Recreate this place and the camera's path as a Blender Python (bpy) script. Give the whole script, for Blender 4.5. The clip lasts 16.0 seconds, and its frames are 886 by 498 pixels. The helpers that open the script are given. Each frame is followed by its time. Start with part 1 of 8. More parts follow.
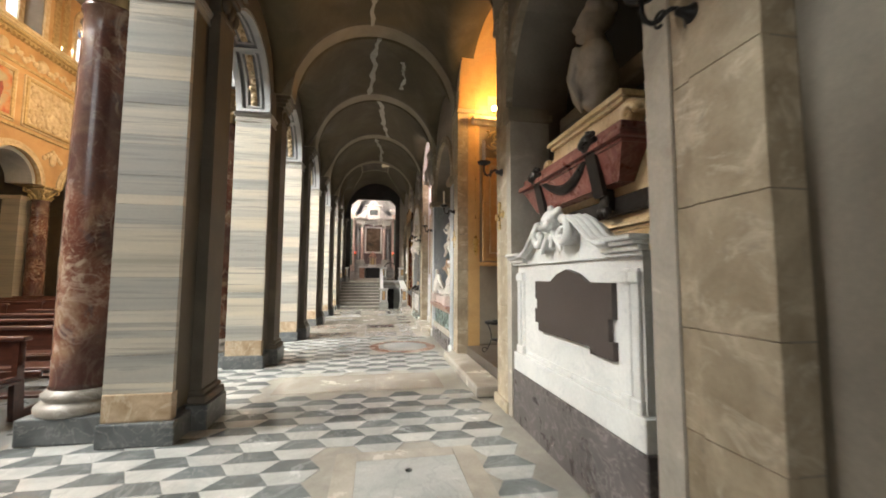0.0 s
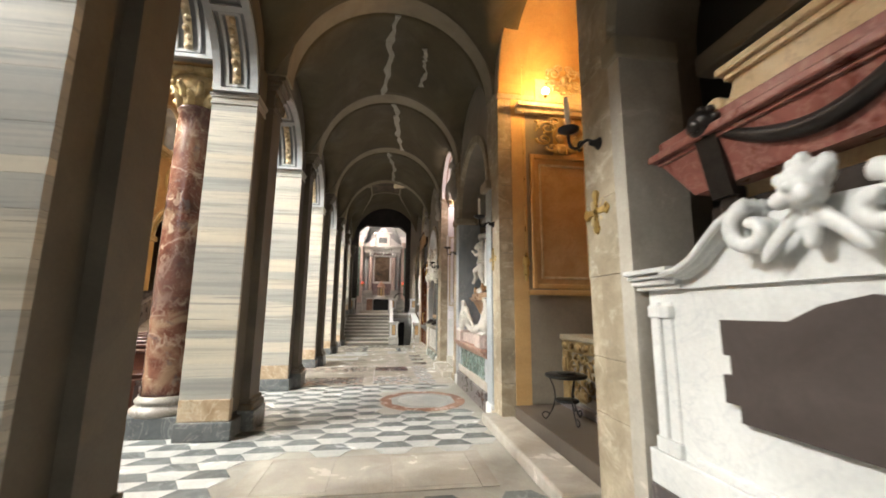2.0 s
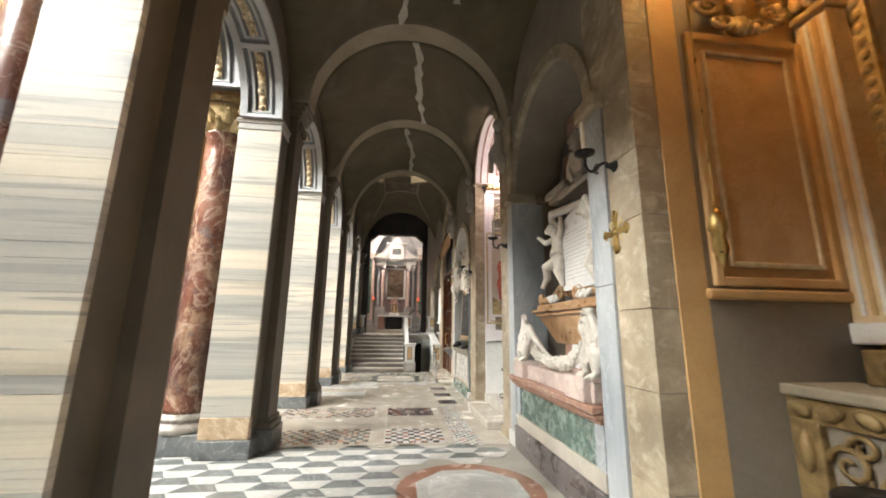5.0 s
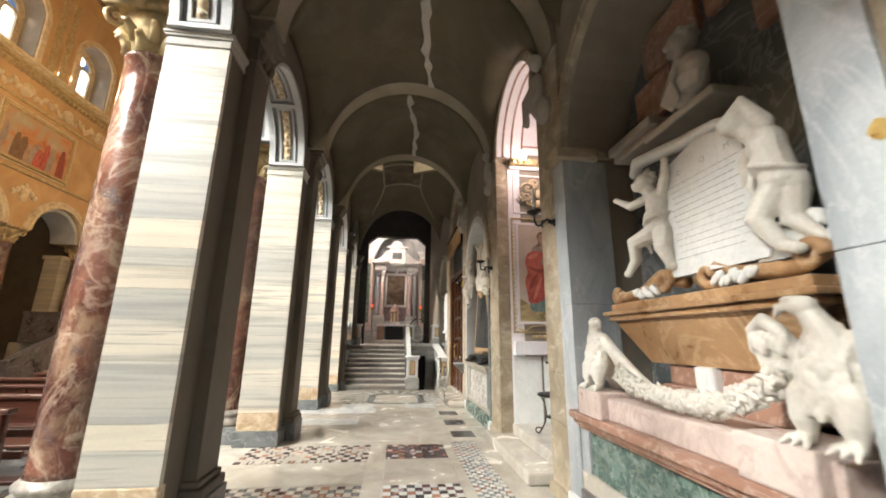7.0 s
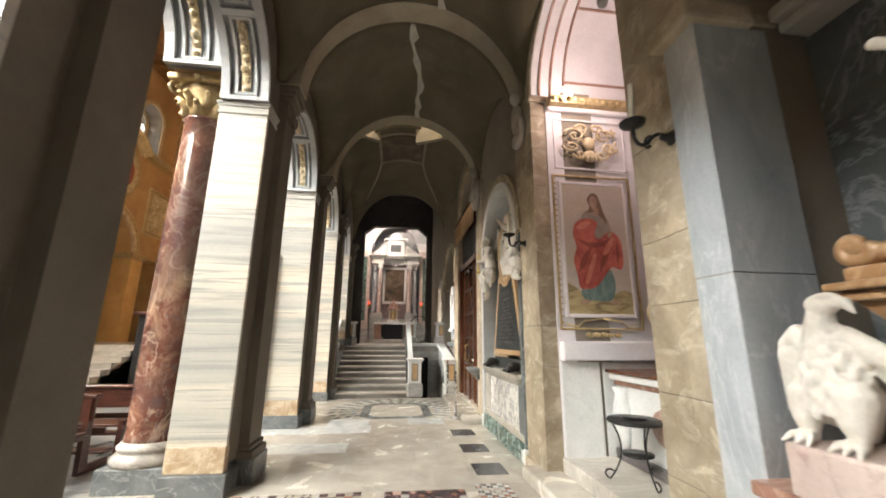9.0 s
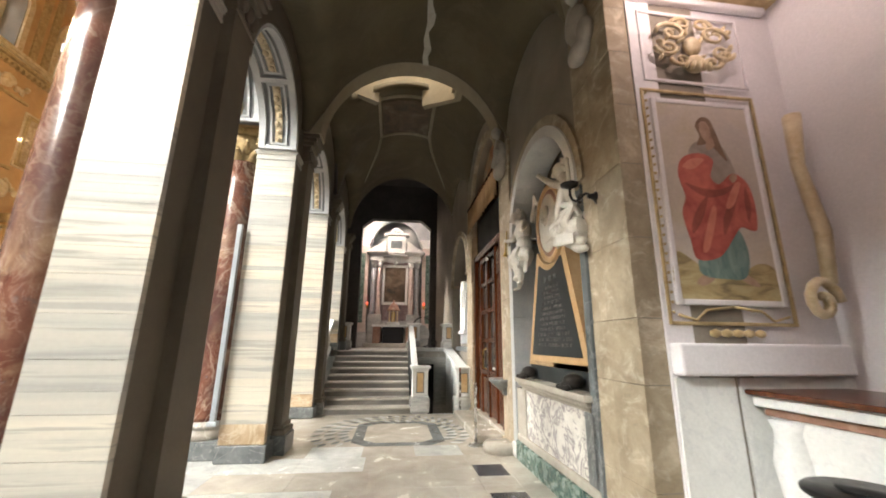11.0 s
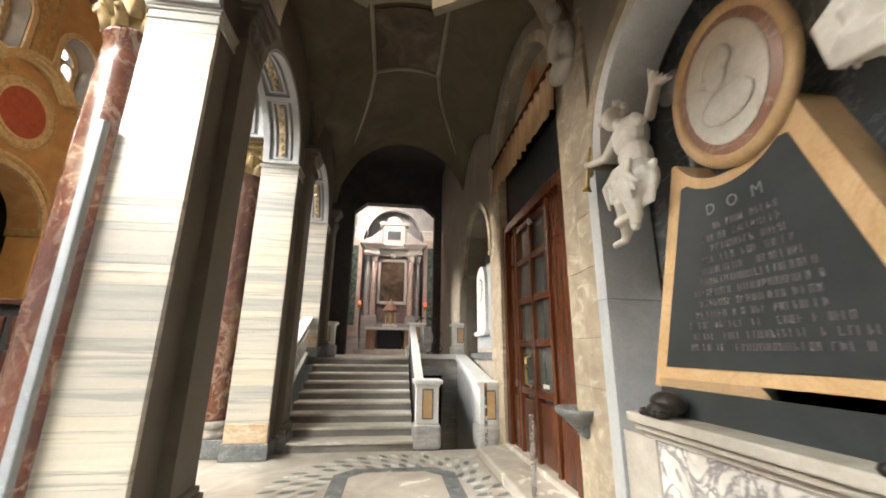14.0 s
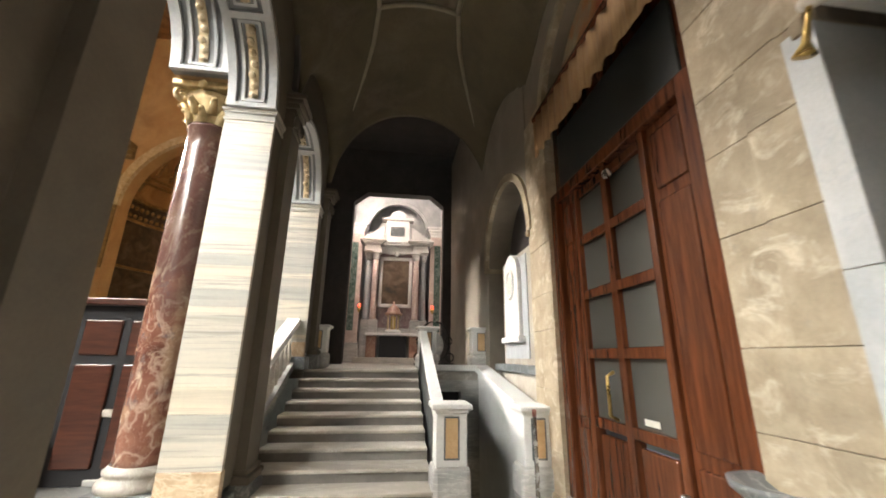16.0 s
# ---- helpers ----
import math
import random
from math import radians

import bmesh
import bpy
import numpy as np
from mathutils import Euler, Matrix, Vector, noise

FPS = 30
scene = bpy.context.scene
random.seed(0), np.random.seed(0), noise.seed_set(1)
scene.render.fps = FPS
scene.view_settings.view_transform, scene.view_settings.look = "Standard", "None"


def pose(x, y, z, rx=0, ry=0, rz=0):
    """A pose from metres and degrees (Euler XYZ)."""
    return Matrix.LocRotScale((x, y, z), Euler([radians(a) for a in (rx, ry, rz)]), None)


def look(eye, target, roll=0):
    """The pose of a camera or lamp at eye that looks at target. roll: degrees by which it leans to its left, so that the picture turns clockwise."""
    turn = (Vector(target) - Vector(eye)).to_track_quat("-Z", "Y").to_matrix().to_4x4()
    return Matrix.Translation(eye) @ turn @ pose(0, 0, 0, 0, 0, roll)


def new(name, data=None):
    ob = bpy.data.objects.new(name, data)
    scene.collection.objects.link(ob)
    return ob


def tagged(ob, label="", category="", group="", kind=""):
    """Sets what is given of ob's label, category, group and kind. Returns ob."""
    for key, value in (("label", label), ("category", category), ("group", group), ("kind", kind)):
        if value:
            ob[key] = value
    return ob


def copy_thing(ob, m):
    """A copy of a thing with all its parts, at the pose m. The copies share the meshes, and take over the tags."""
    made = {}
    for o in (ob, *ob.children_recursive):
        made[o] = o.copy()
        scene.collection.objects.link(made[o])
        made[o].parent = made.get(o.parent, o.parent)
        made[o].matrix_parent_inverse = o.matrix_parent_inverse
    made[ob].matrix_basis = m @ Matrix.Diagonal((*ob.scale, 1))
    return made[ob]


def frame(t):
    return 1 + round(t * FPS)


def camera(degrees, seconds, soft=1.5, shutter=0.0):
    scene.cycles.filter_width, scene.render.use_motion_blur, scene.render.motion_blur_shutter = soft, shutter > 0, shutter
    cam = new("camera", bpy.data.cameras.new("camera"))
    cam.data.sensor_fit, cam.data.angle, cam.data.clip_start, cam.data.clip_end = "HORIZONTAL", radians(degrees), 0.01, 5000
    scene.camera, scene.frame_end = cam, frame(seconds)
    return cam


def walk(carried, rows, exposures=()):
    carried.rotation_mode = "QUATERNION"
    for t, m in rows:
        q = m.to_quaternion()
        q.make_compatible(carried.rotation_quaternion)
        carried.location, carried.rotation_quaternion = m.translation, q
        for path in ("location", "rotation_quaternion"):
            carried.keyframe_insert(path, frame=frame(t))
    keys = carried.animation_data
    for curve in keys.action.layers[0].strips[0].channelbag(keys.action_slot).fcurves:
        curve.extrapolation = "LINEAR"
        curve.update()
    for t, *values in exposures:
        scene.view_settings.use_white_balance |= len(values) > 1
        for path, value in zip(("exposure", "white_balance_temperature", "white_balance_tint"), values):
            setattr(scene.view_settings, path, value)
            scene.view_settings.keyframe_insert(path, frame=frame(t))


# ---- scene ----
cam = camera(98.2, 16.0, soft=1.8, shutter=0.5)
METRES, EYE, TILT, LEAN, TURN = 16.0, 1.45, 0.0, 0.0, -10.4
PATH = [
    (0, (0.049, 0.322, 1.646), (0.387, 2.287, 1.798), 0.3),
    (0.5, (0.01, 0.793, 1.661), (0.339, 2.755, 1.861), 0.4),
    (1, (-0.029, 1.271, 1.664), (0.293, 3.229, 1.921), 0.5),
    (1.5, (-0.032, 1.812, 1.669), (0.282, 3.766, 1.963), 0.4),
    (2, (-0.077, 2.315, 1.657), (0.22, 4.268, 1.973), 0.5),
    (2.5, (-0.139, 2.825, 1.641), (0.154, 4.776, 1.97), 0.5),
    (3, (-0.168, 3.33, 1.673), (0.116, 5.281, 2.005), 0.4),
    (3.5, (-0.183, 3.83, 1.678), (0.08, 5.782, 2.027), 0.5),
    (4, (-0.168, 4.355, 1.667), (0.08, 6.305, 2.036), 0.7),
    (6.5, (-0.153, 6.826, 1.653), (0.067, 8.761, 2.109), 0.7),
    (7, (-0.172, 7.325, 1.669), (0.055, 9.258, 2.129), 0.7),
    (7.5, (-0.174, 7.824, 1.684), (0.052, 9.757, 2.144), 0.5),
    (8, (-0.166, 8.334, 1.678), (0.066, 10.266, 2.141), 0.5),
    (8.5, (-0.189, 8.848, 1.664), (0.047, 10.78, 2.128), 0.5),
    (9, (-0.206, 9.313, 1.677), (0.031, 11.246, 2.132), 0.5),
    (11.5, (-0.252, 11.772, 1.631), (-0.012, 13.698, 2.115), 0.7),
    (12, (-0.252, 12.244, 1.624), (-0.008, 14.168, 2.113), 0.7),
    (12.5, (-0.27, 12.732, 1.594), (-0.028, 14.655, 2.091), 0.6),
    (13, (-0.265, 13.224, 1.593), (-0.019, 15.146, 2.088), 0.7),
    (13.5, (-0.241, 13.722, 1.611), (0.008, 15.642, 2.112), 0.6),
    (14, (-0.23, 14.188, 1.594), (0.019, 16.105, 2.105), 0.7),
    (14.5, (-0.201, 14.649, 1.59), (0.043, 16.564, 2.114), 0.9),
    (15, (-0.222, 15.106, 1.617), (0.017, 17.02, 2.147), 0.7),
    (15.5, (-0.277, 15.594, 1.638), (-0.042, 17.506, 2.177), 0.7),
    (16, (-0.344, 16.082, 1.651), (-0.099, 17.991, 2.195), 0.8),
]
walk(cam, [(t, look(eye, target, roll)) for t, eye, target, roll in PATH])

# ---- world, sun and large lights ----
world = bpy.data.worlds.new("sky")
scene.world = world
world.use_nodes = True
_n = world.node_tree.nodes
_sky = _n.new("ShaderNodeTexSky")
_sky.sky_type, _sky.sun_disc = "NISHITA", False
_sky.sun_elevation, _sky.sun_rotation = radians(42), radians(215)
world.node_tree.links.new(_sky.outputs[0], _n["Background"].inputs[0])
_n["Background"].inputs[1].default_value = 0.12


def lamp(name, kind, m, energy, color, size=0.1, size_y=None, spread=None):
    d = bpy.data.lights.new(name, kind)
    d.energy, d.color = energy, color
    if kind == "AREA":
        d.shape, d.size, d.size_y = "RECTANGLE", size, size_y or size
        if spread:
            d.spread = radians(spread)
    elif kind == "POINT":
        d.shadow_soft_size = size
    ob = new(name, d)
    ob.matrix_world = m
    return ob


_sun = lamp("sun", "SUN", look((-20, -30, 30), (0, 0, 0)), 2.5, (1, 0.95, 0.88))
_sun.data.angle = radians(0.5)
# daylight through the clerestory of the far nave wall, the entrance window and the aisle's south door
DAY = (0.98, 0.985, 0.935)
for _y, _e in ((-4.25, 25), (-1.05, 330), (2.15, 720), (5.35, 480), (8.55, 360), (11.75, 300)):
    lamp("clerestory_light", "AREA", look((-13.0, _y, 12.2), (0.4, _y + 11.0, 0.4)), _e * 1.3, DAY, 1.0, 2.0, 75)
for _y in (-1.05, 2.15, 5.35, 8.55, 11.75, 14.95, 18.15, 21.35):
    lamp("clerestory_sky_light", "AREA", look((-13.0, _y, 11.15), (1.6, _y + 3.0, 2.4)), 260 if _y > 20 else 150 if _y < 0 else 900 if _y < 9 else 640, DAY, 1.0, 2.0, 110)
lamp("front_window_light", "AREA", look((-7.4, -9.1, 8.2), (-6.0, 12, 1.5)), 260, DAY, 4.6, 5.0)
lamp("side_door_light", "AREA", look((0.0, -4.95, 1.8), (0.9, 8, 1.6)), 60, DAY, 1.7, 3.2)
lamp("presbytery_light", "AREA", look((-12.6, 24.5, 8.8), (1.3, 25.2, 2.0)), 950, (1.0, 0.93, 0.85), 1.0, 2.0, 70)
# added lamp, hidden behind the opening's wall, lights the altar front
lamp("altar_chapel_light", "AREA", look((-2.6, 30.9, 8.6), (0.1, 33.6, 4.6)), 1300, (1.0, 0.8, 0.68), 1.6, 1.4)
lamp("dome_lantern_light", "AREA", look((-0.3, 18.74, 9.6), (-0.3, 18.74, 0)), 150, (1.0, 0.86, 0.68), 0.9)
lamp("chapel_bulb_light", "POINT", pose(2.35, 7.6, 5.12), 75, (1.0, 0.5, 0.14), 0.06)
lamp("chapel_bulb_light", "POINT", pose(2.3, 13.4, 4.9), 34, (1.0, 0.76, 0.7), 0.06)
# added warm fills in mid-air, brightening the far nave wall
for _y in (4.0, 10.4, 16.8):
    lamp("nave_lamp_light", "POINT", pose(-9.6, _y, 8.5), 360, (1.0, 0.68, 0.36), 0.25)


# ---- materials ----
class Nodes:
    def __init__(self, name):
        self.m = bpy.data.materials.new(name)
        self.m.use_nodes = True
        self.t = self.m.node_tree
        self.b = self.t.nodes["Principled BSDF"]
        self.geo = self.t.nodes.new("ShaderNodeNewGeometry")

    def add(self, kind, **inputs):
        n = self.t.nodes.new(kind)
        for k, v in inputs.items():
            n.inputs[k.replace("_", " ")].default_value = v
        return n

    def link(self, a, b):
        self.t.links.new(a, b)

    def coords(self, scale=(1, 1, 1)):
        mp = self.add("ShaderNodeMapping")
        mp.inputs["Scale"].default_value = scale
        self.link(self.geo.outputs["Position"], mp.inputs["Vector"])
        return mp.outputs[0]

    def noise(self, vec, scale, detail=6, rough=0.6, distort=0.0):
        n = self.add("ShaderNodeTexNoise", Scale=scale, Detail=detail, Roughness=rough, Distortion=distort)
        self.link(vec, n.inputs["Vector"])
        return n.outputs["Fac"]

    def ramp(self, fac, stops):
        r = self.add("ShaderNodeValToRGB")
        while len(r.color_ramp.elements) < len(stops):
            r.color_ramp.elements.new(0.5)
        for e, (p, c) in zip(r.color_ramp.elements, stops):
            e.position, e.color = p, (c, c, c, 1) if isinstance(c, (int, float)) else (*c, 1)
        self.link(fac, r.inputs[0])
        return r.outputs[0]

    def mix(self, fac, a, b, mode="MIX"):
        x = self.add("ShaderNodeMix")
        x.data_type, x.blend_type = "RGBA", mode
        for sock, v in ((x.inputs[0], fac), (x.inputs[6], a), (x.inputs[7], b)):
            if isinstance(v, (int, float)):
                sock.default_value = v
            elif isinstance(v, tuple):
                sock.default_value = (*v, 1)
            else:
                self.link(v, sock)
        return x.outputs[2]

    def done(self, color, rough, bump=None, strength=0.2, dist=0.01, metal=0.0):
        for sock, v in ((self.b.inputs["Base Color"], color), (self.b.inputs["Roughness"], rough)):
            if isinstance(v, (int, float)):
                sock.default_value = v
            elif isinstance(v, tuple):
                sock.default_value = (*v, 1)
            else:
                self.link(v, sock)
        self.b.inputs["Metallic"].default_value = metal
        if bump is not None:
            n = self.add("ShaderNodeBump", Strength=strength, Distance=dist)
            self.link(bump, n.inputs["Height"])
            self.link(n.outputs[0], self.b.inputs["Normal"])
        return self.m


def stone(name, dark, light, scale=2.0, rough=0.5, vein=None, vscale=1.5, vwidth=0.03, stretch=(1, 1, 1), vary=0.0, stain=None, vmix=0.55, patch=None, grain=40, bump=0.15, metal=0.0, island=False):
    k = Nodes(name)
    v = k.coords(stretch)
    big = k.noise(v, scale, 8, 0.62, 0.6)
    col = k.ramp(big, [(0.3, dark), (0.7, light)])
    if vein:
        w = k.noise(v, vscale, 9, 0.6, 1.8)
        col = k.mix(k.ramp(w, [(0.5 - vwidth, 0.0), (0.5, vmix), (0.5 + vwidth, 0.0)]), col, vein)
    if stain:
        s = k.noise(k.coords(), 0.9, 6, 0.7, 0.4)
        col = k.mix(k.ramp(s, [(0.5, 0.0), (0.75, 0.75)]), col, stain)
    if patch:
        s = k.noise(k.coords((1, 1, 1.4)), 3.6, 7, 0.68, 0.8)
        col = k.mix(k.ramp(s, [(0.52, 0.0), (0.68, 0.8)]), col, patch)
        s = k.noise(k.coords(), 9.0, 6, 0.7, 0.5)
        col = k.mix(k.ramp(s, [(0.3, 0.55), (0.42, 0.0)]), col, tuple(c * 0.45 for c in patch))
    if vary:
        if island:
            r = k.geo.outputs["Random Per Island"]
        else:
            r = k.add("ShaderNodeObjectInfo").outputs["Random"]
        lo, hi = 1 - vary, 1 + vary * 0.5
        col = k.mix(1.0, col, k.ramp(r, [(0.0, lo), (1.0, min(hi, 1.0))]), "MULTIPLY")
    fine = k.noise(k.coords(), grain, 4, 0.6)
    col = k.mix(0.25, col, k.ramp(fine, [(0.3, 0.55), (0.7, 1.0)]), "MULTIPLY")
    r = k.ramp(big, [(0.2, max(rough - 0.12, 0.05)), (0.8, min(rough + 0.15, 1))])
    return k.done(col, r, fine, bump, 0.006, metal)


def banded_marble():
    k = Nodes("banded_marble")
    v = k.coords((0.35, 0.35, 7.0))
    a = k.noise(v, 1.0, 6, 0.55, 0.35)
    col = k.ramp(a, [(0.3, (0.26, 0.25, 0.22)), (0.45, (0.52, 0.49, 0.42)), (0.7, (0.68, 0.62, 0.5))])
    b = k.noise(k.coords((0.6, 0.6, 22.0)), 1.0, 5, 0.6, 0.5)
    col = k.mix(k.ramp(b, [(0.38, 0.7), (0.47, 0.0)]), col, (0.27, 0.26, 0.24))
    r = k.add("ShaderNodeObjectInfo").outputs["Random"]
    col = k.mix(k.ramp(r, [(0.5, 0.0), (0.7, 0.6)]), col, (0.34, 0.34, 0.32))
    col = k.mix(k.ramp(r, [(0.0, 0.5), (0.35, 0.0)]), col, (0.64, 0.56, 0.42))
    fine = k.noise(k.coords(), 30, 4, 0.6)
    col = k.mix(0.15, col, k.ramp(fine, [(0.3, 0.6), (0.7, 1.0)]), "MULTIPLY")
    return k.done(col, k.ramp(a, [(0.3, 0.3), (0.8, 0.5)]), fine, 0.06, 0.004)


def jasper():
    """Mottled red marble: dark ground, ochre blotches, pale flecks, each shaft with its own cut."""
    k = Nodes("red_jasper_marble")
    rnd = k.add("ShaderNodeObjectInfo").outputs["Random"]
    off = k.add("ShaderNodeVectorMath")
    off.operation = "MULTIPLY_ADD"
    k.link(rnd, off.inputs[0])
    off.inputs[1].default_value = (31.0, 17.0, 23.0)
    k.link(k.coords((1, 1, 0.75)), off.inputs[2])
    v = off.outputs[0]
    a = k.noise(v, 2.2, 7, 0.6, 0.5)
    col = k.ramp(a, [(0.3, (0.05, 0.022, 0.017)), (0.48, (0.16, 0.062, 0.042)), (0.68, (0.26, 0.125, 0.085))])
    b = k.noise(v, 2.6, 6, 0.6, 0.7)
    col = k.mix(k.ramp(b, [(0.5, 0.0), (0.64, 0.7)]), col, (0.38, 0.26, 0.17))
    g = k.noise(v, 5.5, 5, 0.6, 0.4)
    col = k.mix(k.ramp(g, [(0.34, 0.7), (0.42, 0.0)]), col, (0.13, 0.1, 0.1))
    c = k.noise(v, 6.0, 5, 0.6, 0.9)
    col = k.mix(k.ramp(c, [(0.6, 0.0), (0.7, 0.7)]), col, (0.58, 0.47, 0.35))
    w = k.noise(v, 1.3, 8, 0.55, 1.6)
    col = k.mix(k.ramp(w, [(0.47, 0.0), (0.5, 0.5), (0.53, 0.0)]), col, (0.55, 0.42, 0.33))
    w2 = k.noise(v, 3.4, 6, 0.6, 2.2)
    col = k.mix(k.ramp(w2, [(0.485, 0.0), (0.5, 0.28), (0.515, 0.0)]), col, (0.55, 0.42, 0.33))
    big = k.noise(v, 0.9, 3, 0.5, 0.3)
    col = k.mix(k.ramp(big, [(0.42, 0.75), (0.52, 0.0)]), col, (0.09, 0.05, 0.045))
    fine = k.noise(k.coords(), 40, 4, 0.6)
    col = k.mix(0.2, col, k.ramp(fine, [(0.3, 0.55), (0.7, 1.0)]), "MULTIPLY")
    return k.done(col, k.ramp(a, [(0.3, 0.16), (0.7, 0.28)]), fine, 0.05, 0.004)


def painted(name, stops, scale=3.0, stretch=(1, 1, 1), rough=0.6):
    """A dim painting: soft patches of the colours given."""
    k = Nodes(name)
    a = k.noise(k.coords(stretch), scale, 5, 0.55, 0.8)
    fine = k.noise(k.coords(), 25, 4, 0.6)
    col = k.mix(0.25, k.ramp(a, stops), k.ramp(fine, [(0.3, 0.5), (0.7, 1.0)]), "MULTIPLY")
    return k.done(col, rough, fine, 0.1, 0.003)


def wood(name, dark, light, rough=0.4, axis=2):
    k = Nodes(name)
    s = [9, 9, 9]
    s[axis] = 0.7
    a = k.noise(k.coords(tuple(s)), 2.2, 7, 0.6, 0.7)
    f = k.noise(k.coords(tuple(c * 6 for c in s)), 2.0, 4, 0.6)
    col = k.mix(0.3, k.ramp(a, [(0.3, dark), (0.7, light)]), k.ramp(f, [(0.3, 0.5), (0.7, 1.0)]), "MULTIPLY")
    return k.done(col, rough, f, 0.1, 0.003)


def glowing(name, color, strength):
    k = Nodes(name)
    k.b.inputs["Emission Color"].default_value = (*color, 1)
    k.b.inputs["Emission Strength"].default_value = strength
    return k.done(color, 0.5)


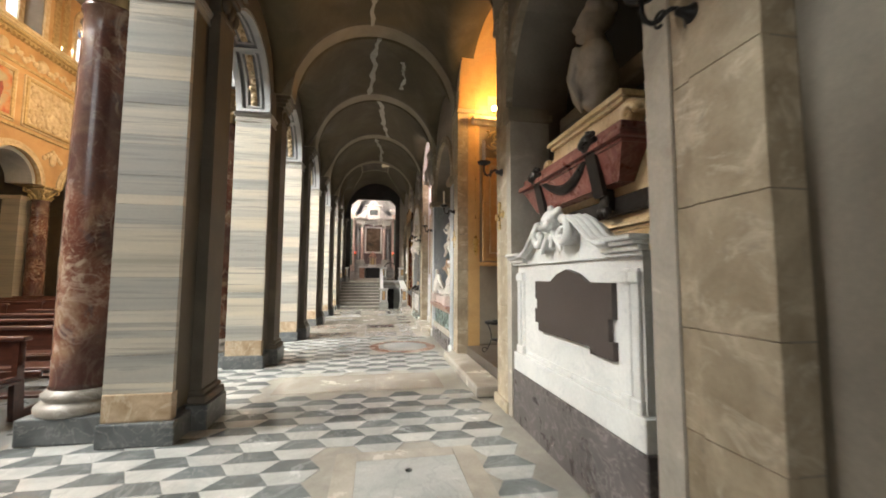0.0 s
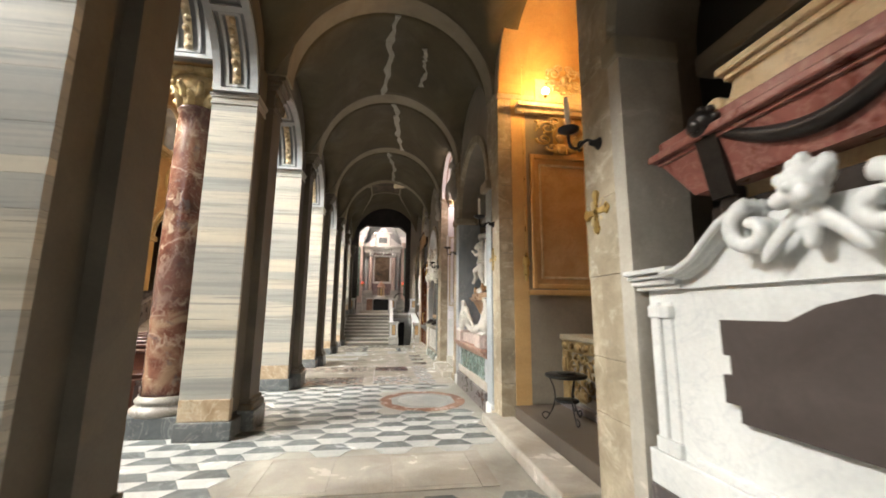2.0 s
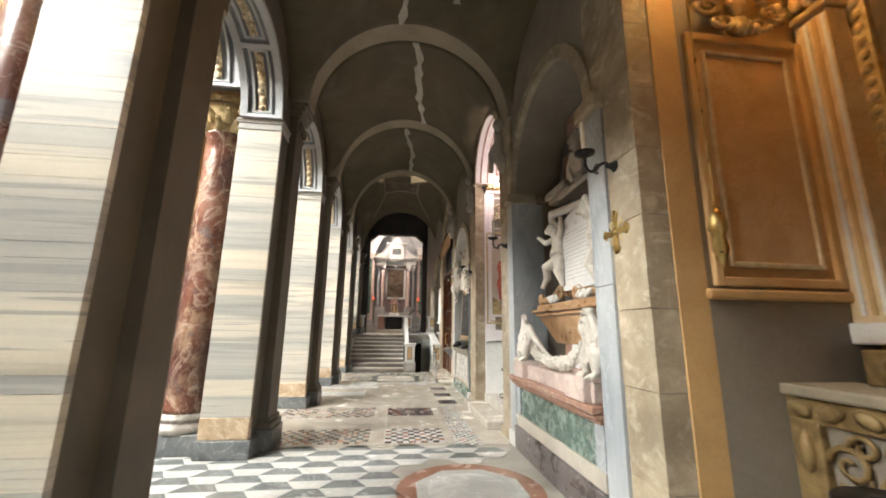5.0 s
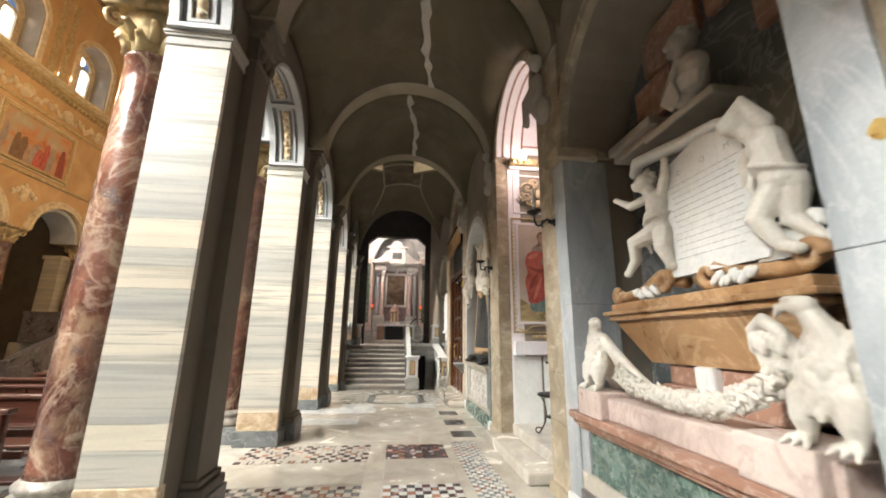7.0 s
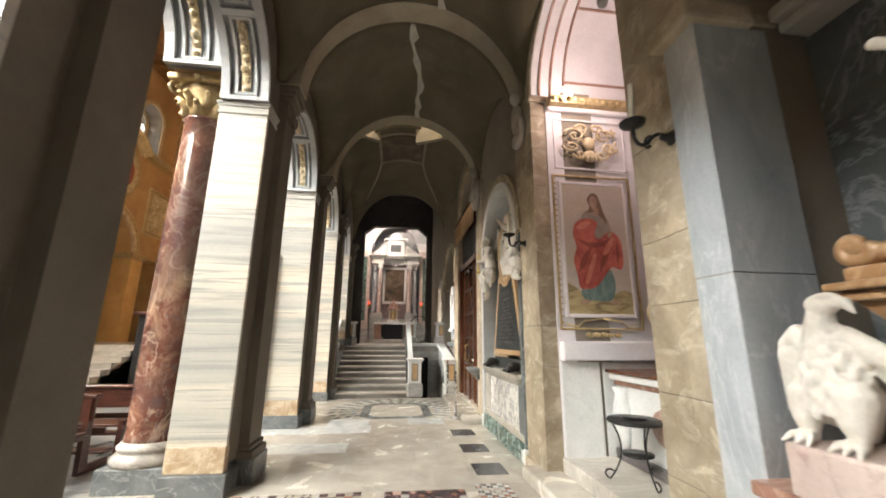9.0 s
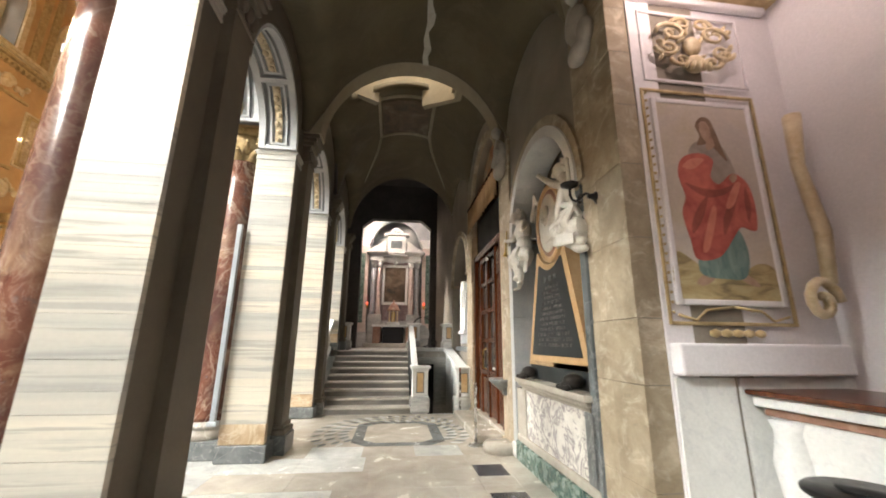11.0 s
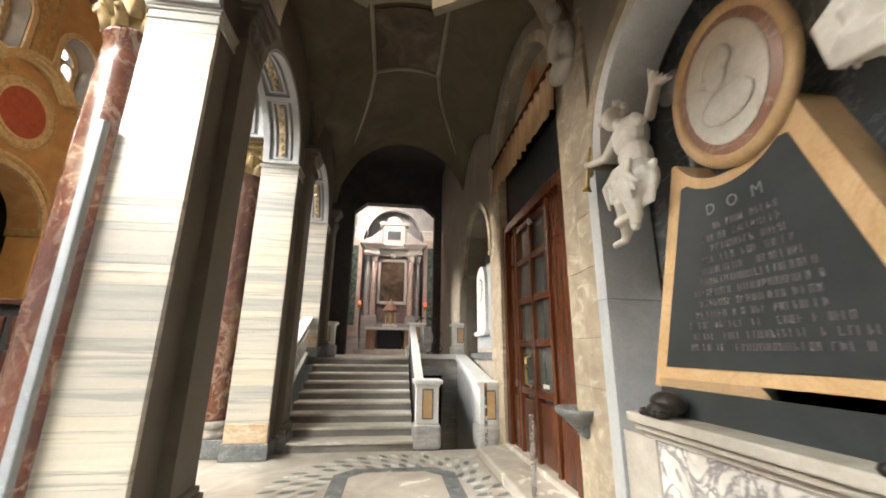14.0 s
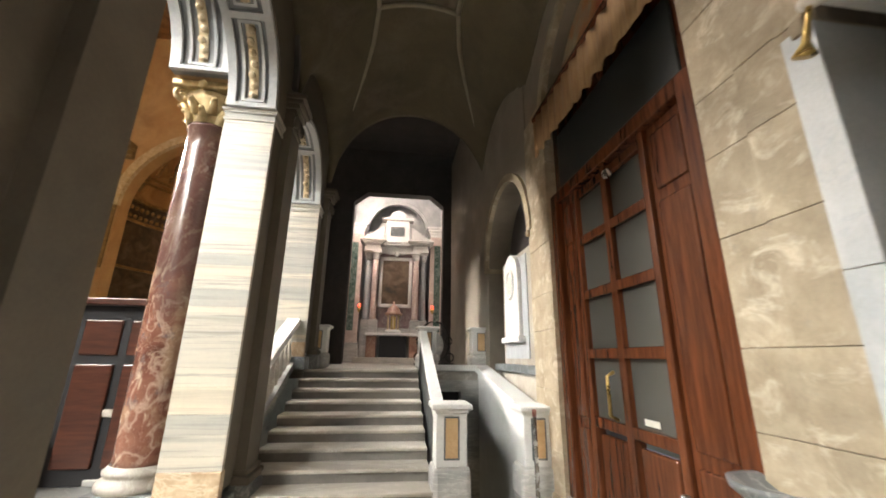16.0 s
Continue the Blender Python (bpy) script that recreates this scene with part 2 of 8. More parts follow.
M = {
    "band": banded_marble(),
    # plaster tone lowered to carry the shade of the aisle-facing sides
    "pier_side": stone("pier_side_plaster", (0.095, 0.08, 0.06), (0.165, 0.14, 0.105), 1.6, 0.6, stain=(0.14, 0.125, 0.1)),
    "grey_band": stone("grey_veined_marble", (0.3, 0.31, 0.31), (0.58, 0.57, 0.54), 1.2, 0.4, vein=(0.7, 0.69, 0.66), stretch=(0.6, 0.6, 3)),
    "plinth": stone("dark_plinth_marble", (0.07, 0.08, 0.085), (0.2, 0.21, 0.21), 3.0, 0.35, vein=(0.4, 0.4, 0.38), vscale=2.5, vwidth=0.02),
    "ochre": stone("ochre_marble", (0.36, 0.24, 0.13), (0.66, 0.52, 0.36), 5.0, 0.4, vein=(0.75, 0.66, 0.5), vary=0.15),
    "red": jasper(),
    "gilt": stone("gilded_stucco", (0.36, 0.26, 0.12), (0.66, 0.53, 0.3), 8, 0.45, metal=0.35),
    "stucco_gold": stone("ivory_and_gold_stucco", (0.5, 0.38, 0.2), (0.75, 0.66, 0.48), 6, 0.5),
    "arch": stone("pale_arch_marble", (0.36, 0.385, 0.4), (0.58, 0.59, 0.59), 1.2, 0.45, vein=(0.42, 0.45, 0.48), vscale=1.4, vwidth=0.02),
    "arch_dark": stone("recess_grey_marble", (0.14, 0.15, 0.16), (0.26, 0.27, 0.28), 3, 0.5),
    # vault plaster darkened in colour, standing for the little light up there
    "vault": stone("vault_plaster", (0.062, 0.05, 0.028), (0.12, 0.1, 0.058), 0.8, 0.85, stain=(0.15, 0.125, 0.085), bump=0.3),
    "rib": stone("rib_plaster", (0.22, 0.185, 0.13), (0.33, 0.285, 0.205), 1.4, 0.8, stain=(0.33, 0.3, 0.24)),
    "repair": stone("pale_plaster_repair", (0.34, 0.32, 0.27), (0.48, 0.455, 0.39), 5, 0.9),
    "tan": stone("tan_limestone", (0.3, 0.24, 0.16), (0.54, 0.455, 0.33), 3.0, 0.75, stain=(0.22, 0.18, 0.125), vary=0.14, bump=0.5, patch=(0.68, 0.6, 0.47)),
    "white": stone("white_marble", (0.66, 0.67, 0.66), (0.82, 0.82, 0.8), 1.4, 0.35, vein=(0.6, 0.61, 0.62), vscale=1.0, vwidth=0.015),
    "statue": stone("statue_marble", (0.6, 0.57, 0.51), (0.8, 0.77, 0.7), 3.5, 0.45, stain=(0.5, 0.46, 0.4)),
    # darker copy of the statue marble, with niche shade in its colour
    "dark_statue": stone("aged_statue_marble", (0.36, 0.33, 0.29), (0.52, 0.48, 0.42), 3.5, 0.55),
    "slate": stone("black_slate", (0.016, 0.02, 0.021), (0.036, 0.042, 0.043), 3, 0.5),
    "bronze_slab": stone("dark_bronze_slab", (0.05, 0.038, 0.034), (0.085, 0.066, 0.06), 3, 0.5),
    # near-black tone stands for missing light in niche and transept
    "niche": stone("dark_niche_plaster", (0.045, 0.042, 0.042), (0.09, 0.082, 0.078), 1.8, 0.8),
    "breccia": stone("dark_breccia_marble", (0.06, 0.05, 0.05), (0.16, 0.14, 0.14), 3, 0.3, vein=(0.4, 0.36, 0.34), vscale=3.0, vwidth=0.02),
    "porphyry": stone("red_porphyry", (0.16, 0.05, 0.04), (0.3, 0.11, 0.085), 5, 0.3, vein=(0.4, 0.22, 0.18), vscale=4),
    "siena": stone("yellow_siena_marble", (0.62, 0.44, 0.22), (0.82, 0.68, 0.45), 2.5, 0.35, vein=(0.45, 0.3, 0.16), vscale=1.6, vwidth=0.015),
    "siena_frame": stone("golden_siena_frame", (0.5, 0.32, 0.15), (0.68, 0.47, 0.26), 2.5, 0.35, vein=(0.5, 0.28, 0.12), vscale=2.0, vwidth=0.02),
    "blue": stone("blue_grey_bardiglio", (0.27, 0.3, 0.33), (0.5, 0.53, 0.55), 2.6, 0.35, vein=(0.62, 0.64, 0.65), vscale=0.9, vwidth=0.012, vmix=0.5, stretch=(1, 1, 0.5)),
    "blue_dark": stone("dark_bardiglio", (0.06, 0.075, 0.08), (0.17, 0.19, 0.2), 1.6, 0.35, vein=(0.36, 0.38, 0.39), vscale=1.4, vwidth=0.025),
    "green": stone("verde_antico", (0.03, 0.07, 0.06), (0.14, 0.22, 0.19), 7, 0.25, vein=(0.5, 0.52, 0.46), vscale=6, vwidth=0.03),
    "alabaster": stone("brown_alabaster", (0.26, 0.14, 0.065), (0.5, 0.31, 0.16), 2.2, 0.3, vein=(0.62, 0.45, 0.28), vscale=1.8, vwidth=0.04),
    "rust": stone("rust_marble_moulding", (0.26, 0.13, 0.09), (0.44, 0.26, 0.19), 3, 0.35, vein=(0.6, 0.48, 0.4), vscale=2.4),
    "flower": stone("flowered_breccia", (0.55, 0.52, 0.47), (0.8, 0.78, 0.72), 5, 0.35, vein=(0.16, 0.13, 0.15), vscale=3.2, vwidth=0.06, vmix=0.9),
    "bronze": stone("black_bronze", (0.018, 0.015, 0.014), (0.045, 0.038, 0.034), 8, 0.35, metal=0.6),
    "iron": stone("black_iron", (0.012, 0.012, 0.012), (0.03, 0.03, 0.03), 10, 0.4, metal=0.5),
    "brass": stone("brass", (0.4, 0.27, 0.08), (0.68, 0.5, 0.2), 10, 0.3, metal=0.9),
    "steel": stone("brushed_steel", (0.5, 0.5, 0.5), (0.68, 0.68, 0.67), 10, 0.25, metal=1.0),
    "pink": stone("pinkish_marble", (0.5, 0.4, 0.36), (0.74, 0.63, 0.57), 2.4, 0.35, vein=(0.42, 0.3, 0.28), vscale=1.6, vwidth=0.03),
    "apse_gold": stone("dark_gilded_apse_band", (0.16, 0.085, 0.03), (0.5, 0.31, 0.12), 7, 0.45, metal=0.3, grain=14),
    # darker copy of the gilding, with the low chapel's shade in its colour
    "old_gilt": stone("tarnished_gilding", (0.16, 0.1, 0.04), (0.38, 0.27, 0.12), 8, 0.45, metal=0.35),
    # riser grey sits below the tread tone to carry the steps' shade
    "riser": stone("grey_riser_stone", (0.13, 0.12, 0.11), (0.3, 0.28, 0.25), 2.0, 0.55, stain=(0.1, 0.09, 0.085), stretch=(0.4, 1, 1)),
    "candle": stone("wax", (0.75, 0.72, 0.63), (0.82, 0.8, 0.72), 6, 0.5),
    "walnut": wood("door_walnut", (0.05, 0.015, 0.007), (0.15, 0.048, 0.019), 0.24),
    "pew": wood("pew_mahogany", (0.04, 0.014, 0.009), (0.1, 0.034, 0.02), 0.3, 0),
    "ochre_plaster": stone("ochre_plaster", (0.5, 0.3, 0.11), (0.66, 0.44, 0.2), 1.2, 0.7, stain=(0.45, 0.3, 0.14)),
    "pink_plaster": stone("pale_painted_plaster", (0.7, 0.68, 0.7), (0.83, 0.8, 0.82), 1.3, 0.6),
    "nave_wall": stone("nave_ochre_stucco", (0.44, 0.27, 0.12), (0.62, 0.42, 0.22), 1.1, 0.65),
    "nave_relief": stone("ivory_relief_stucco", (0.4, 0.3, 0.17), (0.74, 0.64, 0.46), 5.0, 0.6, bump=0.6, grain=9),
    "coffer": stone("gilded_wood_ceiling", (0.1, 0.045, 0.02), (0.34, 0.19, 0.07), 3, 0.5),
    "step": stone("worn_travertine_steps", (0.33, 0.3, 0.26), (0.6, 0.56, 0.49), 2.0, 0.4, stain=(0.3, 0.28, 0.25), vein=(0.68, 0.65, 0.6), vscale=2.0, stretch=(0.4, 1, 1)),
    "pale_slab": stone("cream_floor_marble", (0.42, 0.385, 0.33), (0.62, 0.575, 0.5), 2.0, 0.2, stain=(0.45, 0.4, 0.33), vary=0.12, bump=0.05),
    "tile_white": stone("white_floor_marble", (0.55, 0.56, 0.54), (0.76, 0.76, 0.73), 2.5, 0.2, vein=(0.5, 0.51, 0.5), vary=0.25, bump=0.05),
    "tile_grey": stone("grey_floor_marble", (0.16, 0.18, 0.18), (0.3, 0.32, 0.32), 2.5, 0.2, vein=(0.4, 0.42, 0.42), vary=0.35, bump=0.05),
    "tile_black": stone("black_floor_marble", (0.035, 0.04, 0.05), (0.07, 0.078, 0.09), 3, 0.2),
    "tile_red": stone("red_floor_marble", (0.3, 0.15, 0.1), (0.48, 0.28, 0.2), 3, 0.22, vary=0.3, bump=0.05),
    "tile_purple": stone("porphyry_floor_marble", (0.08, 0.04, 0.045), (0.2, 0.12, 0.12), 6, 0.22, vary=0.4),
    "grout": stone("floor_bedding", (0.3, 0.28, 0.24), (0.42, 0.4, 0.35), 4, 0.6, stain=(0.24, 0.21, 0.18)),
    "nave_floor": stone("nave_floor_marble", (0.15, 0.155, 0.155), (0.32, 0.32, 0.305), 1.5, 0.3, vein=(0.45, 0.45, 0.43)),
    "plain_wall": stone("grey_wall_plaster", (0.2, 0.175, 0.14), (0.32, 0.28, 0.225), 1.2, 0.75, stain=(0.24, 0.21, 0.18)),
    "saint": painted("saint_painting", [(0.3, (0.46, 0.42, 0.39)), (0.5, (0.54, 0.47, 0.41)), (0.7, (0.5, 0.43, 0.32))], 1.6),
    "robe_red": painted("painted_red_robe", [(0.3, (0.3, 0.05, 0.04)), (0.7, (0.6, 0.16, 0.12))], 5, (1, 3, 1)),
    "robe_dark": painted("painted_red_shadow", [(0.3, (0.2, 0.045, 0.035)), (0.7, (0.36, 0.09, 0.065))], 5, (1, 3, 1)),
    "robe_light": painted("painted_red_light", [(0.3, (0.52, 0.16, 0.11)), (0.7, (0.66, 0.26, 0.19))], 5, (1, 3, 1)),
    "robe_teal": painted("painted_teal_skirt", [(0.3, (0.08, 0.16, 0.16)), (0.7, (0.22, 0.3, 0.27))], 5, (3, 1, 1)),
    "bodice": painted("painted_bodice", [(0.3, (0.24, 0.2, 0.17)), (0.7, (0.4, 0.34, 0.29))], 5),
    "ground_paint": painted("painted_ground", [(0.3, (0.18, 0.14, 0.07)), (0.5, (0.4, 0.31, 0.15)), (0.7, (0.5, 0.42, 0.24))], 4, (1, 1, 3)),
    "skin": painted("painted_skin", [(0.3, (0.3, 0.18, 0.12)), (0.7, (0.48, 0.33, 0.24))], 6),
    "hair": painted("painted_hair", [(0.3, (0.14, 0.08, 0.045)), (0.7, (0.24, 0.15, 0.09))], 8),
    "robe_blue": painted("painted_blue_robe", [(0.3, (0.012, 0.02, 0.03)), (0.7, (0.04, 0.07, 0.1))], 4, (1, 3, 1)),
    "dark_paint": painted("dim_altarpiece", [(0.3, (0.035, 0.028, 0.02)), (0.5, (0.09, 0.06, 0.035)), (0.7, (0.16, 0.12, 0.08))], 2.2),
    "fresco": painted("nave_fresco", [(0.3, (0.4, 0.1, 0.05)), (0.45, (0.52, 0.26, 0.12)), (0.58, (0.42, 0.36, 0.25)), (0.72, (0.6, 0.48, 0.3))], 1.4),
    "base_grey": stone("worn_base_marble", (0.2, 0.18, 0.155), (0.44, 0.41, 0.36), 3.0, 0.35, vein=(0.55, 0.52, 0.47), vscale=2.0),
    "mauve": stone("dark_mauve_marble", (0.16, 0.11, 0.115), (0.32, 0.24, 0.24), 2.4, 0.35, vein=(0.5, 0.44, 0.43), vscale=1.6),
    "red_field": stone("red_painted_field", (0.32, 0.07, 0.045), (0.46, 0.13, 0.085), 4, 0.6),
    "apse": painted("apse_fresco", [(0.3, (0.12, 0.13, 0.07)), (0.45, (0.36, 0.19, 0.07)), (0.6, (0.5, 0.3, 0.12)), (0.75, (0.3, 0.1, 0.05))], 0.9),
    "glass_glow": glowing("backlit_leaded_glass", (0.82, 0.9, 1.0), 3.2),
    "bulb": glowing("warm_bulb", (1.0, 0.72, 0.35), 60.0),
    "bulb_pink": glowing("soft_bulb", (1.0, 0.82, 0.72), 45.0),
    "red_lamp": glowing("red_votive_glass", (1.0, 0.1, 0.05), 3.0),
    "dark_floor": stone("dark_chapel_floor", (0.07, 0.055, 0.045), (0.14, 0.115, 0.09), 3, 0.4),
    # near-black surface that stands for shade, in openings and on unlit parts
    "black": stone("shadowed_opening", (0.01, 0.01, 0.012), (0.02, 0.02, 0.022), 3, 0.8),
    "curtain": stone("faded_brocade_valance", (0.26, 0.15, 0.07), (0.42, 0.27, 0.14), 4, 0.8, stretch=(1, 6, 0.5)),
}
_g = Nodes("dim_door_glass")
_g.b.inputs["Transmission Weight"].default_value = 0.15
M["glass"] = _g.done((0.09, 0.088, 0.078), 0.12)
M["clock"] = stone("ivory_dial", (0.7, 0.67, 0.6), (0.8, 0.78, 0.72), 5, 0.4)


# ---- mesh helpers ----
def part(name, bm, material, parent=None, label="", at=None):
    me = bpy.data.meshes.new(name)
    bm.to_mesh(me)
    bm.free()
    me.materials.append(M[material])
    ob = new(name, me)
    if at is not None:
        ob.matrix_world = at
    if parent:
        ob.parent = parent
    if label:
        ob["label"] = label
    return ob


def thing(name, m, label, category, group="", kind=""):
    return_ob = new(name)
    return_ob.matrix_world = m
    return_ob.empty_display_size = 0.1
    return tagged(return_ob, label, category, group, kind)


def grow(bm, verts, faces, smooth=False):
    vs = [bm.verts.new(v) for v in verts]
    for f in faces:
        try:
            bm.faces.new([vs[i] for i in f]).smooth = smooth
        except ValueError:
            pass
    return bm


def box(x0, x1, y0, y1, z0, z1, bm=None, bevel=0.0):
    bm = bm or bmesh.new()
    x0, x1 = min(x0, x1), max(x0, x1)
    y0, y1 = min(y0, y1), max(y0, y1)
    z0, z1 = min(z0, z1), max(z0, z1)
    b = min(bevel, (x1 - x0) / 3, (y1 - y0) / 3, (z1 - z0) / 3)
    if b <= 0:
        v = [(x, y, z) for z in (z0, z1) for x, y in ((x0, y0), (x1, y0), (x1, y1), (x0, y1))]
        return grow(bm, v, [(3, 2, 1, 0), (4, 5, 6, 7), (0, 1, 5, 4), (1, 2, 6, 5), (2, 3, 7, 6), (3, 0, 4, 7)])
    other = bmesh.new()
    box(x0, x1, y0, y1, z0, z1, other)
    bmesh.ops.bevel(other, geom=list(other.edges), offset=b, segments=2, affect="EDGES", profile=0.5)
    join(bm, other)
    return bm


def join(bm, other):
    me = bpy.data.meshes.new("tmp")
    other.to_mesh(me)
    other.free()
    bm.from_mesh(me)
    bpy.data.meshes.remove(me)
    return bm


def prism(pts, lo, hi, axis="y", bm=None, smooth=False):
    """A polygon (a, b) pushed from lo to hi along an axis: x takes (y, z), y takes (x, z), z takes (x, y)."""
    bm = bm or bmesh.new()
    place = {"x": lambda a, b, c: (c, a, b), "y": lambda a, b, c: (a, c, b), "z": lambda a, b, c: (a, b, c)}[axis]
    n = len(pts)
    v = [place(a, b, lo) for a, b in pts] + [place(a, b, hi) for a, b in pts]
    f = [tuple(range(n)), tuple(range(2 * n - 1, n - 1, -1))]
    vs = [bm.verts.new(p) for p in v]
    made = [bm.faces.new([vs[i] for i in q]) for q in f]
    for i in range(n):
        q = bm.faces.new([vs[i], vs[(i + 1) % n], vs[n + (i + 1) % n], vs[n + i]])
        q.smooth = smooth
        made.append(q)
    bmesh.ops.recalc_face_normals(bm, faces=made)
    return bm


def lathe(profile, centre=(0, 0, 0), n=20, bm=None, flute=0.0):
    bm = bm or bmesh.new()
    verts, faces = [], []
    for r, z in profile:
        for i in range(n):
            a = 2 * math.pi * i / n
            rr = r * (1 - (flute if i % 2 else 0))
            verts.append((centre[0] + rr * math.cos(a), centre[1] + rr * math.sin(a), centre[2] + z))
    for j in range(len(profile) - 1):
        for i in range(n):
            k = (i + 1) % n
            faces.append((j * n + i, j * n + k, (j + 1) * n + k, (j + 1) * n + i))
    faces.append(tuple(range(n))[::-1])
    faces.append(tuple((len(profile) - 1) * n + i for i in range(n)))
    return grow(bm, verts, faces, True)


def tube(pts, r, n=8, bm=None):
    """A round bar through points; r is one radius or one for each point."""
    bm = bm or bmesh.new()
    pts = [Vector(p) for p in pts]
    rs = r if isinstance(r, (list, tuple)) else [r] * len(pts)
    verts, faces = [], []
    for i, p in enumerate(pts):
        d = (pts[min(i + 1, len(pts) - 1)] - pts[max(i - 1, 0)]).normalized()
        a = d.orthogonal().normalized() if i == 0 else (a - d * a.dot(d)).normalized()
        b = d.cross(a)
        for j in range(n):
            t = 2 * math.pi * j / n
            verts.append(p + rs[i] * (a * math.cos(t) + b * math.sin(t)))
    for i in range(len(pts) - 1):
        for j in range(n):
            k = (j + 1) % n
            faces.append((i * n + j, i * n + k, (i + 1) * n + k, (i + 1) * n + j))
    faces += [tuple(range(n))[::-1], tuple((len(pts) - 1) * n + j for j in range(n))]
    return grow(bm, verts, faces, True)


def ball(c, r, bm=None, n=12, rot=(0, 0, 0)):
    bm = bm or bmesh.new()
    r = r if isinstance(r, (list, tuple)) else (r, r, r)
    e = Euler([radians(a) for a in rot]).to_matrix()
    verts, faces = [], []
    m = n // 2 + 1
    for j in range(m):
        p = math.pi * (j + 0.02) / (m - 1 + 0.04)
        for i in range(n):
            a = 2 * math.pi * i / n
            verts.append(Vector(c) + e @ Vector((r[0] * math.sin(p) * math.cos(a), r[1] * math.sin(p) * math.sin(a), r[2] * math.cos(p))))
    for j in range(m - 1):
        for i in range(n):
            k = (i + 1) % n
            faces.append((j * n + i, (j + 1) * n + i, (j + 1) * n + k, j * n + k))
    faces += [tuple(range(n)), tuple((m - 1) * n + i for i in range(n))[::-1]]
    return grow(bm, verts, faces, True)


def arc(cy, cz, r, a0, a1, n):
    return [(cy + r * math.cos(radians(a0 + (a1 - a0) * i / n)), cz + r * math.sin(radians(a0 + (a1 - a0) * i / n))) for i in range(n + 1)]


def arch_ring(c, z, r0, r1, lo, hi, axis, a0=0, a1=180, n=24, bm=None):
    """A curved bar: the ring from r0 to r1 round (c, z), as deep as lo to hi along the axis."""
    bm = bm or bmesh.new()
    inner, outer = arc(c, z, r0, a0, a1, n), arc(c, z, r1, a0, a1, n)
    place = {"x": lambda p, d: (d, p[0], p[1]), "y": lambda p, d: (p[0], d, p[1])}[axis]
    verts, faces = [], []
    for p, q in zip(inner, outer):
        verts += [place(p, lo), place(p, hi), place(q, hi), place(q, lo)]
    for i in range(n):
        a, b = 4 * i, 4 * i + 4
        faces += [(a + k, a + (k + 1) % 4, b + (k + 1) % 4, b + k) for k in range(4)]
    faces += [(0, 1, 2, 3), (4 * n + 3, 4 * n + 2, 4 * n + 1, 4 * n)]
    grow(bm, verts, faces)
    bmesh.ops.recalc_face_normals(bm, faces=list(bm.faces))
    return bm


def spandrel(y0, y1, c, z, r, top, lo, hi, axis="x", n=24, bm=None):
    """A wall from y0 to y1 up to top, above a half-round opening of radius r round (c, z) and as low as z beside it."""
    bm = bm or bmesh.new()
    under = arc(c, z, r, 180, 0, n)
    pts = [(y0, z)] + under + [(y1, z)]
    pts = [p for i, p in enumerate(pts) if i == 0 or abs(p[0] - pts[i - 1][0]) + abs(p[1] - pts[i - 1][1]) > 1e-5]
    return prism(pts + [(y1, top), (y0, top)], lo, hi, axis, bm)


def moulding(steps, x0, x1, front, z0, bm=None, out=-1, ends=0.0):
    """Stacked fillets: steps are (height, projection); runs along x at y = front, projecting towards -y."""
    bm = bm or bmesh.new()
    z = z0
    for h, p in steps:
        box(x0 - ends * p, x1 + ends * p, front + out * p, front + 0.04, z, z + h, bm, min(0.012, h / 3))
        z += h
    return bm


def panel_frame(x0, x1, z0, z1, y, w=0.06, d=0.04):
    b = box(x0, x0 + w, y - d, y + 0.01, z0, z1, None, 0.012)
    box(x1 - w, x1, y - d, y + 0.01, z0, z1, b, 0.012)
    box(x0 + w, x1 - w, y - d, y + 0.01, z0, z0 + w, b, 0.012)
    box(x0 + w, x1 - w, y - d, y + 0.01, z1 - w, z1, b, 0.012)
    return b


def sculpt(name, m, bits, material, label, category="statue", voxel=0.014, parent=None):
    """One merged figure from balls ((centre), radii, rot) and limbs ([points], radii)."""
    bm = bmesh.new()
    for b in bits:
        if isinstance(b[0], list):
            tube(b[0], b[1], 10, bm)
            for p, r in ((b[0][0], b[1][0] if isinstance(b[1], (list, tuple)) else b[1]), (b[0][-1], b[1][-1] if isinstance(b[1], (list, tuple)) else b[1])):
                ball(p, r, bm, 10)
        else:
            ball(b[0], b[1], bm, 14, b[2] if len(b) > 2 else (0, 0, 0))
    ob = part(name, bm, material, parent)
    ob.matrix_world = m
    r = ob.modifiers.new("merge", "REMESH")
    r.mode, r.voxel_size, r.use_smooth_shade = "VOXEL", voxel, True
    s = ob.modifiers.new("soften", "SMOOTH")
    s.factor, s.iterations = 0.5, 2
    return tagged(ob, label, category) if not parent else ob


def wall_of(name, bm, mat, label, category="wall"):
    return tagged(part(name, bm, mat), label, category, kind="structure")


EAST = lambda y, x=1.68, z=0.0: pose(x, y, z, 0, 0, -90)  # x runs south along the wall, -y faces the aisle


# ---- large structure ----
PIERS = [1.45, 4.64, 7.88, 10.97, 14.18, 17.44, 20.72, 24.0]
DEPTH = 1.0  # of a pier, along the aisle
AISLE_L, PIER_L, PIER_R, WALL = -1.88, -2.61, -1.995, 1.68
SPRING, RISE = 5.3, 1.68
LANDING = 1.4

floor = part("floor", box(-3.5, 2.0, -5, 21.15, -0.2, -0.006), "grout")
tagged(floor, "inlaid marble aisle floor in white, grey and coloured stone", "floor", kind="structure")
nave_floor = part("nave_floor", box(-18.0, -3.5, -9.4, 25.0, -0.2, -0.006), "nave_floor")
tagged(nave_floor, "pale grey marble floor of the nave", "floor", kind="structure")


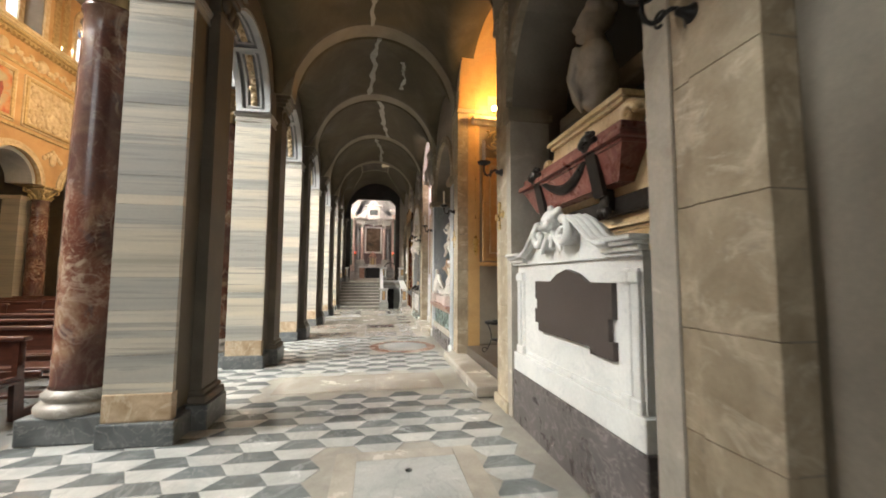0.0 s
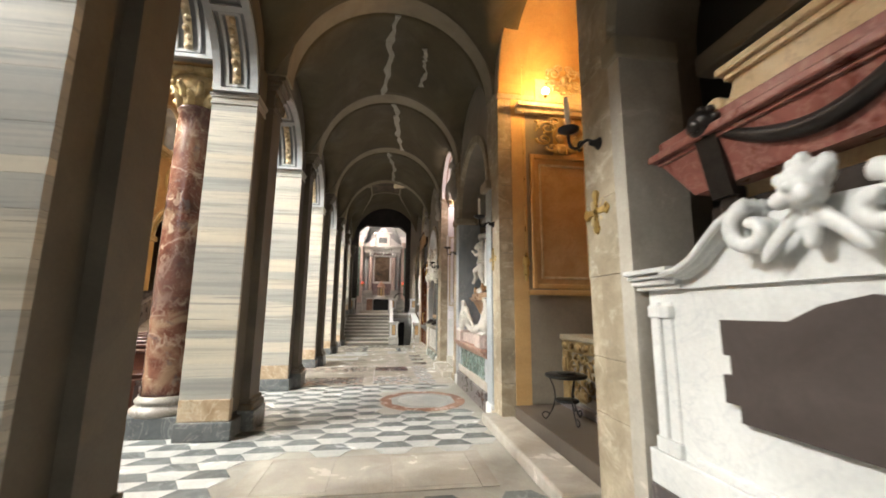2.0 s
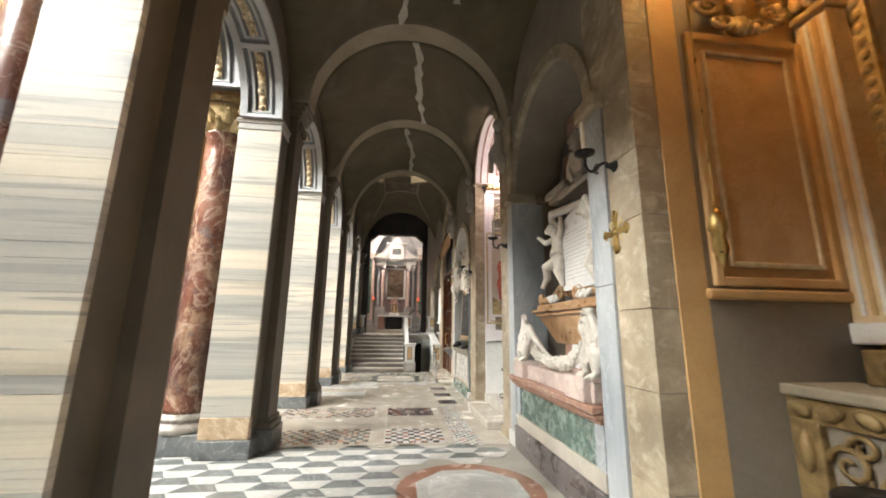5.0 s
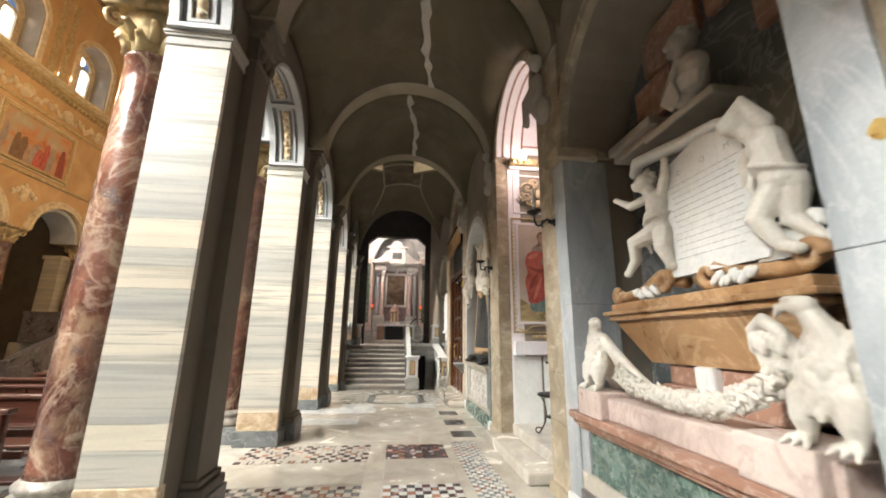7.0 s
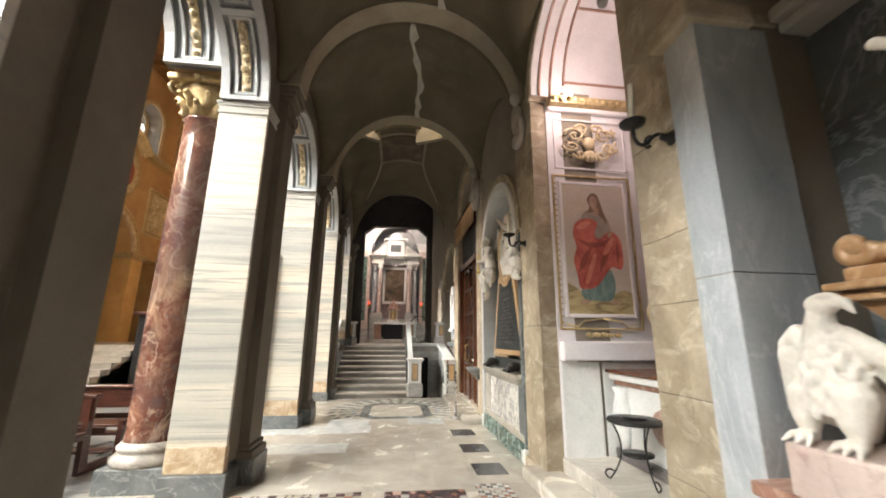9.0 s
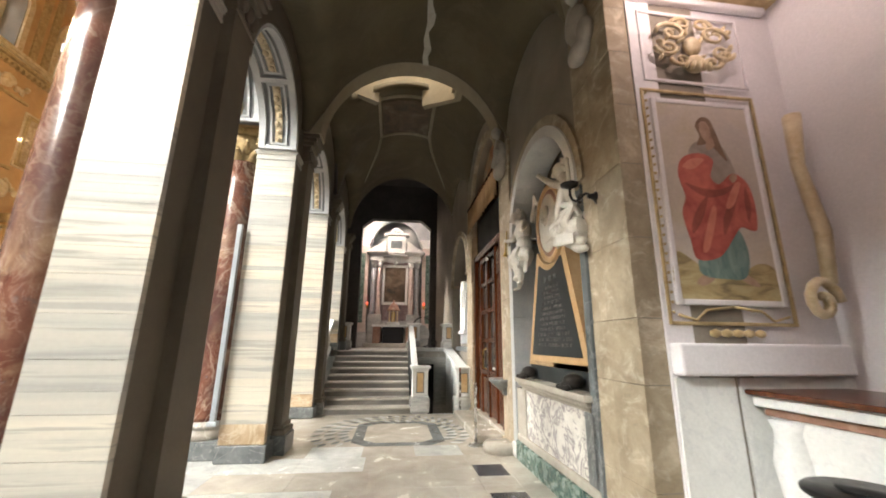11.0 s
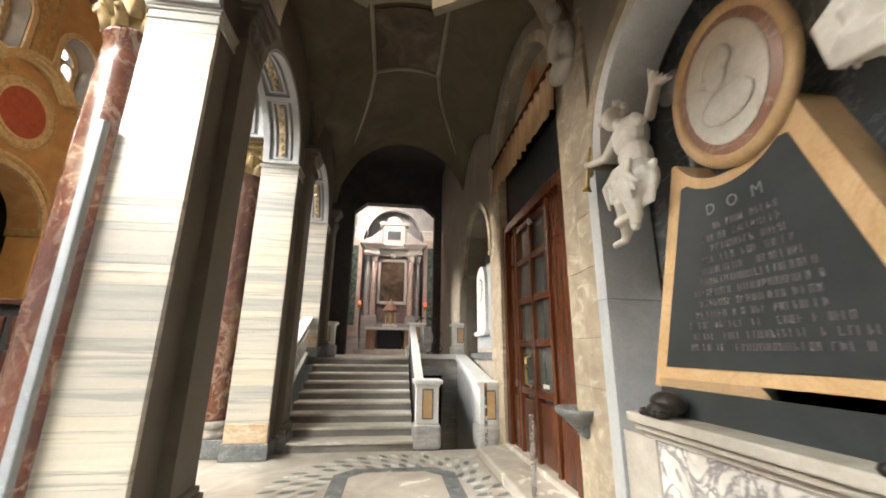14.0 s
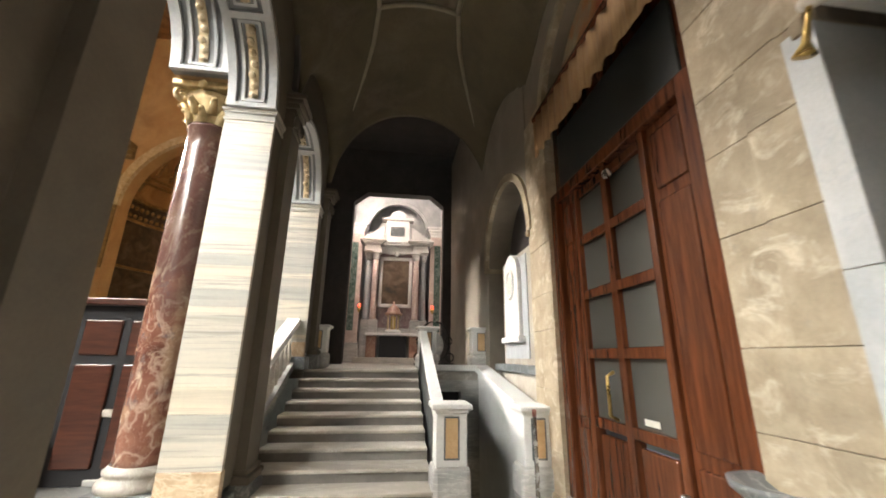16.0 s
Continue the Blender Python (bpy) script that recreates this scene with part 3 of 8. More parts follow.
def pier_thing(y0, z0=0.0):
    y1 = y0 + DEPTH
    t = thing("pier", pose(-2.3, y0, z0), "square pier faced with banded white and grey marble", "pier", "arcade piers")
    inv = Matrix.Translation((2.3, -y0, -z0))

    def add(name, bm, mat, label=""):
        bm.transform(inv)
        return part(name, bm, mat, t, label)

    top = 4.74
    # core and pilaster take the darkened side tone, only the front is marble
    add("core", box(PIER_L + 0.02, PIER_R - 0.003, y0 + 0.03, y1 - 0.03, z0 + 0.3, top - 0.16), "pier_side", "brown plaster side, shade in its colour")
    add("plinth", box(PIER_L - 0.02, PIER_R + 0.05, y0 - 0.05, y1 + 0.05, z0, z0 + 0.23, None, 0.015), "plinth", "dark veined marble plinth")
    add("base_block", box(PIER_L, PIER_R + 0.006, y0 - 0.015, y0 + 0.1, z0 + 0.23, z0 + 0.5, None, 0.012), "ochre", "mottled ochre marble base block")
    # pilaster towards the aisle, on its own moulded base
    p0, p1 = y0 + 0.38, y0 + 0.8
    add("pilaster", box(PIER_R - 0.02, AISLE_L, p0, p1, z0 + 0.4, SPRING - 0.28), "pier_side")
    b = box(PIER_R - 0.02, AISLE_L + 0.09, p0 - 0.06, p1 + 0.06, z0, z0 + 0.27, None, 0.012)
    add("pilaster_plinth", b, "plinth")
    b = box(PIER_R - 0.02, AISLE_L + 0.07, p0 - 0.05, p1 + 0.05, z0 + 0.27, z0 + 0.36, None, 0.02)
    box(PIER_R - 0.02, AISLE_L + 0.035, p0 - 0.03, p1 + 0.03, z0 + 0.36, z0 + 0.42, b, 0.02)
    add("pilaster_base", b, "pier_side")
    b = box(PIER_R - 0.02, AISLE_L + 0.02, p0 - 0.02, p1 + 0.02, SPRING - 0.55, SPRING - 0.5, None, 0.01)
    for k in range(4):
        box(PIER_R - 0.02, AISLE_L + 0.02 + 0.045 * k, p0 - 0.015 * k, p1 + 0.015 * k, SPRING - 0.3 + 0.075 * k, SPRING - 0.225 + 0.075 * k, b, 0.015)
    for k in range(3):
        ball((AISLE_L + 0.03, p0 + 0.08 + 0.14 * k, SPRING - 0.4), (0.05, 0.055, 0.1), b, 8)
    add("capital", b, "pier_side", "weathered grey stucco capital")
    b = bmesh.new()
    z = top - 0.17
    for h, p in ((0.035, 0.014), (0.065, 0.006), (0.03, 0.022), (0.04, 0.035)):
        box(PIER_L - p, PIER_R + p, y0 - p, y1 + p, z, z + h, b, 0.008)
        z += h
    add("cap", b, "band", "moulded pale marble cap")
    # courses of banded marble
    rng = random.Random(int(y0 * 100))
    z = z0 + 0.5
    while z < top - 0.18:
        h = rng.choice((0.07, 0.1, 0.14, 0.2, 0.27, 0.33))
        h = min(h, top - 0.17 - z)
        if top - 0.17 - z - h < 0.05:
            h = top - 0.17 - z
        o = rng.uniform(-0.0015, 0.002)
        add("marble_course", box(PIER_L, PIER_R, y0 - o, y0 + 0.06, z + 0.0012, z + h - 0.0012), "band")
        z += h
    return t


for _i, _y in enumerate(PIERS):
    pier_thing(_y, 0.0 if _i < 7 else LANDING).location.x += 0.06 if _i == 1 else 0.0


def column_thing():
    t = thing("column", pose(0, 0, 0), "tall red jasper marble column with gilded composite capital", "column", "nave columns")
    part("plinth", box(-0.37, 0.37, -0.37, 0.37, 0, 0.26, None, 0.015), "plinth", t, "dark marble plinth")
    prof = [(0.39, 0.26), (0.4, 0.29), (0.4, 0.33), (0.37, 0.36), (0.335, 0.38), (0.33, 0.4), (0.355, 0.42), (0.355, 0.45), (0.325, 0.475), (0.31, 0.5)]
    part("base", lathe(prof, n=28), "base_grey", t, "turned grey marble base")
    part("shaft", lathe([(0.305, 0.5), (0.295, 0.56), (0.295, 1.8), (0.285, 3.0), (0.265, 4.3), (0.255, 4.58), (0.28, 4.6), (0.28, 4.64)], n=28), "red", t)
    b = lathe([(0.25, 4.64), (0.26, 4.75), (0.3, 4.98), (0.36, 5.08)], n=24)
    for row, (n, z, r) in enumerate(((8, 4.76, 0.29), (8, 4.9, 0.32))):
        for i in range(n):
            a = 2 * math.pi * (i + 0.5 * row) / n
            c, s = math.cos(a), math.sin(a)
            tube([(0.25 * c, 0.25 * s, z - 0.11), (r * c, r * s, z), ((r + 0.07) * c, (r + 0.07) * s, z + 0.06), ((r + 0.09) * c, (r + 0.09) * s, z + 0.02)], [0.06, 0.055, 0.04, 0.02], 6, b)
    for a in (45, 135, 225, 315):
        c, s = math.cos(radians(a)), math.sin(radians(a))
        q = [(0.4 * c - 0.0, 0.4 * s, 5.1)]
        for i in range(14):
            w = i / 13 * 4.5 * math.pi / 2
            rr = 0.1 * (1 - 0.75 * i / 13)
            q.append(((0.42 + rr * math.sin(w)) * c, (0.42 + rr * math.sin(w)) * s, 5.0 + rr * math.cos(w)))
        tube(q, 0.028, 6, b)
    part("capital", b, "gilt", t, "gilded composite capital with volutes")
    b = box(-0.4, 0.4, -0.4, 0.4, 5.1, 5.2, None, 0.03)
    for a in range(4):
        ball((0.41 * math.cos(radians(90 * a)), 0.41 * math.sin(radians(90 * a)), 5.13), 0.06, b, 8)
    part("abacus", b, "gilt", t)
    return t


_col = column_thing()
_col.matrix_world = pose(-3.0, PIERS[0] + 0.5, 0)
for _i, _y in enumerate(PIERS[1:]):
    copy_thing(_col, pose(-3.0, _y + 0.5, 0.0 if _i < 6 else 0.0))


def arcade_arch(y0, y1, top, n=1):
    """The arch between two piers: a pale panelled soffit in two orders, with gilt ornament, and the wall over it."""
    c, r = (y0 + y1) / 2, (y1 - y0) / 2
    t = thing("arcade_arch", pose(-2.3, c, 4.74), "round arch of pale marble with recessed panels and gilt ornament", "arch", "arcade arches")
    inv = Matrix.Translation((2.3, -c, -4.74))

    def add(name, bm, mat, label=""):
        bm.transform(inv)
        return part(name, bm, mat, t, label)

    for x0, x1, z, rr in ((PIER_L + 0.02, PIER_R + 0.01, 4.74, r - 0.03), (-3.35, PIER_L + 0.02, 5.2, r - 0.05)):
        w = x1 - x0
        # recess ground is darkened in colour, shade between the pale borders
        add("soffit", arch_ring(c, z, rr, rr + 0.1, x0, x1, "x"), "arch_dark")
        b = bmesh.new()
        for a, d in ((x0, x0 + 0.17 * w), (x1 - 0.17 * w, x1)):
            arch_ring(c, z, rr - 0.05, rr + 0.01, a, d, "x", bm=b)
        for a0 in (0, 58.5, 118.5, 177):
            arch_ring(c, z, rr - 0.05, rr + 0.01, x0 + 0.17 * w, x1 - 0.17 * w, "x", a0 - (0 if a0 == 0 else 1.5), a0 + 3, 2, b)
        if z > 5:
            box(x0, x1, c - rr - 0.1, c - rr + 0.05, 5.2 - 0.02, 5.22, b)
        add("border", b, "arch", "pale blue-grey marble border")
        b = bmesh.new()
        for k in range(3):
            a0, a1 = 4.5 + 60 * k, 56 + 60 * k
            for x in (x0 + 0.28 * w, x1 - 0.32 * w):
                arch_ring(c, z, rr - 0.035, rr + 0.01, x, x + 0.035, "x", a0, a1, 10, b)
            for aa in (a0, a1 - 1.5):
                arch_ring(c, z, rr - 0.035, rr + 0.01, x0 + 0.28 * w, x1 - 0.29 * w, "x", aa, aa + 2, 2, b)
        add("inner_border", b, "arch")
        b = bmesh.new()
        for k in range(3):
            for i in range(7):
                a = radians(9 + 60 * k + i * 7.0)
                rad = rr - 0.02
                ball(((x0 + x1) / 2 + 0.02 * math.sin(i * 2.4), c + rad * math.cos(a), z + rad * math.sin(a)), (0.055, 0.06, 0.05), b, 7)
            arch_ring(c, z, rr - 0.018, rr + 0.01, (x0 + x1) / 2 - 0.055, (x0 + x1) / 2 + 0.055, "x", 6.5 + 60 * k, 54 + 60 * k, 10, b)
        add("gilt_ornament", b, "stucco_gold", "gilded leaf ornament in the panels")
    # the wall that it carries
    y_out0, y_out1 = y0 - DEPTH / 2, y1 + DEPTH / 2
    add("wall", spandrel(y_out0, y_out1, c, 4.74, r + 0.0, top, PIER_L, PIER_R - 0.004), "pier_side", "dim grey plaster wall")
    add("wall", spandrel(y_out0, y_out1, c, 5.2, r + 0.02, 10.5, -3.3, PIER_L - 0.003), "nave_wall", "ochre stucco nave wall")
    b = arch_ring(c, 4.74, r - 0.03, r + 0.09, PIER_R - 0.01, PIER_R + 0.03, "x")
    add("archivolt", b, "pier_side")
    return t


for _a, _b in zip(PIERS, PIERS[1:]):
    arcade_arch(_a + DEPTH, _b, 8.2)


def vault_bay(bm, y0, y1, x0=PIER_R - 0.05, x1=1.9, cross=1.15, n=28):
    c, h = (y0 + y1) / 2, (y1 - y0) / 2
    verts, faces = [], []
    R = RISE + 0.12
    for j in range(n + 1):
        y = y0 + (y1 - y0) * j / n
        for i in range(n + 1):
            x = x0 + (x1 - x0) * i / n
            u = min(abs((x + 0.03) / R), 1.0)
            za = SPRING + R * math.sqrt(max(1 - u * u, 0)) + 0.16 * (1 - ((y - c) / h) ** 2) * (1 - u)
            w = min(abs(y - c) / (h * 1.0), 1.0)
            zb = SPRING + cross * math.sqrt(max(1 - w * w, 0))
            verts.append((x, y, max(za, zb)))
    for j in range(n):
        for i in range(n):
            a = j * (n + 1) + i
            faces.append((a, a + n + 1, a + n + 2, a + 1))
    grow(bm, verts, faces, True)


_bm = bmesh.new()
_mid = [y + 0.5 for y in PIERS]
for _a, _b in zip([-1.8] + _mid[:5], _mid[:6]):
    vault_bay(_bm, _a + 0.2, _b - 0.2)

# the taller last vault, with an opening for the lantern
_n2, _v, _f = 36, [], []
for _j in range(61):
    _y = 18.1 + 6.6 * _j / 60
    for _i in range(_n2 + 1):
        _x = -2.05 + 4.0 * _i / _n2
        _u = min(abs((_x + 0.05) / 1.98), 1.0)
        _w = min(abs(((_y - 18.1) % 3.3) - 1.65) / 1.65, 1.0)
        _v.append((_x, _y, max(5.6 + 2.15 * math.sqrt(max(1 - _u * _u, 0)), 5.6 + 1.35 * math.sqrt(max(1 - _w * _w, 0)))))
for _j in range(60):
    for _i in range(_n2):
        _a = _j * (_n2 + 1) + _i
        _x, _y = -2.05 + 4.0 * (_i + 0.5) / _n2, 18.1 + 6.6 * (_j + 0.5) / 60
        if not (abs(_x + 0.3) + 0.6 * max(abs(_y - 18.74) - 0.3, 0) < 1.2 and abs(_y - 18.74) < 0.6):
            _f.append((_a, _a + _n2 + 1, _a + _n2 + 2, _a + 1))
grow(_bm, _v, _f, True)
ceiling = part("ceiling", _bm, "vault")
tagged(ceiling, "olive-grey plaster groin vaults over the aisle, darkened for shade", "ceiling", kind="structure")
_s = ceiling.modifiers.new("thick", "SOLIDIFY")
_s.thickness, _s.offset = 0.15, 1.0

for _i, _y in enumerate(_mid[:6]):
    b = arch_ring(-0.03, SPRING, RISE - 0.01, RISE + 0.35, _y - 0.2, _y + 0.2, "y", n=32)
    t = part("transverse_arch", b, "rib")
    tagged(t, "broad plaster arch crossing the aisle vault", "arch", "aisle arches", "structure")

# pale mended cracks along the crown of the vaults
_rng = random.Random(4)


def crack(y0, y1, x, w):
    b, pts = bmesh.new(), []
    n = 16
    for i in range(n + 1):
        y = y0 + (y1 - y0) * i / n
        x += _rng.uniform(-0.05, 0.05)
        pts.append((x, y, w * _rng.uniform(0.35, 1.3)))
    c, h = (y0 + y1) / 2, (y1 - y0) / 2 + 0.02
    verts, faces = [], []
    for x, y, ww in pts:
        u = abs((x + 0.03) / (RISE + 0.12))
        z = SPRING + (RISE + 0.12) * math.sqrt(1 - u * u) + 0.16 * (1 - ((y - c) / h) ** 2) * (1 - u) - 0.162
        verts += [(x - ww, y, z), (x + ww, y, z)]
    for i in range(n):
        faces.append((2 * i, 2 * i + 1, 2 * i + 3, 2 * i + 2))
    grow(b, verts, faces)
    ob = part("plaster_repair", b, "repair")
    s = ob.modifiers.new("thick", "SOLIDIFY")
    s.thickness, s.offset = 0.03, 0
    return tagged(ob, "pale jagged strip of mended plaster on the vault", "plaster repair", "vault repairs", "structure")


for _a, _b in list(zip([-1.8] + _mid[:5], _mid[:6])):
    crack(_a + 0.22, _b - 0.22, -0.03, 0.07)
# painted panel and ribs of the last vault
BARREL = lambda x: 5.6 + 2.15 * math.sqrt(max(1 - ((x + 0.05) / 1.98) ** 2, 0)) - 0.17
_b = bmesh.new()
grow(_b, [(x, y, BARREL(x) - 0.005) for y in (19.8, 21.3) for x in (-0.75, -0.33, 0.08, 0.48)], [(0, 1, 5, 4), (1, 2, 6, 5), (2, 3, 7, 6)])
_t = part("vault_panel", _b, "dark_paint")
tagged(_t, "dim red-brown painted panel in the last vault", "panel", kind="structure")
_s = _t.modifiers.new("thick", "SOLIDIFY")
_s.thickness, _s.offset = 0.02, 0
_b = bmesh.new()
for _x in (-0.82, 0.55):
    tube([(_x, 19.55, BARREL(_x)), (_x, 20.7, BARREL(_x)), (_x, 21.4, BARREL(_x))], 0.045, 6, _b)
    _e = -1.78 if _x < 0 else 1.68
    tube([(_x + (_e - _x) * k / 8, 21.4 + 3.0 * (k / 8) ** 0.7, BARREL(_x + (_e - _x) * k / 8)) for k in range(9)], 0.045, 6, _b)
for _y in (19.66, 21.4):
    tube([(-0.82 + 1.37 * k / 6, _y, BARREL(-0.82 + 1.37 * k / 6)) for k in range(7)], 0.045, 6, _b)
# rib colour draws the shadow line along the wall arch
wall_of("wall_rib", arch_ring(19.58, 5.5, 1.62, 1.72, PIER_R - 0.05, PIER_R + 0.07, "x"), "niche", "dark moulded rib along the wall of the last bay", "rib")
tagged(part("vault_ribs", _b, "rib"), "pale plaster ribs of the last vault", "ribs", kind="structure")
crack(_mid[2] + 0.9, _mid[3] - 0.9, 0.62, 0.05)

# ---- the outer wall with its chapels, tombs and door ----
BAYS = [  # south end, north end, springing, radius, kind
    (-1.2, 1.64, 5.2, "plain"), (2.36, 4.93, 3.8, "tomb"), (5.4, 7.95, 5.2, "chapel"), (8.68, 11.22, 3.85, "tomb"),
    (12.0, 14.15, 5.2, "chapel"), (14.95, 17.4, 3.35, "tomb"), (18.15, 20.7, 5.0, "door"), (21.5, 24.2, 3.55, "tomb"),
]
wall_east = new("wall_east")
tagged(wall_east, "outer aisle wall of tan limestone piers with arched recesses", "wall", kind="structure")
_prev = -5.0
for _y0, _y1, _z, _k in BAYS:
    c, r = (_y0 + _y1) / 2, (_y1 - _y0) / 2
    # blocks of the pier before the recess
    rng = random.Random(int(_y0 * 50) + 7)
    z = 0.12
    part("pier_core", box(WALL + 0.03, 2.6, _prev + 0.002, _y0 - 0.002, 0, 8.2), "plain_wall", wall_east)
    part("pier_foot", box(WALL - 0.05, WALL + 0.05, _prev - 0.02, _y0 + 0.02, 0, 0.14, None, 0.02), "tan", wall_east)
    while z < 5.3 and _y0 > 1.7:
        h = min(rng.uniform(0.42, 0.78), 5.3 - z)
        if 5.3 - z - h < 0.2:
            h = 5.3 - z
        ys = [_prev, _prev + 0.55 * (_y0 - _prev), _y0] if _y0 - _prev > 0.45 else [_prev, _y0]
        for a, b2 in zip(ys, ys[1:]):
            part("stone_block", box(WALL + rng.uniform(-0.003, 0.003) - (0.022 if a == _prev else 0.0), WALL + 0.2, a + 0.001, b2 - 0.001, z + 0.0015, z + h - 0.0015, None, 0.006), "tan", wall_east)
        z += h
    part("wall_above", spandrel(_y0, _y1, c, _z, r, 8.2, WALL + 0.02, 2.6 if _k == "tomb" else 2.1), "plain_wall", wall_east)
    for d in (_y0, _y1):
        part("impost", box(WALL - 0.05, 2.3, d - 0.06 if d == _y0 else d - 0.02, d + 0.02 if d == _y0 else d + 0.06, _z - 0.1, _z, None, 0.02), "tan", wall_east)
    part("arch_moulding", arch_ring(c, _z, r - 0.01, r + 0.14, WALL - 0.03, WALL + 0.06, "x"), "tan", wall_east)
    _prev = _y1
part("pier_core", box(WALL + 0.03, 2.6, 24.2, 30.0, 0, 9), "plain_wall", wall_east)
for _y0, _y1, _z, _k in BAYS:
    if _k == "tomb":
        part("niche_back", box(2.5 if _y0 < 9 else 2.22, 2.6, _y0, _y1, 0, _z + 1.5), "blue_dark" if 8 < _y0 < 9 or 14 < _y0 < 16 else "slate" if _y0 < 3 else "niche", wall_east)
    if _k == "plain":
        part("niche_back", box(1.84, 2.6, _y0, _y1, 0, _z + 1.5), "plain_wall", wall_east)


# closing walls: the aisle's south end with its doorway, the entrance front with its window
_b = box(-3.5, -0.9, -5.2, -5.0, 0, 8)
box(0.9, 3.5, -5.2, -5.0, 0, 8, _b)
box(-0.9, 0.9, -5.2, -5.0, 3.5, 8, _b)
wall_of("wall_south", _b, "plain_wall", "plaster end wall of the aisle round an open doorway")
_b = box(-18.0, -10.0, -9.4, -9.2, 0, 15.4)
box(-4.8, -3.3, -9.4, -9.2, 0, 15.4, _b)
box(-10.0, -4.8, -9.4, -9.2, 0, 5.5, _b)
box(-10.0, -4.8, -9.4, -9.2, 11.0, 15.4, _b)
wall_of("wall_entrance", _b, "nave_wall", "ochre stucco entrance wall with a great window")
wall_of("wall_front_aisle", box(-3.5, -3.3, -9.4, 1.4, 0, 15.4), "nave_wall", "ochre stucco wall beside the entrance")
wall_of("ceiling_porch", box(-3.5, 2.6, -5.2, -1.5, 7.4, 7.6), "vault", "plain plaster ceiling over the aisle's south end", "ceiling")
wall_of("ceiling_lantern", box(-2.0, 1.6, 17.7, 20.2, 9.7, 9.9), "ochre_plaster", "small lantern ceiling over the last bay", "ceiling")
_b = bmesh.new()
for _p in range(8):
    _a0, _a1 = radians(45 * _p + 22.5), radians(45 * _p + 67.5)
    _q = [(-0.3 + 1.33 * math.cos(_a0), 18.74 + 0.7 * math.sin(_a0)), (-0.3 + 1.33 * math.cos(_a1), 18.74 + 0.7 * math.sin(_a1)),
          (-0.3 + 1.5 * math.cos(_a1), 18.74 + 0.86 * math.sin(_a1)), (-0.3 + 1.5 * math.cos(_a0), 18.74 + 0.86 * math.sin(_a0))]
    prism(_q, 7.61 if _p in (1, 5) else 7.15, 9.75, "z", _b)
wall_of("lantern_drum", _b, "rib", "pale eight-sided lantern drum rising above the vault")

# ---- the nave and its far side ----
FAR = [-7.8, -4.55, -1.3, 1.95, 5.14, 8.38, 11.47, 14.68, 17.94, 21.22, 24.5]
FX = -12.95  # face of the far nave wall
for _y in FAR:
    copy_thing(_col, pose(-13.2, _y, 0))
    t = thing("pier", pose(-13.85, _y, 0), "square pier of banded pale marble behind a red column", "pier", "far arcade piers")
    part("shaft", box(-0.3, 0.3, -0.45, 0.45, 0.25, 4.6), "band", t)
    part("plinth", box(-0.34, 0.34, -0.5, 0.5, 0, 0.25, None, 0.02), "plinth", t)
    part("cap", box(-0.36, 0.36, -0.5, 0.5, 4.6, 4.75, None, 0.02), "band", t)
wall_west = new("wall_west")
tagged(wall_west, "far nave wall of gilded ochre stucco above round arches", "wall", kind="structure")


def framed(y0, y1, z0, z1, mat, seed):
    """A picture or relief field on the far wall inside two gilt frames."""
    part("panel", box(FX - 0.05, FX + 0.03, y0, y1, z0, z1), mat, wall_west)
    for o, w, d in ((0.0, 0.1, 0.09), (0.13, 0.05, 0.06)):
        b = bmesh.new()
        for a, c, e, f in ((y0 - o - w, y0 - o, z0 - o - w, z1 + o + w), (y1 + o, y1 + o + w, z0 - o - w, z1 + o + w), (y0 - o, y1 + o, z0 - o - w, z0 - o), (y0 - o, y1 + o, z1 + o, z1 + o + w)):
            box(FX - 0.02, FX + d, a, c, e, f, b, 0.02)
        part("panel_frame", b, "gilt" if o == 0 else "stucco_gold", wall_west)
    rr = random.Random(seed)
    cy, cz = (y0 + y1) / 2, (z0 + z1) / 2
    if mat == "nave_relief":
        b = bmesh.new()
        for k in range(60):
            ball((FX + 0.04, cy + rr.uniform(-0.46, 0.46) * (y1 - y0), cz + rr.uniform(-0.45, 0.45) * (z1 - z0)), (0.05, rr.uniform(0.05, 0.2), rr.uniform(0.05, 0.2)), b, 7, (rr.uniform(0, 180), 0, 0))
        part("relief", b, "nave_relief", wall_west, "crowded ivory stucco relief")
    else:
        # painted groups of draped shapes before a pale sky
        for k in range(11):
            u = -0.42 + 0.084 * k + rr.uniform(-0.02, 0.02)
            h = rr.uniform(0.35, 0.7) * (z1 - z0)
            w = rr.uniform(0.12, 0.22)
            y = cy + u * (y1 - y0)
            q = [(y - w, z0 + 0.03), (y + w, z0 + 0.03), (y + w * 0.8, z0 + h * 0.6), (y + w * 0.3, z0 + h), (y - w * 0.4, z0 + h * 0.96), (y - w * 0.9, z0 + h * 0.5)]
            part("painted_shape", prism(q, FX + 0.029, FX + 0.032 + 0.0008 * k, "x"), rr.choice(("robe_red", "robe_dark", "skin", "hair", "fresco", "bodice")), wall_west)


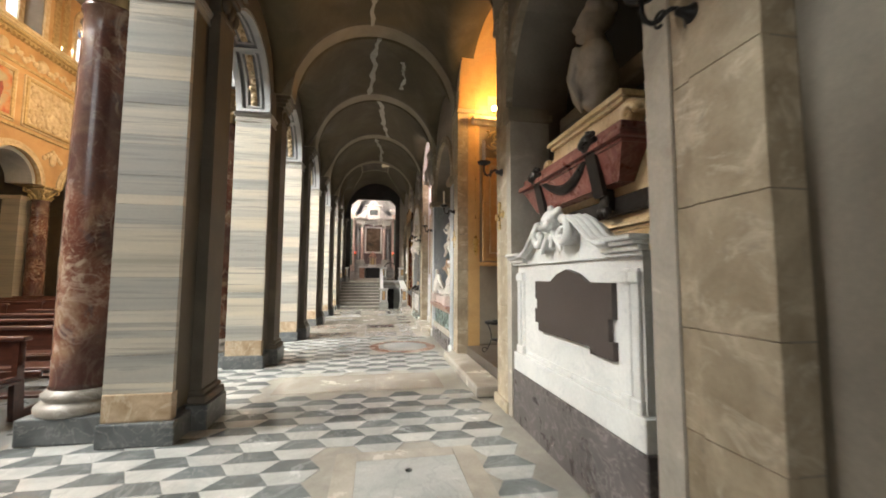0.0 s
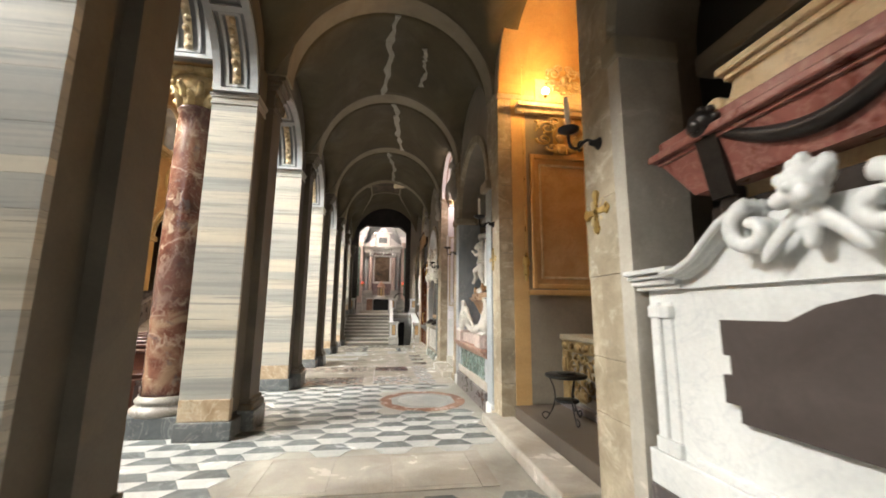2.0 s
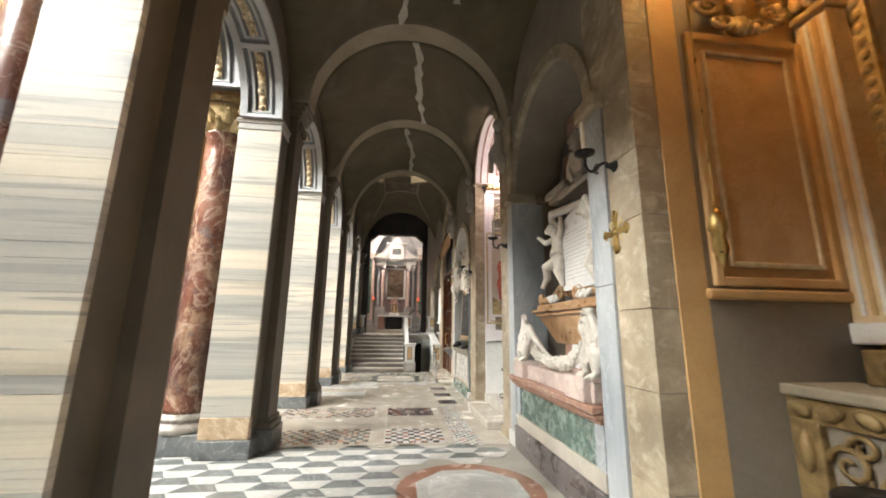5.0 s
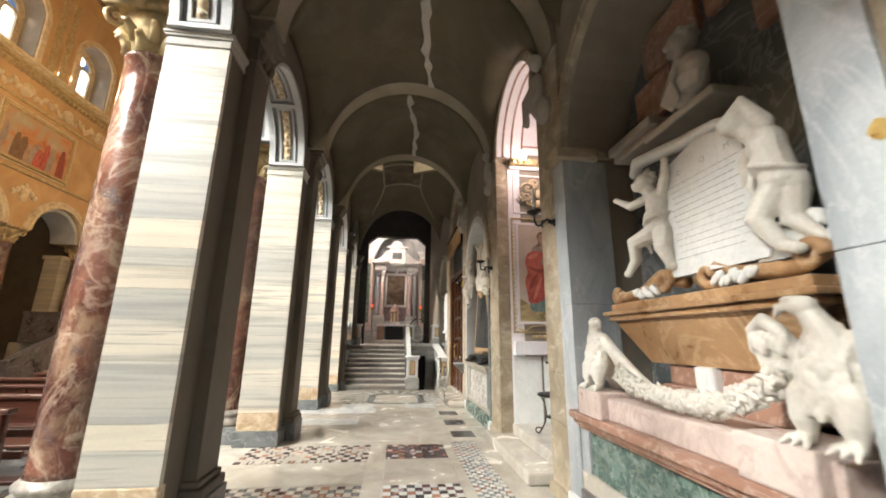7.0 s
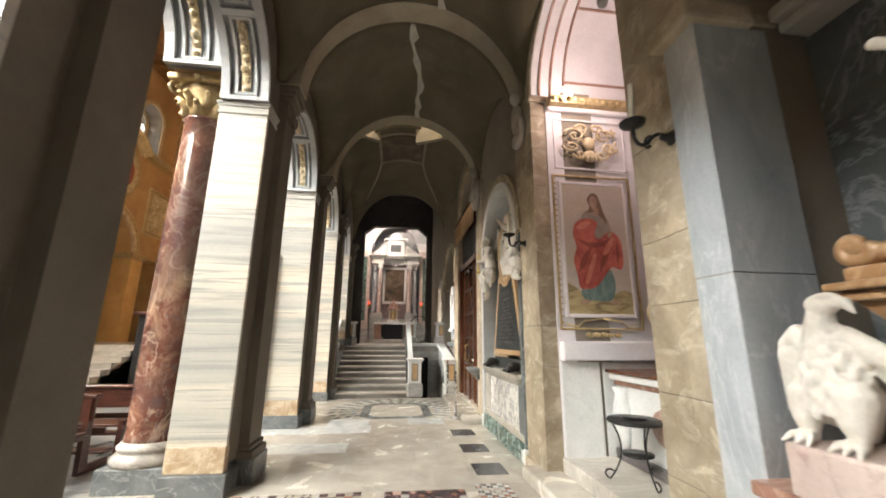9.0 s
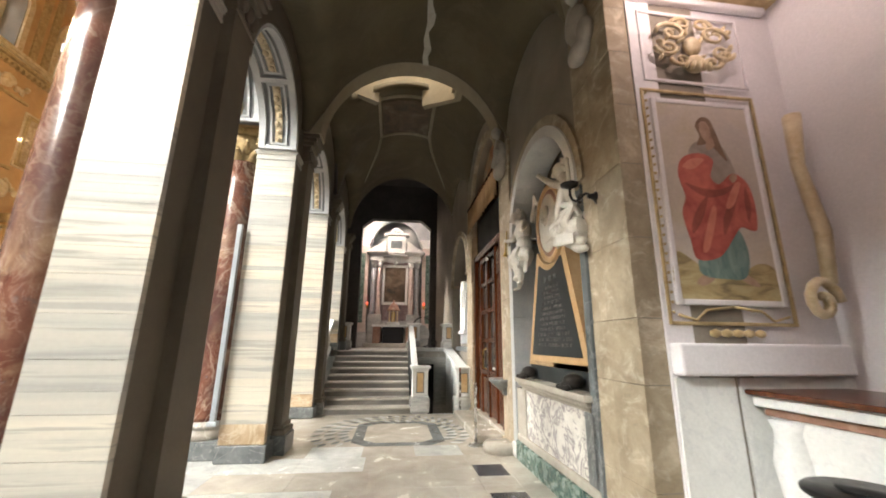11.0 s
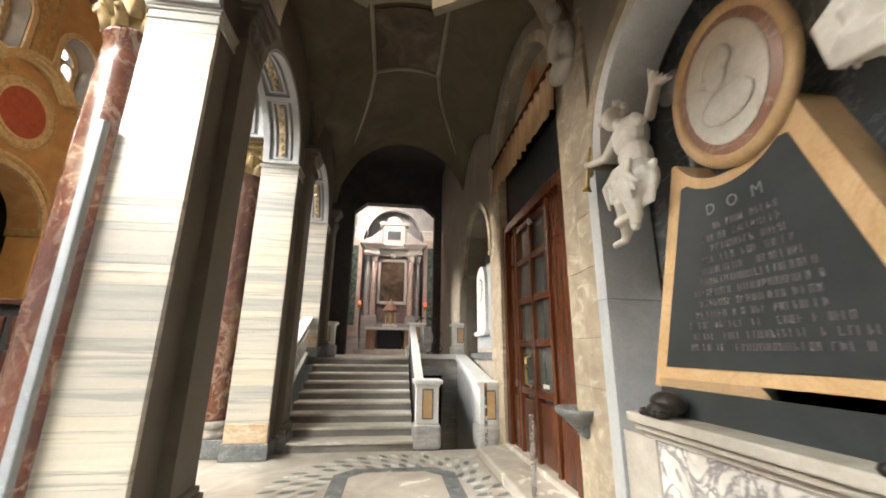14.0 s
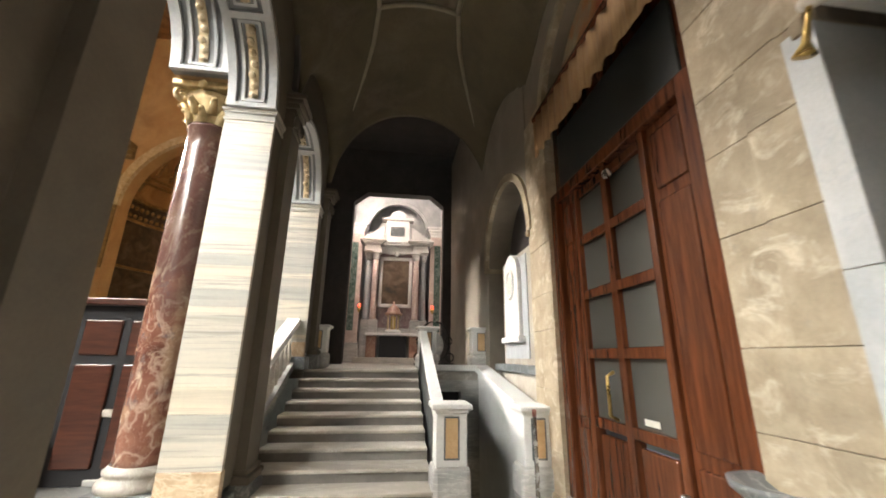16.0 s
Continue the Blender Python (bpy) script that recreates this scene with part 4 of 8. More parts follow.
def clerestory_bay(y0, y1, c):
    z0, sp, hw = 10.9, 12.55, 0.82
    part("clerestory", spandrel(y0, y1, c, sp, hw, 15.2, FX - 0.85, FX - 0.08), "nave_wall", wall_west)
    b = box(FX - 0.85, FX - 0.08, y0, c - hw, z0 - 0.6, sp)
    box(FX - 0.85, FX - 0.08, c + hw, y1, z0 - 0.6, sp, b)
    box(FX - 0.85, FX - 0.08, c - hw, c + hw, z0 - 0.6, z0, b)
    part("clerestory", b, "nave_wall", wall_west)
    part("reveal", arch_ring(c, sp, hw - 0.03, hw + 0.01, FX - 0.7, FX - 0.075, "x"), "plain_wall", wall_west, "grey window reveal")
    b = box(FX - 0.7, FX - 0.075, c - hw - 0.01, c - hw + 0.03, z0, sp)
    box(FX - 0.7, FX - 0.075, c + hw - 0.03, c + hw + 0.01, z0, sp, b)
    part("reveal", b, "plain_wall", wall_west)
    part("window_trim", arch_ring(c, sp, hw, hw + 0.2, FX - 0.1, FX + 0.0, "x"), "stucco_gold", wall_west)
    for y in (c - hw - 0.2, c + hw):
        part("window_trim", box(FX - 0.1, FX, y, y + 0.2, z0, sp, None, 0.02), "stucco_gold", wall_west)
    for y in (y0 + 0.1, y1 - 0.35):
        b = box(FX - 0.1, FX - 0.01, y, y + 0.25, 11.0, 14.2, None, 0.02)
        part("pilaster_strip", b, "gilt", wall_west)
    w = thing("window", pose(FX - 0.8, c, z0), "tall two-light arched window with backlit leaded glass", "window", "clerestory windows", "structure")
    part("tympanum", spandrel(-hw, hw, 0, 1.55, 0.62, 2.6, 0.0, 0.08), "nave_relief", w)
    b = box(0, 0.08, -hw, -0.62, 0, 1.55)
    box(0, 0.08, 0.62, hw, 0, 1.55, b)
    part("jamb", b, "nave_relief", w)
    for s in (-0.31, 0.31):
        b = spandrel(-0.31 + s, 0.31 + s, s, 1.4, 0.25, 1.72, 0.0, 0.1)
        box(0, 0.1, s - 0.31, s - 0.25, 0, 1.4, b)
        box(0, 0.1, s + 0.25, s + 0.31, 0, 1.4, b)
        part("mullion_frame", b, "nave_relief", w)
        b = bmesh.new()
        for r in range(7):
            box(0.02, 0.035, s - 0.25, s + 0.25, 0.2 + 0.22 * r, 0.212 + 0.22 * r, b)
        box(0.02, 0.035, s - 0.008, s + 0.008, 0, 1.65, b)
        part("leading", b, "iron", w)
        part("pane", box(0.0, 0.02, s - 0.27, s + 0.27, 0, 1.7), "glass_glow", w, "bright backlit leaded glass")
    part("oculus_pane", prism(arc(0, 1.9, 0.19, 0, 337.5, 15), 0.0, 0.09, "x"), "glass_glow", w, "bright round light above the pair")
    part("mullion", box(0.0, 0.12, -0.035, 0.035, 0, 1.72, None, 0.015), "nave_relief", w)


for _i, (c0, c1) in enumerate(zip(FAR, FAR[1:])):
    c = (c0 + c1) / 2
    part("arch_wall", spandrel(c0, c1, c, 5.2, 1.12, 10.4, FX - 1.0, FX), "nave_wall", wall_west)
    part("archivolt", arch_ring(c, 5.2, 1.1, 1.2, FX - 0.02, FX + 0.1, "x"), "stucco_gold", wall_west)
    part("archivolt", arch_ring(c, 5.2, 1.2, 1.36, FX - 0.02, FX + 0.06, "x"), "nave_relief", wall_west)
    part("inner_arch", arch_ring(c, 5.2, 0.98, 1.12, FX - 1.0, FX - 0.1, "x"), "arch", wall_west)
    b = bmesh.new()
    for k in range(7):
        ball((FX + 0.03, c1 + 0.13 * (k - 3), 6.6 - 0.1 * abs(k - 3)), (0.06, 0.1, 0.12), b, 7)
    ball((FX + 0.04, c1, 6.3), (0.09, 0.16, 0.28), b, 9)
    part("spandrel_ornament", b, "stucco_gold", wall_west)
    part("string_course", box(FX - 0.02, FX + 0.08, c0, c1, 6.98, 7.08, None, 0.02), "gilt", wall_west)
    if _i < 9:
        framed(c1 - 1.3, c1 + 1.3, 7.35, 8.95, "fresco" if _i % 2 == 0 else "nave_relief", _i)
    b = bmesh.new()
    rr = random.Random(_i + 30)
    for k in range(20):
        ball((FX + 0.03, c0 + 0.16 * (k + 0.5), 9.72 + 0.12 * math.sin(k * 1.7)), (0.06, 0.1, 0.15), b, 7, (30 * (-1) ** k, 0, 0))
    for k in (0.25, 0.75):
        ball((FX + 0.05, c0 + k * 3.25, 9.75), (0.12, 0.22, 0.26), b, 9)
    part("frieze_scroll", b, "stucco_gold", wall_west, "gilt frieze of scrolls and cherubs")
    part("frieze_edge", box(FX - 0.02, FX + 0.07, c0, c1, 9.3, 9.4, None, 0.02), "gilt", wall_west)
    clerestory_bay(c0, c1, c)

# the wider bay beside the presbytery: great arch, red roundel, cornice curving over it
_c = 27.35
part("arch_wall", spandrel(24.5, 31.6, _c, 5.5, 1.75, 10.4, FX - 1.0, FX), "nave_wall", wall_west)
for _r0, _r1, _d, _m in ((1.75, 1.95, 0.12, "nave_relief"), (1.95, 2.05, 0.18, "gilt"), (2.05, 2.2, 0.08, "stucco_gold")):
    part("archivolt", arch_ring(_c, 5.5, _r0, _r1, FX - 0.02, FX + _d, "x"), _m, wall_west)
for _y in (25.2, 29.5):
    part("jamb_pier", box(FX - 0.9, FX + 0.12, _y - 0.4, _y + 0.4, 0, 5.3), "ochre_plaster", wall_west)
    part("jamb_cap", box(FX - 0.95, FX + 0.24, _y - 0.5, _y + 0.5, 5.3, 5.6, None, 0.05), "gilt", wall_west)
part("roundel", prism(arc(_c, 9.2, 0.86, 0, 348.75, 31), FX - 0.02, FX + 0.05, "x"), "red_field", wall_west, "dull red painted roundel")
for _r0, _r1, _d, _m in ((0.86, 0.96, 0.1, "stucco_gold"), (0.96, 1.18, 0.06, "nave_relief"), (1.18, 1.26, 0.1, "gilt")):
    part("roundel_frame", arch_ring(_c, 9.2, _r0, _r1, FX - 0.02, FX + _d, "x", 0, 360, 40), _m, wall_west)
for _r0, _r1, _d in ((1.4, 1.5, 0.12), (1.5, 1.62, 0.26), (1.62, 1.72, 0.38)):
    part("curved_cornice", arch_ring(_c, 9.6, _r0, _r1, FX - 0.02, FX + _d, "x", 32, 148), "stucco_gold", wall_west)
framed(29.75, 31.3, 6.9, 8.95, "nave_relief", 77)
framed(24.7, 25.3, 7.35, 8.95, "nave_relief", 78)
clerestory_bay(24.5, 27.35, 25.9)
clerestory_bay(27.35, 31.6, 28.9)
_z = 10.35
for _h, _p in ((0.08, 0.08), (0.1, 0.2), (0.06, 0.3), (0.1, 0.38)):
    for _y0, _y1 in ((-8.5, 25.95), (28.75, 31.6)):
        part("cornice", box(FX - 0.1, FX + _p, _y0, _y1, _z, _z + _h, None, 0.02), "gilt" if _p < 0.25 else "stucco_gold", wall_west, "gilded moulded cornice")
    _z += _h
_b = bmesh.new()
for _k in range(168):
    box(FX, FX + 0.14, -7 + 0.2 * _k, -6.9 + 0.2 * _k, 10.23, 10.35, _b)
tagged(part("dentil_course", _b, "gilt", wall_west), kind="stuff")
wall_of("wall_far_aisle", box(-18.2, -18.0, -9.4, 32, 0, 9), "pier_side", "dim plaster wall of the far aisle")
wall_of("wall_far_aisle_end", box(-18.2, -13.9, 32.0, 32.2, 0, 15.4), "pier_side", "dim plaster end wall of the far aisle")
wall_of("ceiling_far_aisle", box(-18.0, -13.9, -9.4, 32, 8.2, 8.4), "vault", "plain plaster ceiling of the far aisle", "ceiling")
_b = box(-14.0, -3.2, -9.4, 32.0, 15.2, 15.4)
for _k in range(12):
    for _l in range(4):
        box(-12.8 + 2.3 * _l, -10.8 + 2.3 * _l, -8.6 + 3.3 * _k, -5.8 + 3.3 * _k, 15.0, 15.22, _b, 0.05)
wall_of("ceiling_nave", _b, "coffer", "coffered and gilded wooden nave ceiling", "ceiling")
wall_of("wall_nave_clerestory", box(-3.3, -3.1, -9.4, 32.0, 10.4, 15.3), "nave_wall", "ochre stucco clerestory above the arcade")
wall_of("wall_presbytery_east", box(-4.7, -4.5, 26.0, 32.0, 0, 15.3), "nave_wall", "ochre stucco wall beside the presbytery")
# end wall with the apse arch, and its pilaster, entablature and dim picture
AC, AR = -8.0, 3.15
_b = spandrel(-13.9, -2.2, AC, 7.2, AR, 15.3, 31.6, 32.2, "y")
box(-13.9, AC - AR, 31.6, 32.2, 0, 7.2, _b)
box(AC + AR, -2.2, 31.6, 32.2, 0, 7.2, _b)
wall_of("wall_apse_arch", _b, "nave_wall", "gilded ochre arch before the apse")
wall_of("apse_archivolt", arch_ring(AC, 7.2, AR - 0.02, AR + 0.3, 31.45, 31.65, "y"), "stucco_gold", "gilded moulding round the apse arch", "moulding")
t = thing("pilaster", pose(-12.55, 31.5, LANDING), "orange stucco pilaster with a gilt capital on the end wall", "pilaster")
part("shaft", box(-0.32, 0.32, -0.1, 0.1, 3.2, 7.2, None, 0.01), "ochre_plaster", t)
part("inset", box(-0.2, 0.2, -0.12, -0.09, 3.5, 6.9), "siena_frame", t)
part("pedestal", box(-0.42, 0.42, -0.2, 0.1, 0, 3.2, None, 0.03), "black", t)
_b = box(-0.36, 0.36, -0.16, 0.1, 7.2, 7.3, None, 0.02)
for _k in range(5):
    ball((-0.3 + 0.15 * _k, -0.14, 7.5), (0.09, 0.08, 0.16), _b, 8)
box(-0.42, 0.42, -0.2, 0.1, 7.68, 7.78, _b, 0.02)
part("capital", _b, "gilt", t)
_b = bmesh.new()
for _k, _p in enumerate((0.1, 0.16, 0.28, 0.4)):
    box(-0.5 - _p * 0.3, 1.55, -_p, 0.1, 7.78 + 0.16 * _k, 7.94 + 0.16 * _k, _b, 0.03)
part("entablature", _b, "old_gilt", t)
t = thing("end_picture", pose(-11.65, 31.56, LANDING + 3.4), "dim dark picture in a gilt frame beside the apse", "painting")
part("canvas", box(-0.36, 0.36, -0.03, 0.0, 0, 3.6), "dark_paint", t)
part("picture_frame", panel_frame(-0.46, 0.46, -0.1, 3.7, 0.0, 0.1, 0.08), "old_gilt", t)
_b = bmesh.new()
_vv, _ff = [], []
for _j in range(14):
    _p = radians(6.8 * _j)
    for _i in range(25):
        _a = radians(7.5 * _i)
        _vv.append((AC + 3.6 * math.cos(_a) * math.cos(_p), 32.2 + 3.6 * math.sin(_a) * math.cos(_p), 8.0 + 3.6 * math.sin(_p)))
for _j in range(13):
    for _i in range(24):
        _a = _j * 25 + _i
        _ff.append((_a, _a + 25, _a + 26, _a + 1))
grow(_b, _vv, _ff, True)
tagged(part("apse_vault", _b, "apse"), "half dome of the apse covered in dark gilded fresco", "apse", kind="structure")
_b = bmesh.new()
for _i in range(24):
    _p, _q = radians(7.5 * _i), radians(7.5 * _i + 7.6)
    prism([(AC + 3.6 * math.cos(_p), 32.2 + 3.6 * math.sin(_p)), (AC + 3.6 * math.cos(_q), 32.2 + 3.6 * math.sin(_q)),
           (AC + 3.8 * math.cos(_q), 32.2 + 3.8 * math.sin(_q)), (AC + 3.8 * math.cos(_p), 32.2 + 3.8 * math.sin(_p))], 0, 8.1, "z", _b)
wall_of("wall_apse", _b, "dark_paint", "curved apse wall with dim wooden stalls and paintings")
_b = bmesh.new()
for _i in range(24):
    for _z, _r, _h in ((7.0, 0.1, 0.12), (7.9, 0.2, 0.12), (5.0, 0.15, 0.1)):
        _p, _q = radians(7.5 * _i), radians(7.5 * _i + 7.6)
        prism([(AC + (3.6 - _r) * math.cos(_p), 32.2 + (3.6 - _r) * math.sin(_p)), (AC + (3.6 - _r) * math.cos(_q), 32.2 + (3.6 - _r) * math.sin(_q)),
               (AC + 3.62 * math.cos(_q), 32.2 + 3.62 * math.sin(_q)), (AC + 3.62 * math.cos(_p), 32.2 + 3.62 * math.sin(_p))], _z, _z + _h, "z", _b)
for _a in range(2, 180, 4):
    _c, _d = math.cos(radians(_a)), math.sin(radians(_a))
    for _z, _h in ((7.26, 0.1), (7.62, 0.1)):
        ball((AC + 3.52 * _c, 32.2 + 3.52 * _d, _z), (0.09, 0.09, _h), _b, 6)
for _a in range(10, 180, 10):
    tube([(AC + 3.55 * math.cos(radians(_a)) * math.cos(radians(p)), 32.2 + 3.55 * math.sin(radians(_a)) * math.cos(radians(p)), 8.0 + 3.55 * math.sin(radians(p))) for p in range(20, 84, 8)], 0.07, 6, _b)
for _p in (14, 18, 52):
    _p = radians(_p)
    tube([(AC + 3.55 * math.cos(radians(a)) * math.cos(_p), 32.2 + 3.55 * math.sin(radians(a)) * math.cos(_p), 8.0 + 3.55 * math.sin(_p)) for a in range(0, 181, 6)], 0.06, 6, _b)
wall_of("apse_cornice", _b, "apse_gold", "gilded cornices and ribs round the apse", "cornice")
# raised presbytery floor and the stair of the nave
_b = box(-13.4, -2.62, 22.6, 36.0, -0.2, LANDING)
for _k in range(8):
    box(-10.8, -8.0, 22.6 - 0.36 * (8 - _k), 22.6, 0, 0.155 * (_k + 1), _b)
wall_of("presbytery_floor", _b, "step", "raised presbytery floor reached by broad marble steps", "floor")
_b = box(-12.9, -10.8, 22.3, 22.5, LANDING, LANDING + 0.95, None, 0.02)
box(-12.9, -10.8, 22.25, 22.55, LANDING + 0.95, LANDING + 1.05, _b, 0.02)
prism([(22.6, LANDING), (22.6, LANDING + 0.95), (19.6, 0.95), (19.6, 0)], -10.9, -10.7, "x", _b)
wall_of("presbytery_parapet", _b, "breccia", "dark brown marble parapet along the presbytery steps", "parapet")


# dark wooden choir screen before the presbytery, its body blackened for shade
t = thing("choir_screen", pose(-4.0, 22.3, 0), "dark carved wooden choir screen with panels and candles, body black for shade", "screen")
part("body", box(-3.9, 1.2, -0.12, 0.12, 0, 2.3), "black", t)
for _k in range(-4, 4):
    part("panel", box(-1.2 + 0.6 * _k, -0.72 + 0.6 * _k, -0.16, -0.1, 0.2, 1.5, None, 0.03), "pew", t)
    part("upper_panel", box(-1.2 + 0.6 * _k, -0.72 + 0.6 * _k, -0.15, -0.1, 1.62, 2.1, None, 0.02), "pew", t)
part("shelf", box(-4.0, 1.3, -0.26, 0.2, 2.3, 2.4, None, 0.02), "pew", t)
for _k in range(3):
    part("candle", lathe([(0.03, 2.4), (0.03, 2.72)], (-1.9 + 0.16 * _k, -0.1, 0), 10), "candle", t, "white candle")
t = thing("marble_block", pose(-5.6, 21.9, 0), "pale marble block with a rounded end below the screen", "marble block")
part("block", prism([(-0.6, 0.1), (0.8, 0.1), (0.8, 0.72), (-0.1, 0.72), (-0.38, 0.62), (-0.56, 0.4)], -0.2, 0.2, "y"), "white", t)
part("foot", box(-0.66, 0.86, -0.24, 0.24, 0, 0.1, None, 0.02), "grey_band", t)
t = thing("marble_pedestal", pose(-4.02, 22.3, 0), "small pale marble pedestal with a moulded cap", "pedestal")
part("shaft", box(-0.11, 0.11, -0.11, 0.11, 0.08, 0.82, None, 0.012), "step", t)
part("cap", box(-0.15, 0.15, -0.15, 0.15, 0.82, 0.92, None, 0.02), "step", t)
part("foot", box(-0.15, 0.15, -0.15, 0.15, 0, 0.08, None, 0.015), "grey_band", t)


def pew_thing():
    t = thing("pew", pose(0, 0, 0), "dark red-brown polished wooden church pew", "pew", "nave pews")
    L = 3.2
    part("seat", box(-L, 0, -0.2, 0.2, 0.42, 0.46, None, 0.01), "pew", t)
    b = box(-L, 0, 0.18, 0.22, 0.62, 0.92, None, 0.01)
    part("backrest", b, "pew", t)
    part("top_rail", box(-L, 0.03, 0.14, 0.26, 0.9, 0.95, None, 0.015), "pew", t)
    part("kneeler", box(-L, 0, 0.5, 0.68, 0.16, 0.2, None, 0.01), "pew", t)
    part("front_rail", box(-L, 0, 0.44, 0.48, 0.42, 0.5, None, 0.01), "pew", t)
    for x in (-0.06, -1.6, -L + 0.06):
        b = prism([(-0.22, 0), (-0.1, 0), (-0.06, 0.42), (0.14, 0.42), (0.16, 0), (0.3, 0), (0.26, 0.5), (0.24, 0.92), (0.16, 0.92), (0.16, 0.5), (-0.2, 0.5)], x - 0.03, x + 0.03, "x")
        box(x - 0.03, x + 0.03, 0.22, 0.66, 0.0, 0.1, b, 0.01)
        part("end_panel", b, "pew", t)
    return t


_pew = pew_thing()
_pew.matrix_world = pose(-3.95, 1.2, 0)
for _k in range(1, 15):
    copy_thing(_pew, pose(-3.95, 1.2 + 1.05 * _k, 0))
for _k in range(15):
    copy_thing(_pew, pose(-9.2, 1.2 + 1.05 * _k, 0))

# grey banner pole leaning on the fifth column
t = thing("pole", pose(-2.66, 17.34, 0), "slim grey painted rail standing against the column", "pole")
part("rail", box(-0.05, 0.02, -0.03, 0.04, 0.55, 3.4, None, 0.008), "blue", t)
part("foot", box(-0.08, 0.05, -0.05, 0.06, 0.5, 0.56, None, 0.008), "blue", t)

# ---- the stair to the upper chapel and the well beside it ----
stairs = thing("stairs", pose(-0.9, 21.1, 0), "nine worn pale marble steps rising to the upper chapel", "stairs", kind="structure")
for _k in range(9):
    _y = 21.1 + 0.39 * _k
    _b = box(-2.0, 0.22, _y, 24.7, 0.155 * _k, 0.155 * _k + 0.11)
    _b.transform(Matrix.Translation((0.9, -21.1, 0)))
    # riser shade is put into its colour
    part("riser", _b, "riser", stairs, "grey stone riser, darkened for shade")
    _b = box(-2.0, 0.22, _y - 0.035, 24.7, 0.155 * _k + 0.11, 0.155 * _k + 0.155, None, 0.014)
    _b.transform(Matrix.Translation((0.9, -21.1, 0)))
    part("step", _b, "step", stairs)
_b = box(-3.4, 0.3, 24.6, 33.9, 1.2, LANDING)
box(0.3, 2.6, 24.4, 33.9, 1.2, LANDING, _b)
wall_of("landing", _b, "step", "worn pale marble floor of the upper landing", "floor")
# transept walls and ceiling are unlit by colour
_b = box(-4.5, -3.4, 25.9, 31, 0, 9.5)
# added upper block, stops nave light leaking over the landing
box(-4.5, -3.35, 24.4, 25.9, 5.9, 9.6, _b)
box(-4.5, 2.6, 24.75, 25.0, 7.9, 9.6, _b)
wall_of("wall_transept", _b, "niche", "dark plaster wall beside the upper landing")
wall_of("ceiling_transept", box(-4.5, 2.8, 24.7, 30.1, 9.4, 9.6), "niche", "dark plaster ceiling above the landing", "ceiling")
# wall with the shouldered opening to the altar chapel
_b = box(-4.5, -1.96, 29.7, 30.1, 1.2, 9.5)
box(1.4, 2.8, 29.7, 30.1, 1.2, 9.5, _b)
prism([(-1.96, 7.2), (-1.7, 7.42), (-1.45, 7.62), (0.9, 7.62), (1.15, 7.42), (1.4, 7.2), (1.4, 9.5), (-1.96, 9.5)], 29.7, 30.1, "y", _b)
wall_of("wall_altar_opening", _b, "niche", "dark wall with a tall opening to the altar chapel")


def newel(x, y, z, label, h=1.1):
    t = thing("newel_post", pose(x, y, z), label, "newel post", "stair posts")
    part("foot", box(-0.24, 0.24, -0.24, 0.24, 0, 0.36 * h, None, 0.07), "grey_band", t)
    part("shaft", box(-0.19, 0.19, -0.19, 0.19, 0.36 * h, 0.92 * h, None, 0.012), "white", t)
    part("inset_panel", box(-0.075, 0.075, -0.2, -0.188, 0.45 * h, 0.85 * h), "siena_frame", t, "yellow Siena marble inset panel")
    b = box(-0.095, 0.095, -0.197, -0.186, 0.43 * h, 0.87 * h)
    part("inset_border", b, "blue_dark", t)
    b = box(-0.21, 0.21, -0.21, 0.21, 0.9 * h, 0.94 * h, None, 0.01)
    box(-0.25, 0.25, -0.25, 0.25, 0.94 * h, h, b, 0.015)
    part("cap", b, "white", t)
    return t


newel(0.44, 21.3, 0, "pale marble newel post with a yellow inset panel")
newel(0.44, 24.75, LANDING, "pale marble upper newel post by the landing", 0.9)
newel(1.52, 21.25, 0, "narrow pale marble newel post beside the door", 1.08)
newel(1.62, 24.75, LANDING, "pale marble newel post against the monument", 0.9)
newel(-1.9, 24.95, LANDING, "small pale marble post at the landing's edge", 0.9)
_b = prism([(21.5, 0), (21.5, 0.9), (24.55, 2.1), (24.55, 1.2), (24.55, 0)], 0.27, 0.39, "x")
wall_of("stair_parapet", _b, "slate", "dark sloping parapet between the steps and the well", "parapet")
_b = prism([(21.5, 0.9), (21.5, 1.0), (24.55, 2.2), (24.55, 2.1)], 0.25, 0.41, "x")
wall_of("parapet_coping", _b, "white", "pale sloping marble coping", "coping")
_b = prism([(21.4, -2.2), (21.4, 0.92), (24.4, 1.4), (24.4, -2.2)], 1.5, 1.72, "x")
wall_of("well_wall", _b, "white", "stained pale sloping wall of the well")
_b = prism([(21.4, 0.92), (21.4, 1.02), (24.4, 1.5), (24.4, 1.4)], 1.42, 1.72, "x")
wall_of("well_coping", _b, "white", "pale sloping marble coping along the well", "coping")
_b = box(0.4, 1.5, 24.35, 24.6, 0.98, 1.2)
box(1.12, 1.5, 24.35, 24.6, -2.2, 0.98, _b)
# black sheet closes the opening in place of an unlit passage
wall_of("crypt_passage", box(0.4, 1.12, 24.58, 24.66, -2.2, 0.98), "black", "black sheet for the darkness of the passage below the well")
wall_of("well_back", _b, "grey_band", "grey veined marble back of the well")
wall_of("well_ledge", box(0.4, 1.5, 24.3, 24.65, LANDING - 0.02, LANDING + 0.1, None, 0.02), "white", "pale marble ledge above the well", "ledge")
_b = bmesh.new()
for _k in range(9):
    box(0.4, 1.5, 21.15 + 0.3 * _k, 21.5 + 0.3 * _k, -0.2 * (_k + 1) - 0.2, -0.2 * (_k + 1), _b)
